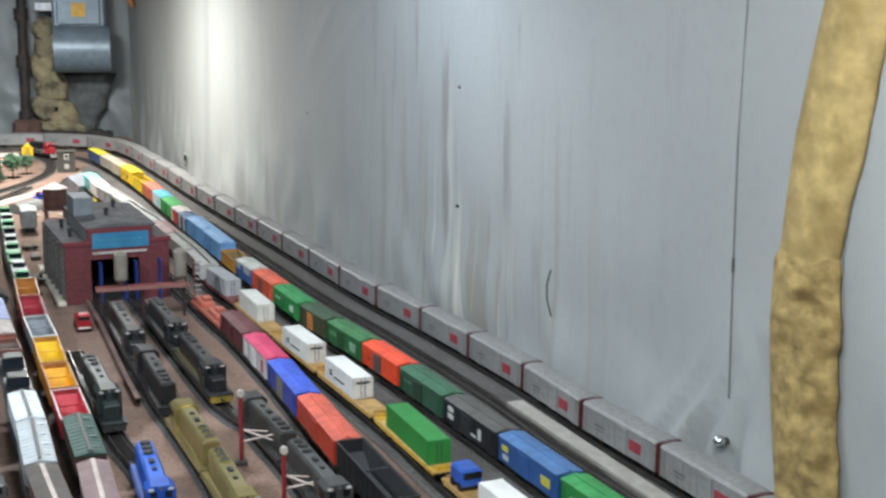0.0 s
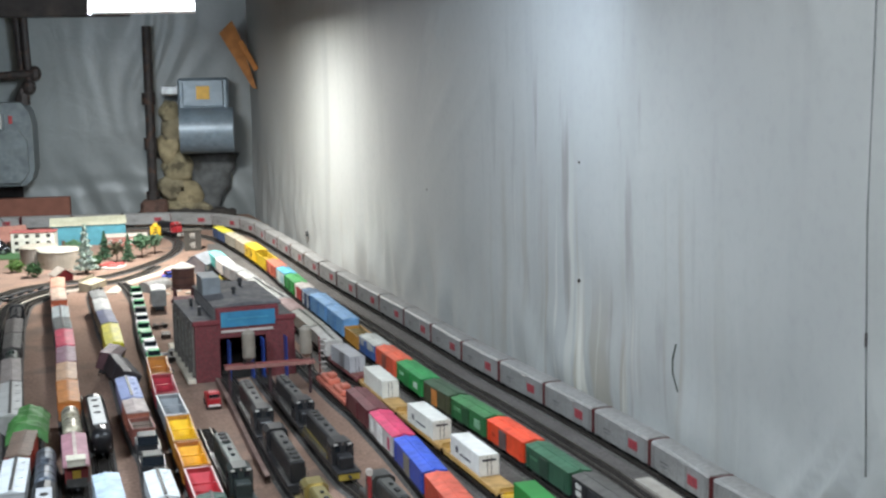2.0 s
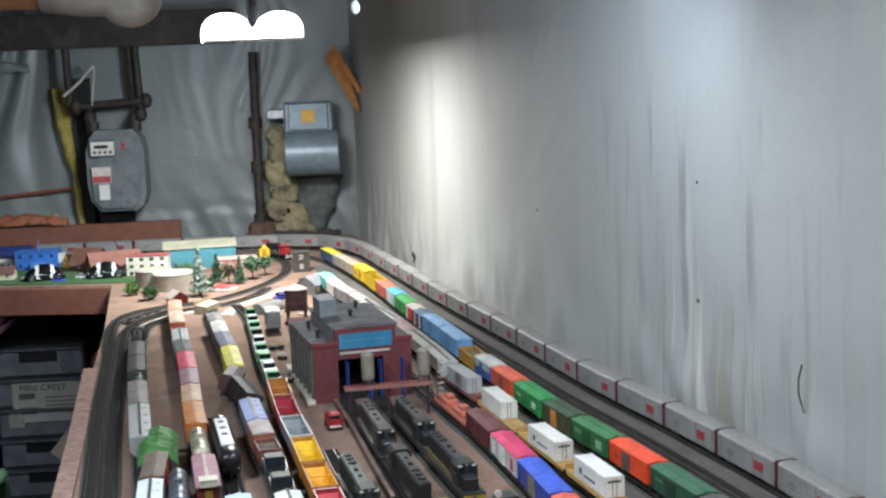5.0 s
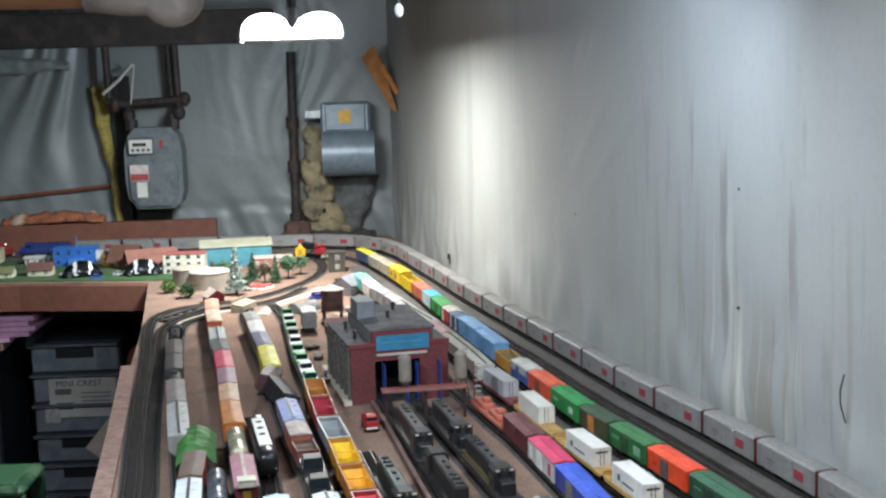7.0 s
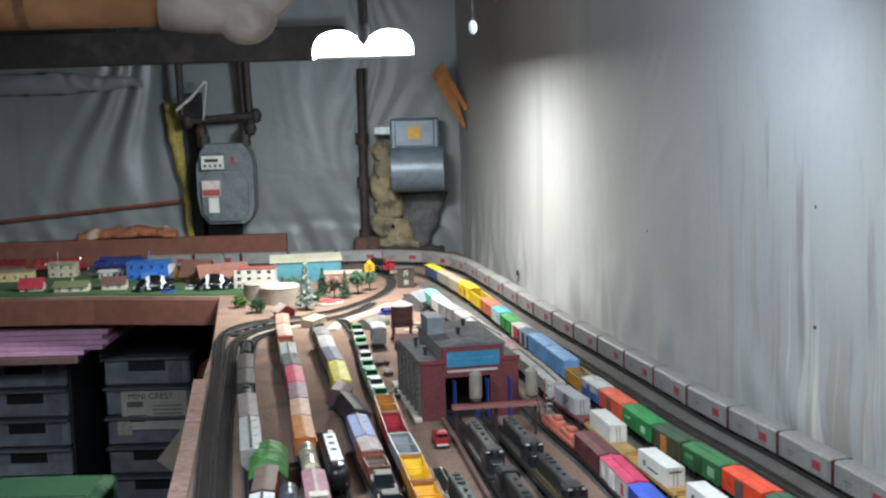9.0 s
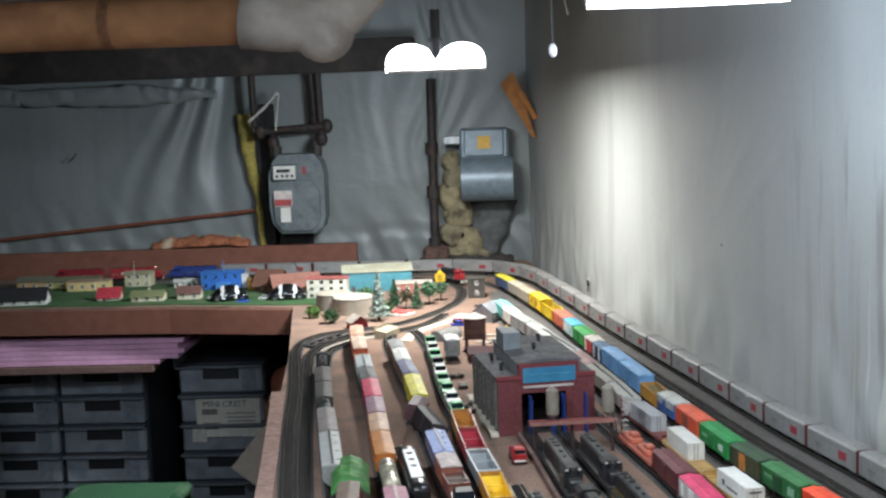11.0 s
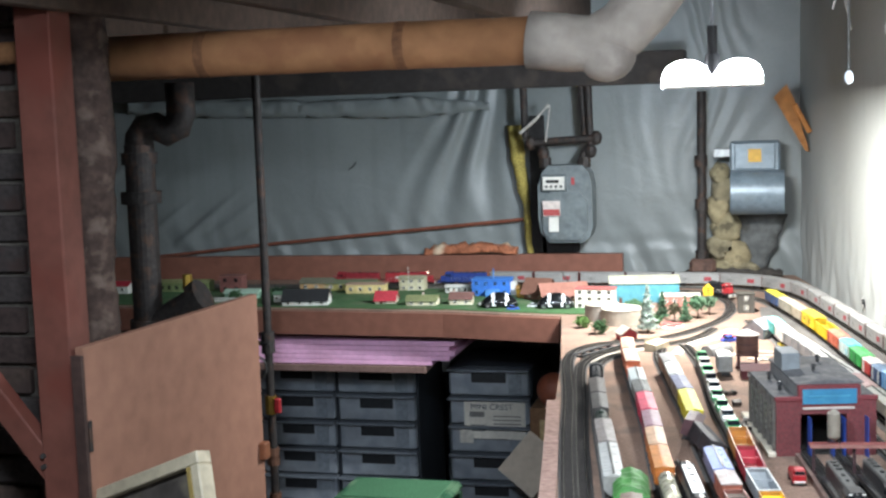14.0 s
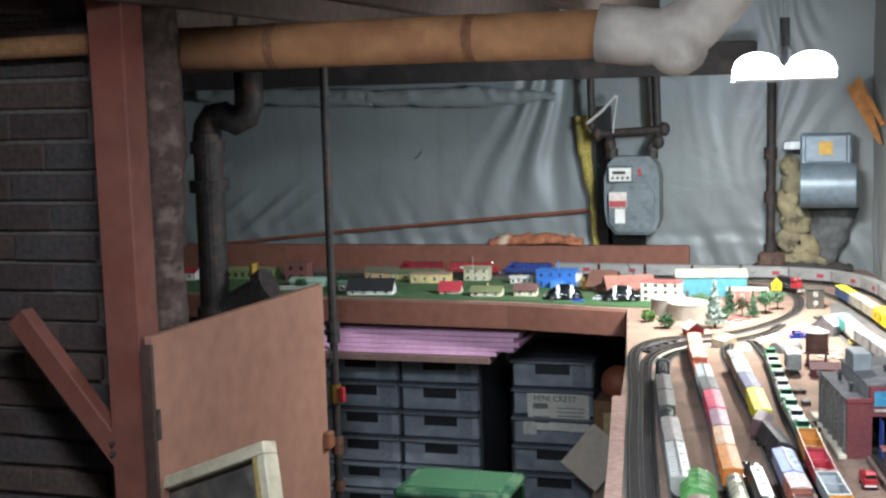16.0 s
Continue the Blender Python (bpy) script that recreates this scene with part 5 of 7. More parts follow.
part("lettering", Shape().box(0.006, -0.0055, H + 0.004, 0.078, 0.001, 0.003), mat("3F88A6", 0.6), house)
for x, y in ((-0.073, 0.07), (-0.073, 0.17), (0.0, 0.10), (0.03, 0.19), (-0.02, 0.23)):
    z = H + 0.0025 if x < -0.06 else H + 0.031
    v = part("roof_vent", Shape().tube((x, y, z), (x, y, z + 0.012), 0.0035, n=10), BLACK, house)
    part("vent_cap", Shape().tube((x, y, z + 0.012), (x, y, z + 0.017), 0.0062, 0.003, 10), BLACK, v)
part("roof_box", Shape().box(-0.038, 0.165, H + 0.028, 0.036, 0.075, 0.036, 0.001), mat("7E8488", 0.7, 0.1, vary=0.12), house, "blue-grey ventilator box")
for x in (-0.012, 0.052):
    for k in (-1, 1):
        part("door", Shape().box(x + k * 0.022, -0.012, 0, 0.002, 0.026, 0.078), mat("27418A", 0.5, vary=0.2), house, "open blue stall door")
part("lintel", Shape().box(0.004, -0.004, 0.092, 0.098, 0.004, 0.004), mat("B8AFA8", 0.7), house)
part("stall_floor", Shape().box(0, D / 2, 0.0005, W - 0.012, D - 0.012, 0.002), mat("3C3936", 0.9), house)

# gantry with two sand silos across the engine tracks
gan = thing("sanding_gantry", "red steel sanding gantry with two grey silos over the engine tracks", "gantry", m=Matrix.Translation((0.058, 2.955, TOP)) @ Matrix.Rotation(radians(7), 4, "Z"))
part("deck", Shape().box(0, 0, 0.058, 0.160, 0.024, 0.0035, 0.0005), mat("8A4A44", 0.7, vary=0.2), gan)
part("deck_edge", Shape().box(0, -0.012, 0.056, 0.160, 0.0016, 0.0065), mat("8E625A", 0.7), gan)
for x in (-0.072, 0.0, 0.072):
    part("post", Shape().box(x, 0, 0, 0.005, 0.005, 0.058), mat("3A2426", 0.7), gan)
for x in (-0.036, 0.066):
    s = part("silo", Shape().tube((x, 0, 0.075), (x, 0, 0.118), 0.0115, n=20).tube((x, 0, 0.118), (x, 0, 0.124), 0.0115, 0.004, 20).tube((x, 0, 0.066), (x, 0, 0.075), 0.003, 0.0115, 20), mat("8C8478", 0.55, 0.2, vary=0.14), gan, "grey cylindrical sand silo", smooth=False)
    part("silo_leg", Shape().tube((x - 0.009, 0, 0.0615), (x - 0.009, 0, 0.085), 0.001, n=6).tube((x + 0.009, 0, 0.0615), (x + 0.009, 0, 0.085), 0.001, n=6), STEEL, s)
    part("hose", Shape().bend([(x + 0.008, -0.010, 0.068), (x + 0.011, -0.016, 0.050), (x + 0.010, -0.018, 0.034)], 0.0012, 6), BLACK, s)
stair = part("stair", Shape().box(0.092, 0.01, 0.0, 0.002, 0.004, 0.10), mat("7A3A38", 0.7), gan)
for i in range(9):
    part("tread", Shape().box(0.098, 0.01 + (i % 2) * 0.004, 0.010 + i * 0.0105, 0.014, 0.010, 0.0012), mat("9A9490", 0.7), stair)

# ---- small yard things ----
truck = thing("toy_truck", "small red toy truck beside the engine house", "toy truck", m=Matrix.Translation((-0.043, 2.905, TOP)) @ Matrix.Rotation(radians(98), 4, "Z"))
part("body", Shape().box(0, 0, 0.006, 0.060, 0.024, 0.016, 0.002), mat("A01C24", 0.35), truck)
part("cab", Shape().box(-0.018, 0, 0.021, 0.022, 0.022, 0.011, 0.003), mat("B02028", 0.35), truck)
part("windscreen", Shape().box(-0.0295, 0, 0.023, 0.001, 0.018, 0.006), WINDOW, truck)
part("bumper", Shape().box(-0.031, 0, 0.008, 0.002, 0.020, 0.003), WHITE, truck)
for x in (-0.018, 0.018):
    part("wheel", Shape().tube((x, -0.013, 0.006), (x, 0.013, 0.006), 0.006, n=12), BLACK, truck)
wallstrip = thing("retaining_strip", "pinkish retaining strip beside the engine track", "retaining wall")
part("strip", ribbon(Shape(), smooth_line([(0.050, 2.47), (0.030, 2.60), (-0.008, 2.86), (-0.040, 3.06)]), 0, 0.007, TOP, TOP + 0.012), mat("6A524A", 0.85, vary=0.25, stain="7E665C"), wallstrip)
plank = thing("loading_plank", "white wooden plank lying beside the engine house", "plank", m=Matrix.Translation((-0.116, 3.235, TOP)) @ Matrix.Rotation(radians(100), 4, "Z"))
part("board", Shape().box(0, 0, 0, 0.34, 0.016, 0.008, 0.0008), mat("CFC6B4", 0.8, vary=0.14), plank)
for i in range(6):
    scrap = thing("scrap_part", "small dark scrap part lying in the yard", "scrap", "scrap parts", Matrix.Translation((random.uniform(-0.165, -0.135), 3.15 + i * 0.035, TOP)) @ Matrix.Rotation(random.uniform(0, 3), 4, "Z"))
    part("frame", Shape().box(0, 0, 0, 0.026, 0.010, 0.006, 0.001), BLACK, scrap)
    part("axle", Shape().tube((-0.008, -0.009, 0.007), (-0.008, 0.009, 0.007), 0.0045, n=10).tube((0.008, -0.009, 0.007), (0.008, 0.009, 0.007), 0.0045, n=10), WHEEL, scrap)
for x, y, a in ((-0.185, 3.60, 20), (-0.165, 3.50, 95)):
    sc = thing("spare_truck", "spare brown wheel truck lying on the sand", "wheel truck", "spare wheel trucks", Matrix.Translation((x, y, TOP)) @ Matrix.Rotation(radians(a), 4, "Z"))
    part("frame", Shape().box(0, 0, 0.003, 0.036, 0.014, 0.005, 0.001), mat("5A4A42", 0.8), sc)
    part("axle", Shape().tube((-0.01, -0.01, 0.005), (-0.01, 0.01, 0.005), 0.005, n=10).tube((0.01, -0.01, 0.005), (0.01, 0.01, 0.005), 0.005, n=10), WHEEL, sc)
boxcar(Matrix.Translation((-0.205, 3.83, RAIL_Z - 0.008)) @ Matrix.Rotation(radians(-82), 4, "Z"), 0.085, "8F8F8C", "D8D8D4", label="short grey boxcar with white roof standing alone", H=0.056)
platform = thing("station_platform", "long pale concrete platform between two tracks", "platform")
part("slab", ribbon(Shape(), smooth_line([(0.735, 1.5), (0.648, 1.95), (0.610, 2.15), (0.569, 2.365)]), 0, 0.024, TOP, TOP + 0.011), mat("A8A39A", 0.85, vary=0.12, stain="8F8A80"), platform)
part("edging", ribbon(Shape(), smooth_line([(0.721, 1.5), (0.634, 1.95), (0.596, 2.15), (0.556, 2.363)]), 0, 0.003, TOP, TOP + 0.0085), mat("6E6862", 0.85), platform)
for x, y, h in ((0.176, 2.22, 0.092), (0.212, 2.06, 0.075)):
    sg = thing("signal_mast", "red signal mast with white crossing arms", "railway signal", "signal masts", Matrix.Translation((x, y, TOP)))
    part("mast", Shape().tube((0, 0, 0), (0, 0, h), 0.0028, n=8), mat("8A2A2C", 0.6), sg)
    part("base", Shape().box(0, 0, 0, 0.014, 0.014, 0.006, 0.001), STEEL, sg)
    part("lamp_head", Shape().tube((0, -0.003, h), (0, 0.003, h), 0.0045, n=12), mat("C0B8B0", 0.4), sg)
    part("crossing_arm", Shape().tube((0.002, 0, 0.045), (0.052, -0.02, 0.030), 0.0012, n=6).tube((0.002, 0, 0.030), (0.050, -0.02, 0.046), 0.0012, n=6).tube((0.002, 0, 0.045), (0.060, 0.01, 0.034), 0.0010, n=6), mat("D0C0B4", 0.6), sg)


def shed(name, label, x, y, w, d, h, a, wall, roof, rise, category="model building", z=TOP, windows=0, door=None, chimney=None, flat=False, eave=0.006, group="model buildings", trim="E2DED2", storeys=1):
    """A model building: four walls, a pitched or flat roof, windows, a door and a chimney. Its front faces -y."""
    top = thing(name, label, category, group, Matrix.Translation((x, y, z)) @ Matrix.Rotation(radians(a), 4, "Z"))
    wm, rm = mat(wall, 0.75, vary=0.1, big=16), mat(roof, 0.8, grain=140, vary=0.18, bump=0.2, big=16)
    for k in (-1, 1):
        part("wall", Shape().box(0, k * (d / 2 - 0.001), 0, w, 0.002, h), wm, top)
        if flat:
            part("wall", Shape().box(k * (w / 2 - 0.001), 0, 0, 0.002, d - 0.004, h), wm, top)
        else:
            part("gable_wall", Shape().prism([(-d / 2 + 0.002, 0), (d / 2 - 0.002, 0), (d / 2 - 0.002, h), (0, h + rise - 0.001), (-d / 2 + 0.002, h)], k * (w / 2) - 0.001 * (k + 1), k * (w / 2) - 0.001 * (k - 1)), wm, top)
    if flat:
        part("roof", Shape().box(0, 0, h, w + eave, d + eave, 0.003, 0.0005), rm, top)
    else:
        e = eave
        dz = rise / (d / 2) * e
        for k in (-1, 1):
            part("roof", Shape().prism([(0, h + rise), (k * (d / 2 + e), h - dz), (k * (d / 2 + e), h - dz + 0.0022), (0, h + rise + 0.0024)], -w / 2 - e * 0.7, w / 2 + e * 0.7), rm, top)
    n = windows
    for s in range(storeys):
        for i in range(n):
            ww = min(0.012, w / (n * 2.0))
            hh = min(0.014, h / storeys * 0.45)
            window_panes(top, -w / 2 + w * (i + 0.5) / n, -d / 2 - 0.0006, h * (s + 0.35) / storeys, ww, hh, "y", 2, 2, trim)
    if door is not None:
        part("door", Shape().box(door * w, -d / 2 - 0.0006, 0, min(0.010, w * 0.2), 0.0016, min(0.019, h * 0.7)), mat("5A3A2C", 0.6), top)
    if chimney is not None:
        part("chimney", Shape().box(chimney * w, d * 0.12, h, 0.007, 0.007, rise + 0.010), mat("C8B8A8", 0.8), top)
    return top


# water tower, huts and scenery by the turntable
wt = thing("water_tower", "brown wooden water tower with pale conical roof", "water tower", m=Matrix.Translation((-0.150, 3.93, TOP)))
part("tank", Shape().tube((0, 0, 0.036), (0, 0, 0.085), 0.028, n=20), mat("5E3F36", 0.8, grain=40, vary=0.25), wt)
for z in (0.042, 0.060, 0.078):
    part("hoop", Shape().tube((0, 0, z), (0, 0, z + 0.002), 0.0287, n=20), mat("3E2C28", 0.7), wt)
part("roof", Shape().tube((0, 0, 0.085), (0, 0, 0.098), 0.031, 0.002, 20), mat("C4BCB4", 0.7), wt)
part("base", Shape().box(0, 0, 0, 0.060, 0.060, 0.006).box(0, 0, 0.032, 0.058, 0.058, 0.004), mat("4A2A2A", 0.8), wt)
for sx in (-1, 1):
    for sy in (-1, 1):
        part("leg", Shape().box(sx * 0.022, sy * 0.022, 0.006, 0.006, 0.006, 0.026), mat("4A2A2A", 0.8), wt)
shed("yard_hut", "maroon hut below the water tower", -0.125, 3.80, 0.075, 0.05, 0.022, 8, "5A2428", "4E2024", 0.010, windows=2)
shed("grey_house", "grey house with slate roof and dark windows", -0.125, 4.36, 0.075, 0.060, 0.030, 65, "A6A6AA", "8A8C92", 0.022, windows=2)
shed("dark_tower", "dark brown square tower by the curve", -0.172, 4.80, 0.052, 0.05, 0.062, 5, "3E3A34", "4A463E", 0.0, flat=True, windows=1, storeys=2)
quo = thing("quonset_hut", "half-round grey corrugated hut", "model building", m=Matrix.Translation((-0.235, 4.10, TOP)) @ Matrix.Rotation(radians(55), 4, "Z"))
arc = [(math.cos(k * math.pi / 12) * 0.024, math.sin(k * math.pi / 12) * 0.026) for k in range(13)]
part("shell", Shape().prism(arc, -0.045, 0.045), mat("9A9A98", 0.6, vary=0.15), quo)
for i in range(10):
    part("rib", Shape().prism([(y * 1.03, z * 1.03) for y, z in arc], -0.044 + i * 0.0095, -0.042 + i * 0.0095), mat("8A8A88", 0.6), quo)
for i, (x, y, c) in enumerate(((-0.205, 4.28, "2B4FC0"), (-0.212, 4.315, "B84A4A"), (-0.06, 4.215, "D8C020"), (-0.045, 4.27, "C8B020"))):
    automobile(Matrix.Translation((x, y, TOP)) @ Matrix.Rotation(radians(20 + 40 * i), 4, "Z"), 0.05, c, {"2B4FC0": "blue toy automobile parked in the yard", "B84A4A": "red toy automobile parked in the yard"}.get(c, "yellow toy automobile parked in the yard"), group="toy automobiles in the yard")
for i in range(7):
    s = thing("paper_scrap", "pale card offcut lying on the sand", "card", "card offcuts", Matrix.Translation((-0.03 - 0.02 * i + random.uniform(-.03, .03) - 0.06, 4.02 + 0.05 * (i % 3), TOP)) @ Matrix.Rotation(random.uniform(0, 3), 4, "Z"))
    part("sheet", Shape().box(0, 0, 0, 0.040, 0.020, 0.003, 0.0005), mat("B0A89C", 0.85), s)

# ---- village and scenery at the far end ----
def tree(kind, label, x, y, h, r, color, seed, dust=None):
    """A trunk with limbs and many small leaf clumps; kind: 'fir', 'round' or 'bush'."""
    rnd = random.Random(seed)
    top = thing({"fir": "fir_tree", "round": "leafy_tree", "bush": "bush"}[kind], label, "model tree", "model trees", Matrix.Translation((x, y, TOP)))
    tr = Shape().tube((0, 0, 0), (0, 0, h * 0.9), h * 0.03, h * 0.008, 7)
    leaves = Shape()
    n = 420 if h > 0.07 else 240
    for i in range(n):
        if kind == "fir":
            k = rnd.random() ** 1.3
            rr = r * (1 - k) * (0.75 + 0.25 * math.sin(k * 40)) * rnd.uniform(0.45, 1.05)
            z = h * (0.10 + 0.90 * k)
        else:
            k = rnd.random()
            v = Vector((rnd.gauss(0, 1), rnd.gauss(0, 1), rnd.gauss(0, 1))).normalized() * rnd.uniform(0.5, 1.0)
            lump = 0.75 + 0.5 * noise.noise(v * 2.2 + Vector((seed, 0, 0)))
            rr = None
            p = Vector((v.x * r * lump, v.y * r * lump, h * (0.62 if kind == "round" else 0.48) + v.z * h * (0.36 if kind == "round" else 0.46) * lump))
        if rr is not None:
            a = rnd.uniform(0, math.tau)
            p = Vector((rr * math.cos(a), rr * math.sin(a), z))
        q = Euler((rnd.uniform(-1, 1), rnd.uniform(-1, 1), rnd.uniform(0, 6))).to_matrix().to_4x4()
        s = r * rnd.uniform(0.10, 0.2)
        vs = [leaves.bm.verts.new(p + q @ Vector(c) * s) for c in ((-1, -.5, 0), (1, -.5, .1), (.8, .6, 0), (-.8, .6, .15), (0, 0, .8))]
        for f in ((0, 1, 2, 3), (0, 1, 4), (2, 3, 4)):
            leaves.bm.faces.new([vs[j] for j in f])
    for i in range(5):
        a = rnd.uniform(0, math.tau)
        z = h * rnd.uniform(0.25, 0.6)
        tr.tube((0, 0, z), (math.cos(a) * r * .6, math.sin(a) * r * .6, z + h * .12), h * 0.012, h * 0.004, 5)
    part("trunk", tr, mat("4A3626", 0.9), top)
    tagged(part("crown", leaves, mat(color, 0.9, grain=150, vary=0.35, stain=dust, big=60), top), kind="stuff")
    return top


tree("fir", "snow-dusted green Christmas tree on a stand", -0.450, 4.406, 0.140, 0.036, "9AAA9E", 1, "DCE4E0")
for i, (x, y, h, r, k, c) in enumerate(((-0.655, 4.475, 0.042, 0.030, "bush", "5A7A3A"), (-0.590, 4.375, 0.048, 0.032, "bush", "3A5A34"), (-0.515, 4.62, 0.075, 0.030, "round", "4A6A4A"), (-0.475, 4.56, 0.072, 0.030, "fir", "3F5E44"),
                                        (-0.428, 4.66, 0.085, 0.026, "fir", "3A5A40"), (-0.385, 4.60, 0.070, 0.026, "round", "4E4A34"), (-0.352, 4.60, 0.082, 0.024, "fir", "46664A"), (-0.318, 4.67, 0.080, 0.034, "round", "4F6E50"),
                                        (-0.285, 4.74, 0.070, 0.030, "round", "5A7458"), (-0.430, 4.47, 0.05, 0.022, "bush", "3F5F3C"), (-2.02, 4.95, 0.05, 0.03, "bush", "3A5A38"), (-1.86, 5.02, 0.055, 0.035, "bush", "2F4A34"))):
    tree(k, {"bush": "low green bush of clumped foam leaves", "fir": "slim dark green fir tree", "round": "leafy green tree with uneven crown"}[k], x, y, h, r, c, 20 + i)
shed("red_barn", "small red barn with grey roof", -0.500, 4.285, 0.050, 0.046, 0.022, 118, "9A2E30", "A89C90", 0.016, windows=1, door=0.0)
shed("teal_warehouse", "large turquoise warehouse with cream roof", -0.525, 5.06, 0.235, 0.150, 0.068, 8, "4C8A96", "B8B69E", 0.016, windows=0, door=-0.35)
shed("pink_building", "low pinkish brick building with pale roof", -0.392, 4.94, 0.130, 0.075, 0.034, 4, "A0685C", "D2C6B8", 0.0, flat=True, windows=4)
shed("white_apartment_house", "white three-storey house with red roof and balconies", -0.668, 4.872, 0.132, 0.060, 0.066, -2, "DAD6C8", "B0605A", 0.0, flat=True, windows=4, storeys=3, trim="8A8478")
shed("brown_chalet", "brown chalet with broad tiled roof", -0.80, 4.99, 0.150, 0.110, 0.034, 20, "A88458", "9A6A5C", 0.034, windows=3, eave=0.016)
shed("dark_chalet", "dark brown house with steep brown roof", -0.895, 5.06, 0.085, 0.09, 0.034, -12, "6A4634", "6E4A3C", 0.040, windows=2, eave=0.014)
shed("yellow_shed", "yellow shed behind the chalet", -0.955, 5.09, 0.05, 0.05, 0.036, 0, "C89A34", "8A6A3C", 0.008)
blue = shed("blue_factory", "blue factory with a tall mast", -1.083, 5.14, 0.14, 0.075, 0.062, 0, "2F6CC0", "3A78C8", 0.0, flat=True, windows=4, storeys=2, trim="4A86D0")
part("mast", Shape().tube((0.01, -0.03, 0.03), (0.01, -0.03, 0.105), 0.0035, 0.002, 8), mat("4A7AB8", 0.5), blue)
part("side_tower", Shape().box(0.078, 0, 0, 0.022, 0.03, 0.052), WHITE, blue)
part("loading_bay", Shape().box(0.01, -0.05, 0, 0.05, 0.03, 0.030, 0.002), mat("4C84C4", 0.5), blue)
shed("white_diner", "long white diner with dark windows", -1.23, 5.20, 0.085, 0.045, 0.026, 4, "D8D8D2", "E0E0DA", 0.004, windows=4)
shed("small_cottage", "small cream cottage with brown roof", -1.146, 4.915, 0.078, 0.05, 0.026, 3, "D6CDB4", "6E4E48", 0.018, windows=2, chimney=-.35)
shed("lawn_cottage", "cream bungalow with olive roof", -1.282, 4.895, 0.108, 0.055, 0.022, 2, "D8D0B4", "7A8058", 0.014, windows=3, chimney=0.0)
shed("red_cottage", "white cottage with bright red roof", -1.428, 4.935, 0.075, 0.06, 0.018, 6, "CFC4B0", "B03440", 0.026, windows=1, door=-.2)
shed("beige_schoolhouse", "beige two-storey house with flagpole", -1.42, 5.262, 0.096, 0.06, 0.050, 2, "C2BC9E", "A8A488", 0.006, windows=3, storeys=2)
pole = thing("flagpole", "thin pale flagpole on the lawn", "flagpole", m=Matrix.Translation((-1.425, 5.215, TOP + 0.003)))
part("pole", Shape().tube((0, 0, 0), (0, 0, 0.095), 0.0014, 0.0009, 6), WHITE, pole)
shed("yellow_shop", "cream yellow shop with arched windows", -1.58, 5.18, 0.150, 0.06, 0.036, 4, "D2BE84", "B89A84", 0.0, flat=True, windows=4)
shed("olive_hall", "long olive hall with low roof", -1.66, 5.25, 0.20, 0.055, 0.032, 2, "A8A060", "6A7458", 0.010, windows=5)
shed("black_white_house", "white house with black roof and two dormers", -1.712, 4.885, 0.165, 0.075, 0.024, 7, "D2D2CC", "1F2022", 0.034, windows=4, chimney=.48)
shed("white_kiosk", "tiny white kiosk with green roof", -1.83, 4.94, 0.05, 0.04, 0.034, 0, "D8D6CE", "6A8A70", 0.006, windows=2)
shed("tan_depot", "tan depot with grey roof", -1.80, 5.25, 0.13, 0.06, 0.034, 2, "B89468", "6E6E5C", 0.014, windows=3)
shed("brown_brick_house", "tall brown brick house with pale parapet", -2.13, 5.19, 0.090, 0.06, 0.066, 2, "7A4C46", "8A5C54", 0.0, flat=True, windows=2, storeys=2, trim="4A2E2C")
shed("green_hall", "long green hall with row of dark windows", -2.35, 5.20, 0.24, 0.06, 0.040, 2, "6E7C50", "8A9060", 0.008, windows=8, trim="4A5038")
shed("red_white_shop", "white shop with red front", -2.62, 5.14, 0.15, 0.06, 0.036, 2, "C8C8C0", "B83040", 0.012, windows=3)
shed("mint_shop", "mint green shop with white porch", -2.02, 5.03, 0.13, 0.06, 0.026, 6, "8AAE96", "A8C4B0", 0.010, windows=3)
fence = thing("picket_fence", "white picket fence along the village edge", "fence", m=Matrix.Translation((-2.02, 4.92, TOP + 0.003)) @ Matrix.Rotation(radians(3), 4, "Z"))
part("rail", Shape().box(0, 0, 0.006, 0.17, 0.0015, 0.002).box(0, 0, 0.014, 0.17, 0.0015, 0.002), WHITE, fence)
for i in range(18):
    part("picket", Shape().box(-0.083 + i * 0.00975, -0.0016, 0, 0.003, 0.0015, 0.019), WHITE, fence)
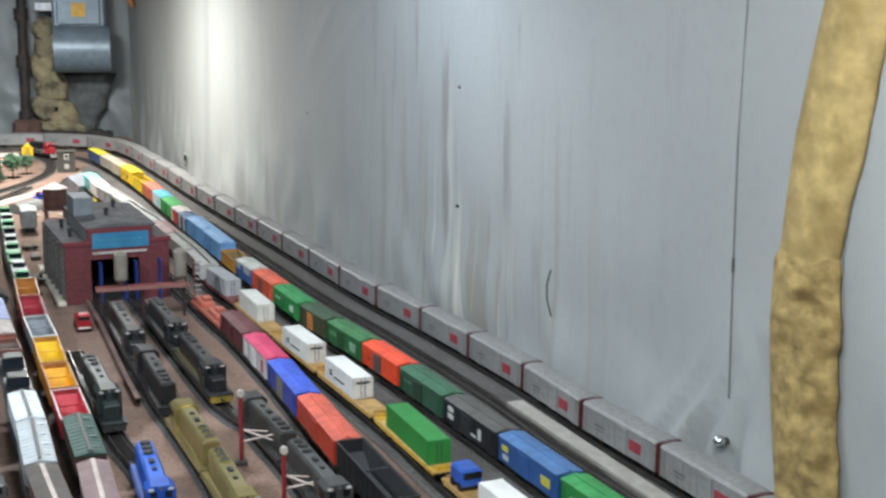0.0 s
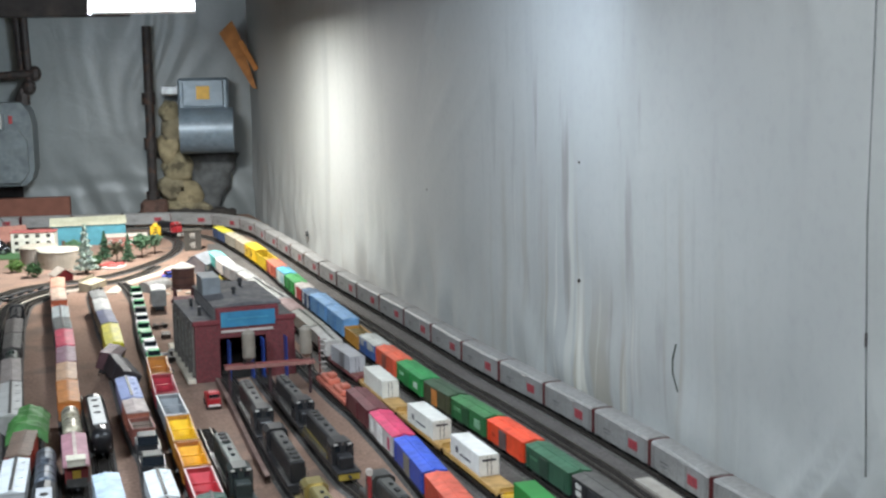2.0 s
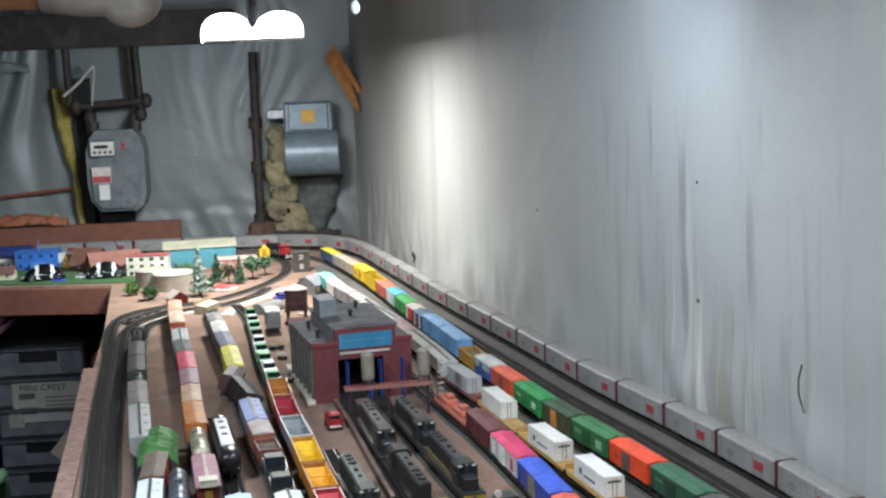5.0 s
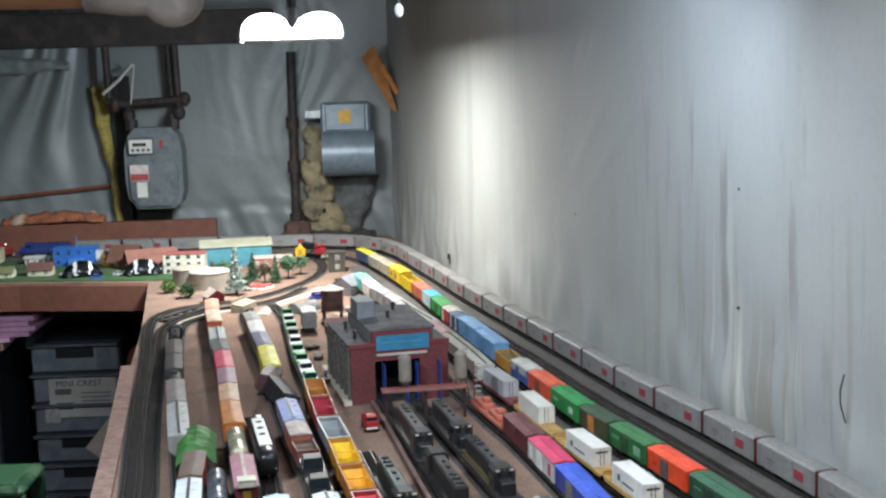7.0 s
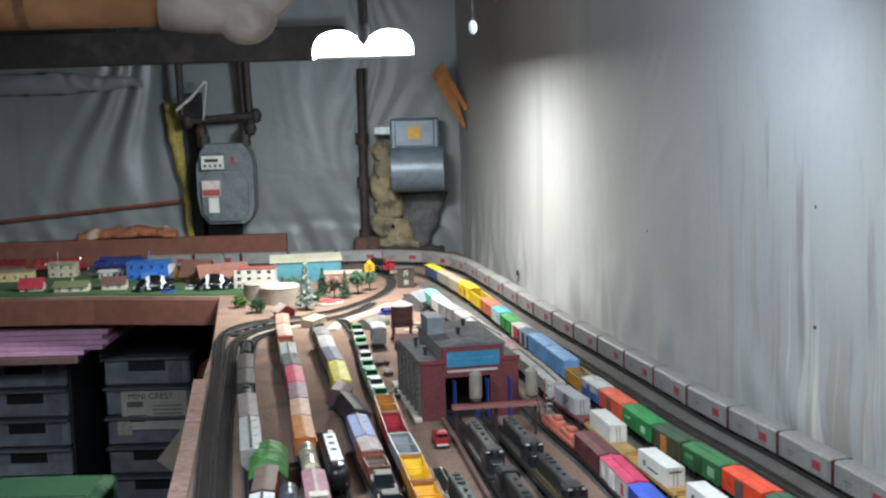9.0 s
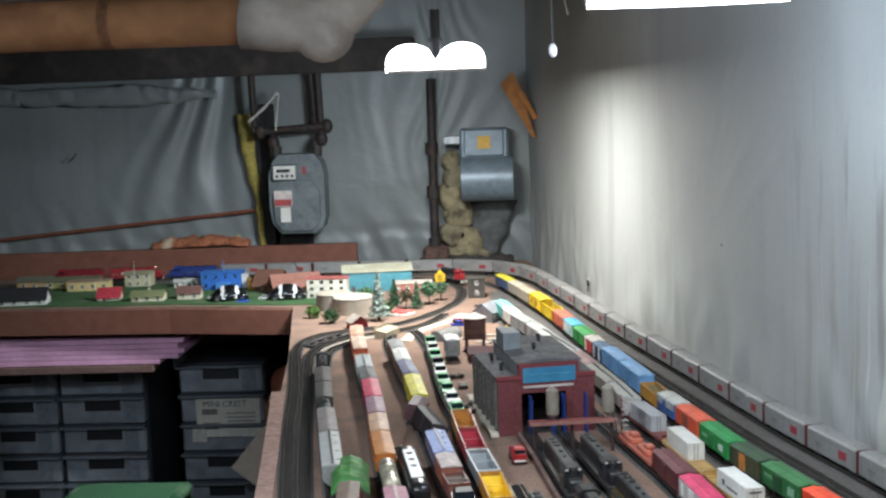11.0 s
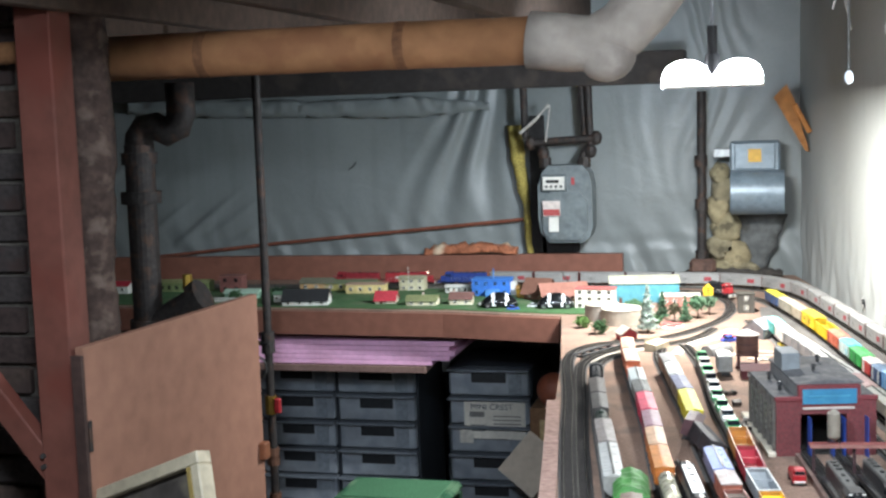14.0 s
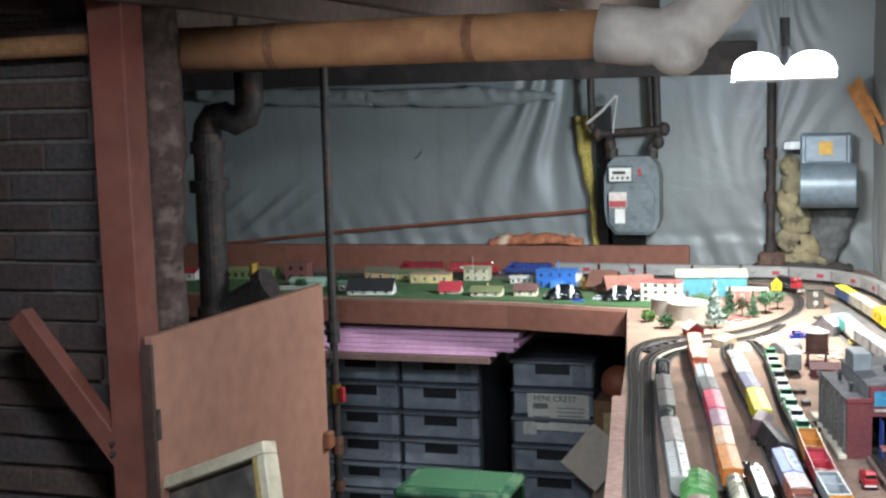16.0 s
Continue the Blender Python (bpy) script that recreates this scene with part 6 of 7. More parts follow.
def rounded_automobile(m, L, body, label):
    """A round-backed toy car: domed body, cabin, four wings over its wheels, two white bands over the dome as painted
    reflections.
    """
    top = thing("toy_automobile", label, "toy car", "large toy automobiles", m)
    paint = mat(body, 0.15, vary=0.05, bump=0.0)
    hull = Shape().ball((0, 0, 0), 0.5, (1, 1, 1), 28)

    def domed(k):
        return lambda v: Vector((v.x * L * k, v.y * L * 0.44 * k, L * 0.05 + max(-0.06, v.z) * L * 0.72 * k * (1 - 0.25 * (v.x * 2) ** 2)))
    for v in hull.bm.verts:
        v.co = domed(1.0)(v.co)
    part("body", hull, paint, top, smooth=True)
    # Two white bands paint the lamps' reflections onto the dome.
    for cx in (-0.16, 0.20):
        band = Shape().ball((0, 0, 0), 0.5, (1, 1, 1), 64)
        bmesh.ops.delete(band.bm, geom=[v for v in band.bm.verts if abs(v.co.x - cx) > 0.065 or v.co.z < 0.02], context="VERTS")
        for v in band.bm.verts:
            v.co = domed(1.02)(v.co)
        part("stripe", band, mat("DADCDC", 0.25, vary=0.06), top, "white band painted as a lamp reflection", smooth=True)
    for sx in (-1, 1):
        for sy in (-1, 1):
            part("wing", Shape().ball((sx * L * 0.31, sy * L * 0.17, L * 0.10), L * 0.12, (1.2, 0.6, 0.9), 14), paint, top, smooth=True)
            w = part("wheel", Shape().tube((sx * L * 0.31, sy * L * 0.15, L * 0.075), (sx * L * 0.31, sy * L * 0.235, L * 0.075), L * 0.075, n=16), BLACK, top)
            part("hubcap", Shape().tube((sx * L * 0.31, sy * L * 0.235, L * 0.075), (sx * L * 0.31, sy * L * 0.245, L * 0.075), L * 0.04, n=12), CHROME, w)
            part("lamp", Shape().ball((sx * L * 0.44, sy * L * 0.15, L * 0.14), L * 0.03, (1, 1, 1), 10), CHROME, top, smooth=True)
    return top


rounded_automobile(Matrix.Translation((-0.998, 4.850, TOP + 0.003)) @ Matrix.Rotation(radians(14), 4, "Z"), 0.130, "101113", "large shiny black toy automobile with reflections painted in white")
rounded_automobile(Matrix.Translation((-0.800, 4.840, TOP + 0.003)) @ Matrix.Rotation(radians(8), 4, "Z"), 0.130, "121315", "shiny black round-backed toy automobile beside the chalet")
for x, y, c in ((-0.94, 4.80, "3A5CB0"), (-1.06, 4.90, "C8C8C4"), (-0.88, 4.86, "C8CACC")):
    automobile(Matrix.Translation((x, y, TOP + 0.003)) @ Matrix.Rotation(radians(6), 4, "Z"), 0.042, c, {"3A5CB0": "small blue toy automobile by the lawn"}.get(c, "small silver toy automobile by the lawn"), group="small toy automobiles")
tk = thing("storage_tank", "large beige cylindrical storage tank with flat lid", "storage tank", m=Matrix.Translation((-0.545, 4.555, TOP)))
part("shell", Shape().tube((0, 0, 0), (0, 0, 0.050), 0.062, n=36), mat("A89E90", 0.6, 0.1, vary=0.12, stain="8F8678"), tk)
part("lid", Shape().tube((0, 0, 0.050), (0, 0, 0.054), 0.064, 0.058, 36), mat("B4AE9E", 0.6), tk)
tk2 = thing("storage_tank", "beige cylindrical storage tank behind the first", "storage tank", m=Matrix.Translation((-0.615, 4.625, TOP)))
part("shell", Shape().tube((0, 0, 0), (0, 0, 0.052), 0.055, n=32), mat("A0968A", 0.6, 0.1, vary=0.12), tk2)
part("lid", Shape().tube((0, 0, 0.052), (0, 0, 0.056), 0.057, 0.052, 32), mat("ACA494", 0.6), tk2)
ys = thing("crossing_sign", "yellow crossing sign on a dark block", "sign", m=Matrix.Translation((-0.300, 4.975, TOP)))
part("block", Shape().box(0, 0, 0, 0.026, 0.02, 0.026, 0.001), mat("5A4A3A", 0.8), ys)
part("panel", Shape().box(0, 0, 0.026, 0.034, 0.014, 0.030, 0.003).tube((0, 0, 0.056), (0, 0, 0.068), 0.013, 0.003, 10), mat("E0B420", 0.5, vary=0.1), ys)
part("mark", Shape().box(0, -0.0075, 0.036, 0.018, 0.001, 0.003).box(0, -0.0075, 0.044, 0.014, 0.001, 0.003), BLACK, ys)
pad = thing("patio_pad", "pale red patio pad with garden pieces", "patio", m=Matrix.Translation((-0.395, 4.51, TOP)) @ Matrix.Rotation(radians(15), 4, "Z"))
part("slab", Shape().tube((0, 0, 0.0003), (0, 0, 0.004), 0.045, n=24), mat("C4B8B0", 0.8), pad)
for i in range(4):
    part("bench", Shape().box(0.025 * math.cos(i * 1.6), 0.025 * math.sin(i * 1.6), 0.004, 0.03, 0.008, 0.007, 0.001), mat("C0504A", 0.6), pad)
crane = thing("toy_crane", "yellow toy crane with grey lattice jib", "toy crane", m=Matrix.Translation((-0.80, 5.20, TOP)))
part("crane_cab", Shape().box(0, 0, 0.008, 0.036, 0.026, 0.024, 0.002), mat("B88A3C", 0.5), crane)
part("track_frame", Shape().box(0, 0, 0, 0.046, 0.030, 0.008, 0.002), BLACK, crane)
part("jib", Shape().tube((-0.005, 0, 0.028), (-0.040, 0, 0.085), 0.003, 0.0015, 6), STEEL, crane)
bb = thing("billboard", "small black billboard on two posts", "billboard", m=Matrix.Translation((-0.49, 5.46, TOP)))
part("panel", Shape().box(0, 0, 0.020, 0.09, 0.004, 0.026), BLACK, bb)
part("face", Shape().box(0, -0.0026, 0.025, 0.075, 0.001, 0.014), mat("8A8A88", 0.6), bb)
for k in (-1, 1):
    part("post", Shape().box(k * 0.03, 0, 0, 0.003, 0.003, 0.02), STEEL, bb)

# ---- things on and by the walls ----
def lumpy(points, widths, depth, wob, seed, n=10, along=(0, 1, 0), out=(1, 0, 0), fine=14):
    """A rough strip on a wall: a half-round section along points, with an uneven skin."""
    s = Shape()
    A, O = Vector(along).normalized(), Vector(out).normalized()
    rings = []
    steps = fine * (len(points) - 1)
    for i in range(steps + 1):
        t = i / steps * (len(points) - 1)
        k = min(int(t), len(points) - 2)
        p = Vector(points[k]).lerp(Vector(points[k + 1]), t - k)
        w = widths[k] + (widths[k + 1] - widths[k]) * (t - k)
        ring = []
        for j in range(n + 1):
            a = math.pi * j / n
            q = p + A * (math.cos(a) * w / 2) + O * (math.sin(a) * depth * min(1, w / max(widths) + 0.1))
            f = noise.noise(Vector((q.x * 28 + seed, q.y * 28, q.z * 22))) + 0.5 * noise.noise(Vector((q.x * 70, q.y * 70, q.z * 60 + seed)))
            ring.append(s.bm.verts.new(q + O * (wob * f * math.sin(a)) + A * (wob * 0.8 * f)))
        rings.append(ring)
    for a, b in zip(rings, rings[1:]):
        for j in range(n):
            s.bm.faces.new((a[j], a[j + 1], b[j + 1], b[j])).smooth = True
        s.bm.faces.new((a[n], a[0], b[0], b[n]))
    s.bm.faces.new(rings[0])
    s.bm.faces.new(rings[-1][::-1])
    bmesh.ops.recalc_face_normals(s.bm, faces=s.bm.faces)
    return s


WN = Vector((-1, -0.1855, 0)).normalized()
WA = Vector((0.1855, -1, 0)).normalized()


def on_east(y, z, off=0.0):
    return Vector((wall_x(y), y, z)) + WN * off


foam = thing("foam_strip", "yellow-tan lumpy expanding foam strip down the grey wall", "insulation")
part("upper_foam", lumpy([on_east(1.74, 2.09), on_east(1.822, 1.60), on_east(1.852, 1.44), on_east(1.874, 1.30)], [0.082, 0.088, 0.098, 0.080], 0.026, 0.0034, 2.0, 18, along=WA, out=WN, fine=40), mat("AE9660", 0.75, grain=50, vary=0.22, bump=0.35, stain="937C49", big=14), foam, "smooth yellow upper foam")
part("lower_foam", lumpy([on_east(1.858, 1.40), on_east(1.872, 1.31), on_east(1.870, 1.24), on_east(1.862, 1.15), on_east(1.845, 1.04), on_east(1.84, 0.98)], [0.02, 0.098, 0.104, 0.096, 0.092, 0.09], 0.026, 0.0085, 5.0, 20, along=WA, out=WN, fine=40), mat("A58D58", 0.85, grain=70, vary=0.3, bump=0.7, stain="80693C", big=16), foam, "rough crumbled lower foam")
wire = thing("hanging_wire", "thin dark wire hanging down the wall", "wire")
part("strand", Shape().bend([on_east(1.990, 2.09, 0.006), on_east(1.994, 1.60, 0.006), on_east(1.998, 1.42, 0.005), on_east(1.992, 1.29, 0.006), on_east(1.985, 1.13, 0.006)], 0.0011, 6), mat("6A6E6E", 0.6), wire)
part("splice", Shape().tube(on_east(1.992, 1.292, 0.006), on_east(1.992, 1.276, 0.006), 0.0018, n=8), STEEL, wire)
knob = thing("metal_ball", "polished metal knob on the wall foot", "knob", m=Matrix.Translation(on_east(1.99, 1.078)))
part("ball", Shape().ball(WN * 0.012, 0.0075, (1, 1, 1), 16), CHROME, knob, smooth=True)
part("stem", Shape().tube((0, 0, 0), WN * 0.012, 0.005, n=10), STEEL, knob)
slit = thing("wall_tear", "dark curved tear in the wall sheet", "tear")
part("edge", Shape().bend([on_east(2.414, 1.188, 0.004), on_east(2.420, 1.165, 0.006), on_east(2.419, 1.145, 0.006), on_east(2.408, 1.120, 0.004)], 0.0013, 6), mat("3A4038", 0.8), slit)
tab = thing("paper_tab", "curled white paper tab on the wall foot", "paper", m=Matrix.Translation(on_east(4.79, 1.036, 0.006)) @ Matrix.Rotation(radians(-35), 4, "X"))
part("sheet", Shape().box(0, 0, -0.016, 0.002, 0.055, 0.022), WHITE, tab)
part("clip", Shape().box(-0.002, -0.026, -0.018, 0.006, 0.010, 0.014), BLACK, tab)
for y, z in ((2.742, 1.422), (2.745, 1.225), (3.55, 1.30)):
    nail = thing("wall_nail", "small rusty nail in the wall", "nail", "wall nails", Matrix.Translation(on_east(y, z)))
    part("head", Shape().tube((0, 0, 0), WN * 0.003, 0.0028, n=8), mat("4A4440", 0.7), nail)


def nx(px):
    return -0.975 + (px - 1075) * 0.00218


def nz(py):
    return 1.154 + (410 - py) * 0.00223


GREY = mat("687072", 0.5, 0.1, grain=70, vary=0.12, stain="575E61", big=14)
IRON = mat("35302E", 0.65, 0.35, grain=60, vary=0.3, bump=0.2, stain="4E3A30", big=16)
gm = thing("gas_meter", "grey cast gas meter with white dial plate hung on pipes", "gas meter", m=Matrix.Translation((nx(1126), 5.56, nz(410))))
part("body", Shape().prism([(y * 0.108, z) for y, z in ((-.62, 0), (.62, 0), (.92, .04), (1, .10), (1, .22), (.86, .27), (.62, .30), (-.62, .30), (-.86, .27), (-.96, .22), (-.96, .06), (-.85, .02))], -0.06, 0.055, Matrix.Rotation(math.pi / 2, 4, "Z")), GREY, gm, "grey painted casing")
part("front_cover", Shape().prism([(y * 0.095, z) for y, z in ((-.6, .012), (.6, .012), (.92, .05), (.92, .16), (.6, .20), (-.6, .20), (-.9, .16), (-.9, .05))], -0.078, -0.058, Matrix.Rotation(math.pi / 2, 4, "Z").inverted() @ Matrix.Rotation(math.pi, 4, "Z")), GREY, gm)
dial = part("dial_box", Shape().box(-0.042, -0.068, 0.200, 0.098, 0.030, 0.066, 0.006), GREY, gm)
part("dial_plate", Shape().box(-0.042, -0.084, 0.208, 0.084, 0.003, 0.050, 0.001), WHITE, dial, "white dial plate")
part("counter", Shape().box(-0.046, -0.0865, 0.234, 0.050, 0.002, 0.012), BLACK, dial)
for i in range(4):
    part("dial", Shape().tube((-0.070 + i * 0.019, -0.086, 0.220), (-0.070 + i * 0.019, -0.0875, 0.220), 0.006, n=12), mat("4A4A4C", 0.5), dial)
part("warning_label", Shape().box(-0.052, -0.082, 0.105, 0.068, 0.002, 0.060), mat("CFC4BE", 0.6), gm)
part("warning_band", Shape().box(-0.052, -0.0835, 0.108, 0.064, 0.002, 0.024), mat("A84848", 0.6), gm, "red warning band")
part("paper_tag", Shape().box(-0.044, -0.0825, 0.045, 0.038, 0.002, 0.056), WHITE, gm)
part("red_seal", Shape().box(0.030, -0.062, 0.225, 0.012, 0.008, 0.028), mat("A83A3C", 0.5), gm)
for x in (-0.085, 0.070):
    part("union_nut", Shape().tube((x, -0.01, 0.29), (x, -0.01, 0.330), 0.024, n=8), IRON, gm)
gp = thing("gas_pipework", "dark iron gas pipes above the meter", "pipework")
y = 5.55
for pts in ([(nx(1085), y, nz(275)), (nx(1083), y, nz(240)), (nx(1060), y, nz(232)), (nx(1052), y, nz(225)), (nx(1050), y, 1.78)],
            [(nx(1150), y, nz(275)), (nx(1158), y, nz(255)), (nx(1170), y, nz(240)), (nx(1168), y, nz(200)), (nx(1166), y, 1.80)],
            [(nx(1062), y - 0.01, nz(236)), (nx(1180), y - 0.01, nz(230))], [(nx(1158), y + 0.03, nz(232)), (nx(1152), y + 0.03, 1.78)]):
    part("pipe", Shape().bend(pts, 0.0145, 12), IRON, gp)
for px, py in ((1180, 230), (1062, 236), (1170, 252), (1085, 255)):
    part("elbow", Shape().ball((nx(px), y - 0.006, nz(py)), 0.024, (1, 1, 1.2), 10), IRON, gp)
strap = thing("loose_cord", "loose white cord hanging at the gas pipes", "cord")
part("strand", Shape().bend([(nx(1098), 5.52, nz(170)), (nx(1075), 5.51, nz(195)), (nx(1045), 5.52, nz(218))], 0.006, 8), mat("B8B4AC", 0.7), strap)
part("loose_end", Shape().bend([(nx(1100), 5.52, nz(172)), (nx(1092), 5.51, nz(235))], 0.003, 6), mat("B8B4AC", 0.7), strap)
# Two dark strips paint the gap's shade and the shadow under the meter.
bk = thing("meter_shade", "dark strips painting the shaded gap beside and under the gas meter", "recess")
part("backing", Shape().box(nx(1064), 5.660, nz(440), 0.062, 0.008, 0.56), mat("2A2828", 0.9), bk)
part("painted_shadow", Shape().box(nx(1105), 5.660, nz(440), 0.15, 0.008, 0.10), mat("2A2828", 0.9), bk)
ins = thing("insulation_strip", "yellow fibre insulation strip at the sheet's edge", "insulation")
part("fibre", lumpy([(nx(1022), 5.665, nz(205)), (nx(1028), 5.665, nz(270)), (nx(1040), 5.665, nz(350)), (nx(1046), 5.665, nz(440))], [0.055, 0.055, 0.030, 0.028], 0.030, 0.010, 3.0, along=(1, 0, 0), out=(0, -1, 0)), mat("A8974E", 0.95, grain=120, vary=0.35, bump=0.6, stain="7A6E40"), ins)
BLUEGREY = mat("74828C", 0.4, 0.15, grain=70, vary=0.08, stain="66747E", big=14)
em = thing("meter_cabinet", "grey metal meter cabinet with rounded cover and yellow sticker", "meter cabinet", m=Matrix.Translation((nx(1455), 5.56, nz(366))))
part("back_box", Shape().box(-0.005, 0.04, 0.0, 0.185, 0.10, 0.275, 0.008), BLUEGREY, em)
part("round_cover", Shape().tube((-0.092, -0.012, 0.083), (0.102, -0.012, 0.083), 0.084, n=64), BLUEGREY, em, "rounded grey cover")
part("upper_door", Shape().box(-0.005, -0.014, 0.170, 0.15, 0.012, 0.10, 0.004), BLUEGREY, em)
part("sticker", Shape().box(-0.005, -0.0215, 0.198, 0.048, 0.002, 0.048), mat("D8A82C", 0.5, vary=0.1), em, "yellow warning sticker")
part("side_lug", Shape().box(-0.125, 0.03, 0.215, 0.07, 0.03, 0.035, 0.004), mat("9A9EA0", 0.4, 0.3), em)
gp2 = thing("riser_pipe", "dark iron riser pipe with couplings", "pipe")
part("pipe", Shape().tube((nx(1360), 5.60, 1.02), (nx(1362), 5.60, 1.72), 0.017, n=14), IRON, gp2)
for py in (275, 350, 440):
    part("coupling", Shape().tube((nx(1360), 5.60, nz(py) - 0.022), (nx(1360), 5.60, nz(py) + 0.022), 0.025, n=12), IRON, gp2)
part("valve", Shape().box(nx(1362), 5.58, nz(468), 0.10, 0.07, 0.055, 0.012), mat("5A4238", 0.8, stain="3A2A24", big=18), gp2, "rusty brown valve body")
lump = thing("broken_plaster", "crumbled beige plaster patch on the far wall", "plaster")
def rough_stone(w, d, h, seed):
    """A knobbly stone with a flattish face."""
    g = Shape().ball((0, 0, 0), 0.5, (1, 1, 1), 16)
    for v in g.bm.verts:
        q = v.co * 3.0 + Vector((seed * 7.3, seed, 0))
        v.co *= 1 + 0.30 * noise.noise(q) + 0.12 * noise.noise(q * 2.7)
        v.co = Vector((v.co.x * w, max(-0.36, v.co.y) * d, v.co.z * h))
    return g


for k, (px, py, w, h) in enumerate(((1392, 300, 0.075, 0.07), (1398, 330, 0.10, 0.09), (1388, 362, 0.09, 0.10), (1402, 396, 0.12, 0.10), (1392, 428, 0.11, 0.09), (1416, 440, 0.12, 0.10), (1400, 466, 0.15, 0.08), (1432, 470, 0.12, 0.07))):
    g = rough_stone(w, 0.11, h * 1.25, k + 1)
    bmesh.ops.translate(g.bm, verts=g.bm.verts, vec=(nx(px), 5.675, nz(py)))
    part("stone", g, mat(("8E8468", "877E66", "968A6C")[k % 3], 0.95, grain=30, vary=0.25, bump=0.5, stain="57503F", big=14), lump, smooth=True)
# Dark bulge under the cabinet; its colour stands in for shade.
part("cabinet_shade", lumpy([(nx(1462), 5.69, nz(372)), (nx(1455), 5.69, nz(430)), (nx(1440), 5.69, nz(475))], [0.20, 0.14, 0.12], 0.030, 0.012, 11.0, along=(1, 0, 0), out=(0, -1, 0)), mat("5C5E5E", 0.9, grain=50, stain="403F3C"), lump, "dark lump painting the shade below the cabinet")
rub = thing("rubble", "dark rubble along the wall foot", "rubble")
part("heap", lumpy([(-0.42, 5.64, 1.005), (-0.25, 5.65, 1.008), (-0.05, 5.66, 1.006)], [0.06, 0.08, 0.05], 0.03, 0.012, 4.0, along=(0, 1, 0), out=(0, 0, 1)), mat("3E3A36", 0.95, grain=90, vary=0.4, bump=0.6), rub)
lath = thing("wooden_lath", "reddish brown lath slanting across the plastic sheet", "lath")
part("strip", Shape().bend([(-2.95, 5.610, 1.062), (-2.12, 5.640, 1.143), (-1.06, 5.672, 1.232)], 0.008, 6), mat("7A4634", 0.85, vary=0.3), lath)
hem = thing("sheet_hem", "crumpled pale hem of plastic under the header beam", "plastic sheet")
part("fold", lumpy([(-2.75, 5.585, 1.735), (-2.3, 5.59, 1.715), (-1.95, 5.60, 1.705)], [0.05, 0.075, 0.07], 0.02, 0.010, 21.0, along=(0, 0, 1), out=(0, -1, 0), fine=24), PLASTIC, hem)
part("lower_fold", lumpy([(-1.99, 5.60, 1.700), (-1.5, 5.61, 1.697), (-1.18, 5.62, 1.692)], [0.06, 0.085, 0.03], 0.02, 0.012, 31.0, along=(0, 0, 1), out=(0, -1, 0), fine=24), PLASTIC, hem)
hole = thing("sheet_tear", "small dark tear in the plastic sheet", "tear")
part("slit", Shape().bend([(-1.785, 5.628, 1.449), (-1.765, 5.626, 1.462), (-1.752, 5.628, 1.480)], 0.0028, 6), mat("2E3230", 0.8), hole)
torn = thing("torn_insulation", "rust-orange torn insulation lying on the ledge", "insulation")
part("clump", lumpy([(-1.46, 5.60, 1.098), (-1.30, 5.60, 1.105), (-1.20, 5.60, 1.11), (-1.08, 5.60, 1.10)], [0.05, 0.07, 0.07, 0.05], 0.035, 0.02, 6.0, along=(0, 1, 0), out=(0, 0, 1)), mat("A8684A", 0.95, grain=120, vary=0.35, bump=0.6, stain="C8B49A"), torn)
setting("header_beam", Shape().box(-1.95, 5.50, 1.755, 3.1, 0.14, 0.12, 0.004), mat("2C2725", 0.9, grain=30, stain="403833"), "dark wooden header beam along the far wall", "trim")
for k, x in enumerate((-3.2, -2.8, -2.4, -2.0, -1.6, -1.2, -0.8)):
    setting("joist", Shape().box(x, 4.1, 1.93, 0.045, 3.2, 0.17, 0.003), mat("4A3A30", 0.9, grain=30, vary=0.25), "dark wooden ceiling joist", "trim")
fold = thing("plastic_flap", "orange-brown wood flap under the ceiling corner", "wood scrap", m=Matrix.Translation((nx(1503), 5.55, nz(176))) @ Matrix.Rotation(radians(-28), 4, "Y"))
part("board", Shape().prism([(-0.01, -0.10), (0.012, -0.21), (0.024, -0.20), (0.030, 0.03), (-0.034, 0.05), (-0.03, -0.02)], -0.01, 0.01, Matrix.Rotation(math.pi / 2, 4, "Z")), mat("A8703C", 0.8, grain=30, vary=0.25), fold)
part("splinter", Shape().box(0.022, -0.01, -0.15, 0.02, 0.015, 0.12, 0.003), mat("B87A40", 0.8), fold)

# ---- garage lamps; the third one is unseen, added as fill ----
for spot, tilt in ((LAMP, 62), (NEAR_LAMP, 150), (ADDED_LAMP, 150)):
    gl = thing("garage_lamp", "white LED garage lamp with two glowing panels", "lamp", "garage lamps", Matrix.Translation(spot))
    part("hub", Shape().tube((0, 0, -0.01), (0, 0, 0.06), 0.026, 0.02, 16), mat("3A3C40", 0.6), gl)
    part("socket", Shape().tube((0, 0, 0.06), (0, 0, 0.14), 0.014, n=12), BLACK, gl)
    part("ceiling_rod", Shape().tube((0, 0, 0.14), (0, 0, 2.10 - spot.z), 0.005, n=8), mat("9A9EA2", 0.5, 0.3), gl)
    for s in (-1, 1):
        half = [(s * (0.070 + 0.070 * math.cos(k * math.pi / 14)), 0.078 * math.sin(k * math.pi / 14) ** 0.7) for k in range(15)]
        pn = part("panel_frame", Shape().slab([(x * 1.03 - s * 0.002, y2 * 1.05 - 0.002) for x, y2 in half], -0.016, -0.004), mat("D8DADC", 0.4), gl)
        pn.matrix_local = Matrix.Translation((0, -0.035, -0.025)) @ Matrix.Rotation(s * radians(-8), 4, "Z") @ Matrix.Rotation(radians(tilt), 4, "X")
        part("diffuser", Shape().slab(half, -0.0035, 0.004), mat("F4F8FF", 0.4, vary=0.01, glow=9.0), pn, "glowing white diffuser")
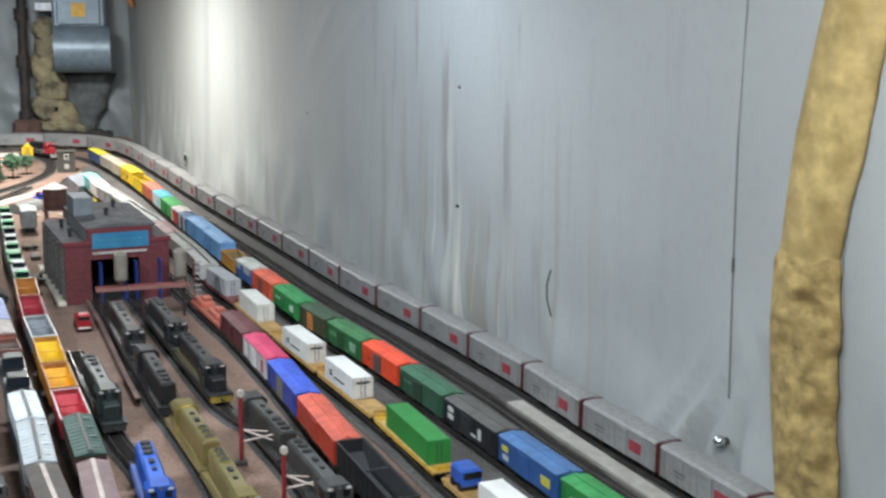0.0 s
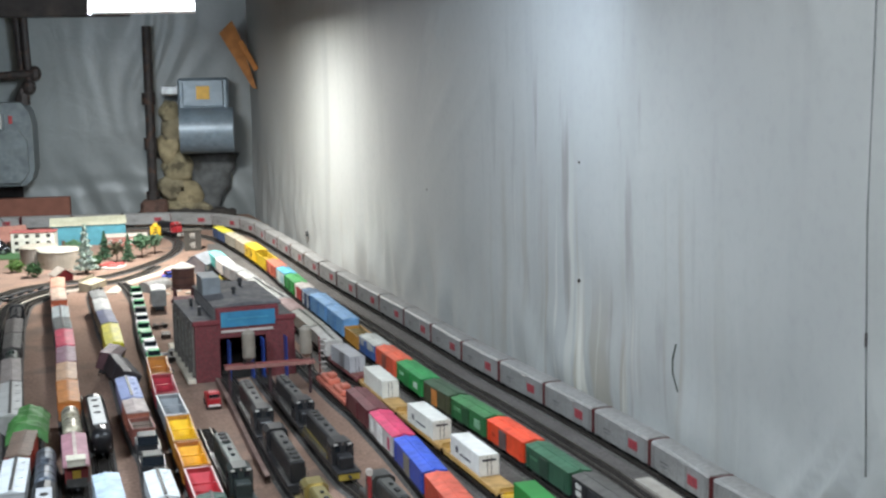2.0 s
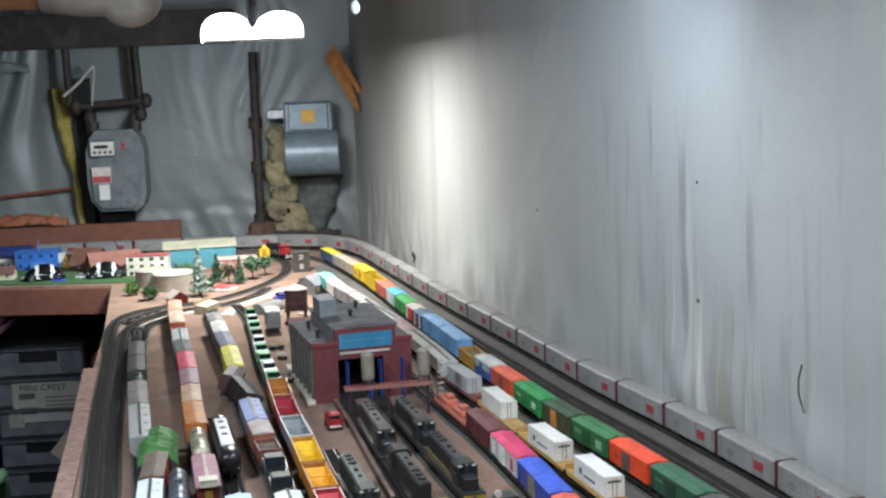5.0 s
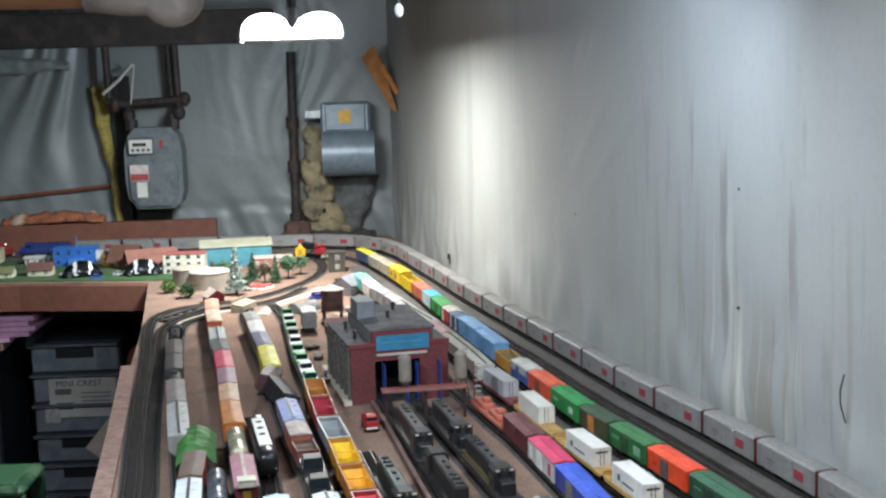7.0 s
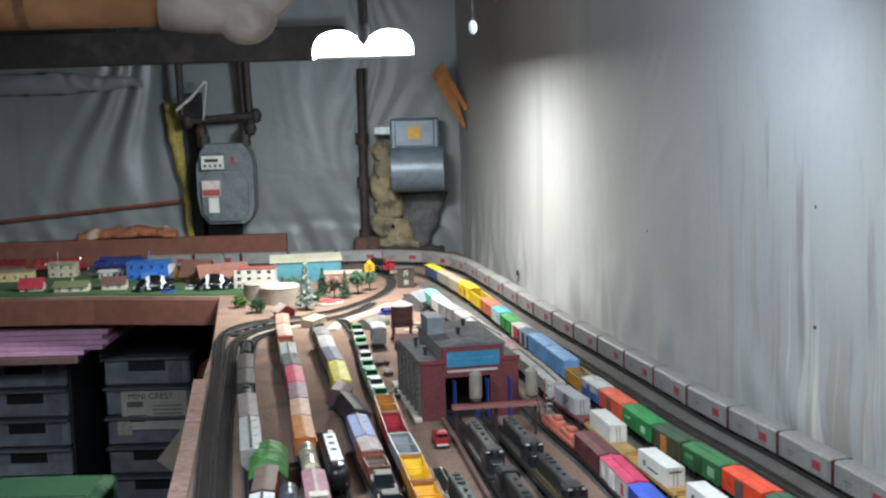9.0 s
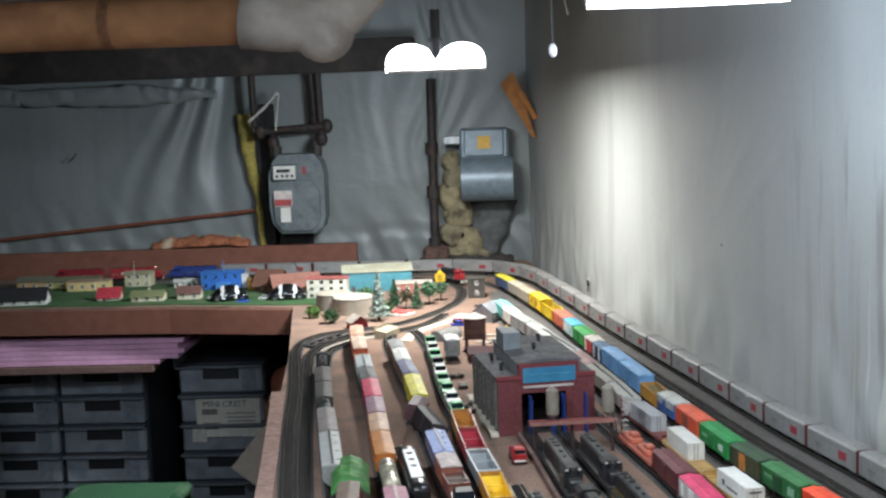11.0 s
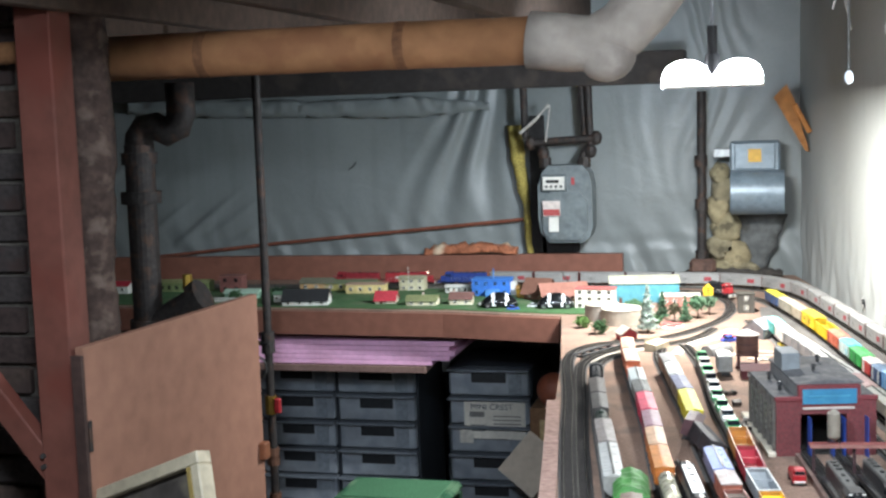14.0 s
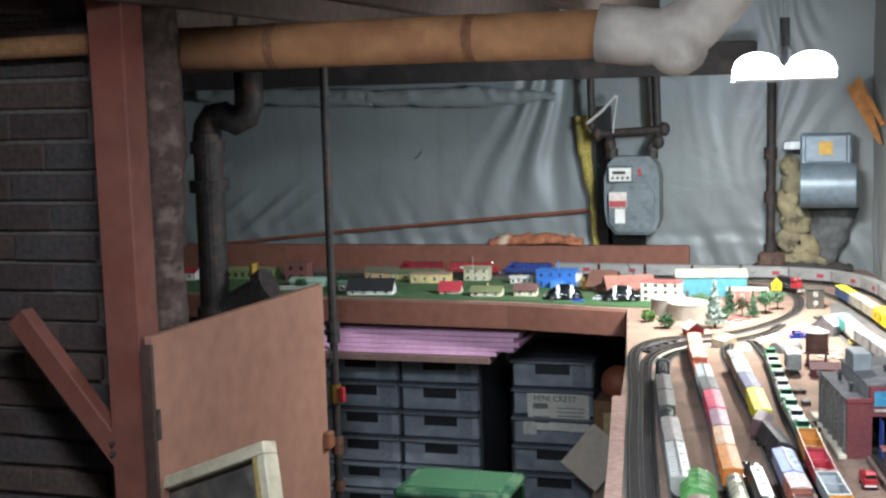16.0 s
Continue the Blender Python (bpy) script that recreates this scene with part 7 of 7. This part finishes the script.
for i, (a, b) in enumerate((((-0.02, 3.9, 2.09), (0.12, 4.2, 1.86)), ((0.05, 3.5, 2.09), (0.06, 3.9, 1.90)))):
    w = thing("ceiling_wire", "thin pale wire hanging from the ceiling", "wire", "ceiling wires")
    part("strand", Shape().bend([a, ((a[0] + b[0]) / 2 + 0.03, (a[1] + b[1]) / 2, (a[2] + b[2]) / 2 + 0.03), b], 0.002, 6), mat("B8BCC0", 0.4, 0.3), w)
cb = thing("hanging_bulb", "small clear bulb hanging from the ceiling", "bulb", m=Matrix.Translation((0.028, 2.59, 1.715)))
part("glass", Shape().ball((0, 0, 0), 0.0065, (1, 1, 1.6), 12), mat("E8EEF4", 0.2, vary=0.02), cb, smooth=True)
part("cap", Shape().tube((0, 0, 0.008), (0, 0, 0.384), 0.0016, n=8), STEEL, cb)
# Housing for the added fill lamp over the aisle, out of view.
for nm, x, yy, sx, sy, lab in (("added_aisle_fill", -0.80, 1.9, 0.32, 0.32, "unseen square lamp added over the aisle as fill"),):
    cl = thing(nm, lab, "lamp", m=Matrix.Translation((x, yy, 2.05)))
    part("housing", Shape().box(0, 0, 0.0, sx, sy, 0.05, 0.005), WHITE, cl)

# ---- ceiling pipe ----
tp = thing("insulated_pipe", "tan cloth-wrapped pipe under the ceiling", "pipe")
part("run", Shape().bend([(-1.765, 3.5, 1.838), (-1.35, 3.5, 1.838), (-1.0, 3.5, 1.838), (-0.60, 3.5, 1.836)], 0.055, 24), mat("A0704A", 0.85, grain=18, vary=0.16, bump=0.2, stain="87593A", big=4), tp, smooth=True)
part("end_band", Shape().tube((-1.775, 3.5, 1.838), (-1.755, 3.5, 1.838), 0.057, n=24), mat("B8946C", 0.8), tp)
for x in (-1.42, -0.92):
    part("wrap_band", Shape().tube((x - 0.012, 3.5, 1.838), (x + 0.012, 3.5, 1.838), 0.0565, n=24), mat("7E5538", 0.85, vary=0.3), tp)
part("elbow", Shape().bend([(-0.62, 3.5, 1.838), (-0.54, 3.5, 1.828), (-0.47, 3.5, 1.822), (-0.41, 3.5, 1.850), (-0.36, 3.5, 1.90), (-0.30, 3.5, 1.98), (-0.25, 3.5, 2.09)], 0.066, 20), mat("A89E94", 0.85, grain=26, vary=0.1, bump=0.2, stain="8A8078", big=5), tp, "white plastered elbow", smooth=True)
part("plaster_end", Shape().ball((-0.445, 3.5, 1.800), 0.068, (1, 1, 0.95), 18), mat("A89E94", 0.85, grain=26, vary=0.1, bump=0.2, stain="8A8078", big=5), tp, smooth=True)
part("stub", Shape().tube((-2.05, 3.27, 1.848), (-1.73, 3.27, 1.852), 0.026, n=16), mat("A0704A", 0.85), tp)

# ---- left corner: post, bricks, door, pipes ----
REDWOOD = mat("6E3E32", 0.75, grain=22, vary=0.15, bump=0.1, stain="6A3428", big=3)
ps = thing("timber_post", "reddish brown timber post with diagonal brace", "post")
part("post", Shape().box(-1.660, 3.165, 0, 0.088, 0.09, 2.098, 0.003), REDWOOD, ps)
d = Vector((0.229, 0, -0.288))
part("brace", Shape().box(0, 0, -d.length / 2 - 0.03, 0.055, 0.045, d.length + 0.06, 0.003, Matrix.Translation((-1.815, 3.145, 1.052)) @ Vector((0, 0, 1)).rotation_difference(-d.normalized()).to_matrix().to_4x4()), REDWOOD, ps)
for z in (0.905, 0.93):
    part("bolt", Shape().tube((-1.700, 3.112, z), (-1.700, 3.122, z), 0.006, n=8), STEEL, ps)
chim = thing("rubble_pillar", "rough grey rubble pillar behind the post", "pillar")
part("core", lumpy([(-1.705, 3.40, 0.0), (-1.712, 3.40, 0.5), (-1.708, 3.40, 1.0), (-1.720, 3.40, 1.3), (-1.705, 3.40, 1.6), (-1.715, 3.40, 2.09)], [0.16, 0.16, 0.17, 0.15, 0.16, 0.16], 0.07, 0.014, 14.0, along=(1, 0, 0), out=(0, -1, 0)), mat("46362F", 0.95, grain=40, vary=0.35, bump=0.6, stain="6A5A50", big=10), chim)
setting("wall_brick", Shape().box(-2.72, 3.43, 0, 1.9, 0.10, 2.098), mat("6A635C", 0.95, grain=80, vary=0.2, bump=0.4), "old brick wall with pale mortar in the dark corner", "wall")
brick_ob = bpy.data.objects["wall_brick"]
bmeshes = [mesh("brick", Shape().box(0, 0, 0, 0.205 + 0.01 * k, 0.03, 0.064, 0.004), mat(c, 0.9, grain=60, vary=0.3, bump=0.4, stain="4A3A36", big=9)) for k, c in enumerate(("4E3C38", "463834", "54443C", "4A4240"))]
for row in range(27):
    for k in range(9):
        o = new("brick", bmeshes[random.randrange(4)])
        o.parent = brick_ob
        o.matrix_local = Matrix.Translation((-1.88 - k * 0.222 - (row % 2) * 0.111 + random.uniform(-.004, .004), 3.376 + random.uniform(-.004, .004), 0.02 + row * 0.0765)) @ Matrix.Rotation(random.uniform(-.02, .02), 4, "Z")
a, b = Vector((-1.579, 3.095, 0)), Vector((-1.504, 3.911, 0))
pn = thing("panel_door", "plain terracotta brown half-height door standing ajar", "door", m=Matrix.Translation((a + b) / 2) @ Matrix.Rotation(math.atan2((b - a).y, (b - a).x), 4, "Z"))
part("leaf", Shape().box(0, 0, 0.12, (b - a).length, 0.022, 1.067, 0.002), BOARD, pn)
part("latch", Shape().box((b - a).length / 2 - 0.015, -0.020, 0.715, 0.035, 0.022, 0.05, 0.004), mat("7A4A30", 0.6), pn, "rusty brown latch")
part("hinge", Shape().box(-(b - a).length / 2 + 0.004, -0.013, 0.95, 0.012, 0.006, 0.07), IRON, pn)
part("hinge", Shape().box(-(b - a).length / 2 + 0.004, -0.013, 0.40, 0.012, 0.006, 0.07), IRON, pn)
part("edge_strip", Shape().box(-(b - a).length / 2 - 0.008, 0, 0.12, 0.012, 0.026, 1.05), mat("3E2A24", 0.8), pn)
fr = thing("picture_frame", "cream picture frame with dark print leaning on the door", "picture frame", m=Matrix.Translation((-1.255, 3.02, 0.986)) @ Matrix.Rotation(radians(-20), 4, "Z") @ Matrix.Rotation(radians(-22), 4, "Y") @ Matrix.Rotation(radians(-14), 4, "X"))
fm = mat("B8AC94", 0.6, grain=30, vary=0.15)
for x, z, sx, sz in ((-0.25, -0.028, 0.5, 0.028), (-0.25, -0.42, 0.5, 0.028), (-0.014, -0.392, 0.028, 0.364), (-0.486, -0.392, 0.028, 0.364)):
    part("frame_bar", Shape().box(x, 0, z, sx, 0.04, sz, 0.003), fm, fr)
part("gold_edge", Shape().box(-0.036, -0.008, -0.392, 0.012, 0.02, 0.364), mat("9A844E", 0.5), fr)
part("print", Shape().box(-0.25, 0.006, -0.392, 0.44, 0.006, 0.364), mat("4A4440", 0.5, grain=14, vary=0.4, stain="6E6658", big=7), fr, "dark mottled print")
ip = thing("water_pipe", "thin dark iron water pipe with a red valve handle", "pipe")
part("pipe", Shape().tube((-1.669, 4.40, 0.0), (-1.668, 4.40, 1.93), 0.0135, n=12), IRON, ip)
for z in (0.44, 0.565, 0.59):
    part("coupling", Shape().tube((-1.669, 4.40, z - 0.016), (-1.669, 4.40, z + 0.016), 0.020, n=10), mat("6A4A3A", 0.6, 0.3), ip)
v = part("valve", Shape().tube((-1.669, 4.40, 0.72), (-1.669, 4.40, 0.78), 0.020, n=10), mat("A8843C", 0.4, 0.7), ip, "brass valve")
part("valve_handle", Shape().box(-1.640, 4.385, 0.725, 0.022, 0.014, 0.05, 0.004), mat("B02A30", 0.45), v, "red valve handle")
v2 = part("valve", Shape().tube((-1.669, 4.40, 0.92), (-1.669, 4.40, 0.99), 0.022, n=10), IRON, ip)
part("valve_handle", Shape().tube((-1.71, 4.385, 0.955), (-1.66, 4.385, 0.955), 0.008, n=8).tube((-1.712, 4.385, 0.94), (-1.712, 4.385, 0.975), 0.012, n=10), BLACK, v2)
part("hose_ring", Shape().bend([(-1.70 + 0.03 * math.cos(k * math.tau / 14), 4.38, 0.875 + 0.035 * math.sin(k * math.tau / 14)) for k in range(15)], 0.004, 6), STEEL, ip)
st = thing("soil_pipe", "dark cast-iron soil stack with flanges and branch", "pipe")
part("riser", Shape().tube((-2.142, 4.5, 0), (-2.140, 4.5, 1.60), 0.050, n=20), IRON, st)
for z, r in ((1.424, 0.068), (1.555, 0.060), (0.99, 0.062)):
    part("flange", Shape().tube((-2.141, 4.5, z - 0.020), (-2.141, 4.5, z + 0.020), r, n=20), IRON, st)
part("bend", Shape().bend([(-2.140, 4.5, 1.58), (-2.136, 4.5, 1.625), (-2.115, 4.5, 1.655), (-2.075, 4.5, 1.660), (-2.03, 4.5, 1.640), (-1.995, 4.5, 1.655), (-1.980, 4.5, 1.70), (-1.980, 4.5, 1.80)], 0.048, 18), IRON, st, smooth=True)
part("branch", Shape().tube((-2.14, 4.5, 0.985), (-1.950, 4.5, 1.085), 0.042, n=18), IRON, st)
part("branch_flange", Shape().tube((-1.965, 4.5, 1.077), (-1.935, 4.5, 1.093), 0.060, n=18), IRON, st)
part("cleanout_plug", Shape().tube((-1.985, 4.49, 1.115), (-1.985, 4.49, 1.165), 0.016, n=6), mat("A88A3C", 0.4, 0.7), st, "brass cleanout plug")

# ---- under the village ----
pk = thing("foam_board_stack", "stack of pale pink foam boards on a shelf", "foam boards")
for i in range(5):
    e = -1.145 - (0.083 if i < 1 else 0.02 * (i % 2))
    part("board", Shape().box((e - 2.35) / 2, 5.05, 0.806 + i * 0.0172, e + 2.35, 0.52, 0.0160, 0.002), mat("EBB4D6", 0.8, vary=0.06), pk)
setting("storage_shelf", Shape().box(-1.80, 5.06, 0.780, 1.10, 0.56, 0.024, 0.002), mat("7A6058", 0.8, vary=0.15), "brown board shelf under the village table", "shelf")
DRAW = mat("8C929A", 0.32, grain=20, vary=0.12, bump=0.02, stain="747A84", big=5)


def drawer_tower(x0, x1, label):
    top = thing("drawer_tower", label, "storage drawers", "plastic storage drawers", Matrix.Translation(((x0 + x1) / 2, 5.02, 0)))
    w = x1 - x0 - 0.006
    part("case", Shape().box(0, 0.20, 0.02, w, 0.36, 0.735, 0.004), mat("3A3E44", 0.5), top)
    for i in range(7):
        z = 0.028 + i * 0.1045
        dr = part("drawer", Shape().box(0, 0.0, z, w - 0.008, 0.03, 0.092, 0.006), DRAW, top, "translucent grey drawer front")
        part("drawer_lip", Shape().box(0, -0.020, z + 0.090, w, 0.045, 0.010, 0.002), mat("6A7078", 0.4), dr)
        # Handle recess is a flat dark plate, its shade given as colour.
        part("painted_recess", Shape().box(0, -0.0160, z + 0.048, w * 0.42, 0.004, 0.038, 0.001), mat("1E2024", 0.5), dr)
        part("divider", Shape().box(w * 0.32, -0.0160, z + 0.008, w * 0.16, 0.003, 0.075, 0.001), mat("7C838C", 0.35), dr)
    return top


drawer_tower(-2.275, -1.970, "tower of grey translucent plastic drawers")
drawer_tower(-1.966, -1.662, "tower of grey translucent plastic drawers")
drawer_tower(-1.658, -1.350, "tower of grey translucent plastic drawers beside a gap")
drawer_tower(-1.232, -0.925, "tower of plastic drawers with a paper label")
pp = thing("paper_label", "printed paper label taped to a drawer", "label", m=Matrix.Translation((-1.058, 4.995, 0.567)))
part("sheet", Shape().box(0, 0, -0.068, 0.225, 0.001, 0.136), mat("D4D0C6", 0.7, vary=0.08), pp)
part("torn_corner", Shape().box(-0.105, -0.0006, -0.085, 0.05, 0.001, 0.05), mat("C4C0B8", 0.7), pp)
for i, (x, z, w, h) in enumerate(((-0.065, 0.012, 0.055, 0.02), (0.045, 0.014, 0.10, 0.004), (0.045, 0.0, 0.10, 0.004), (0.045, -0.014, 0.10, 0.004), (-0.06, -0.02, 0.06, 0.004), (0.03, -0.034, 0.12, 0.004), (-0.06, -0.04, 0.05, 0.012))):
    part("text_bar", Shape().box(x, -0.0016, z, w, 0.001, h), mat("7A7876", 0.7), pp)
cu = bpy.data.curves.new("heading", "FONT")
cu.body, cu.size, cu.align_x, cu.extrude = "MINI CREST", 0.030, "CENTER", 0.0003
cu.materials.append(mat("2E3448", 0.7))
tx = new("heading", cu)
tx.parent = pp
tx.matrix_local = Matrix.Translation((-0.010, -0.0022, 0.040)) @ Matrix.Rotation(math.pi / 2, 4, "X")
cbx = thing("cardboard_box", "open cardboard box with a raised flap", "box", m=Matrix.Translation((-0.80, 4.86, 0.0)) @ Matrix.Rotation(radians(8), 4, "Z"))
CARD = mat("8A7664", 0.85, grain=30, vary=0.12)
for x, yy, sx, sy in ((-0.10, 0, 0.006, 0.24), (0.10, 0, 0.006, 0.24), (0, -0.12, 0.206, 0.006), (0, 0.12, 0.206, 0.006)):
    part("side", Shape().box(x, yy, 0.0, sx, sy, 0.44), CARD, cbx)
part("flap", Shape().box(0, 0, -0.085, 0.15, 0.005, 0.17, 0, Matrix.Translation((-0.095, -0.135, 0.492)) @ Matrix.Rotation(radians(-8), 4, "Z") @ Matrix.Rotation(radians(40), 4, "Y") @ Matrix.Rotation(radians(-14), 4, "X")), mat("C2B4A4", 0.85, grain=30, vary=0.1), cbx, "raised pale cardboard flap")
part("inner_flap", Shape().box(0, 0, 0, 0.006, 0.22, 0.12, 0, Matrix.Translation((0.10, 0, 0.44)) @ Matrix.Rotation(radians(20), 4, "Y")), CARD, cbx)
ball = thing("orange_ball", "dull orange ball on the box pile", "ball", m=Matrix.Translation((-0.83, 4.93, 0.70)))
part("skin", Shape().ball((0, 0, 0), 0.06, (1, 1, 1), 20), mat("8A4A34", 0.6), ball, smooth=True)
bx2 = thing("carton", "narrow brown carton under the table", "box", m=Matrix.Translation((-0.84, 4.97, 0)))
part("body", Shape().box(0, 0, 0, 0.14, 0.16, 0.642, 0.003), mat("7A5A40", 0.85), bx2)
part("tape", Shape().box(-0.02, -0.081, 0.1, 0.03, 0.002, 0.5), mat("B09A70", 0.5), bx2)
so = thing("step_stool", "worn green plastic step stool", "stool", m=Matrix.Translation((-1.215, 4.28, -0.025)))
GR = mat("28563C", 0.5, grain=90, vary=0.18, bump=0.15, stain="5A7A5C", big=9)
part("top", Shape().box(0, 0, 0.515, 0.36, 0.25, 0.032, 0.012), GR, so)
part("tread_pad", Shape().box(0, 0, 0.5465, 0.30, 0.19, 0.004, 0.002), mat("3C6A4A", 0.7, grain=160, vary=0.3, bump=0.4), so)
for sx in (-1, 1):
    for sy in (-1, 1):
        part("leg", Shape().prism([(-0.02, 0.025), (0.02, 0.025), (0.016, 0.515), (-0.016, 0.515)], -0.018, 0.018, Matrix.Translation((sx * 0.16, sy * 0.10, 0))), GR, so)
    part("side_rail", Shape().box(sx * 0.16, 0, 0.24, 0.02, 0.17, 0.04, 0.004), GR, so)
for x in (-3.0, -2.34, -0.72):
    setting("table_leg", Shape().box(x, 5.0, 0, 0.07, 0.07, TOP - 0.05, 0.003), mat("5A4234", 0.85), "wooden leg under the layout table", "trim")
for x, yy in ((-0.38, 3.0), (0.30, 1.6), (0.30, 3.2), (-0.10, 1.6), (-0.50, 4.0)):
    setting("table_leg", Shape().box(x, yy, 0, 0.07, 0.07, TOP - 0.05, 0.003), mat("5A4234", 0.85), "wooden leg under the layout table", "trim")
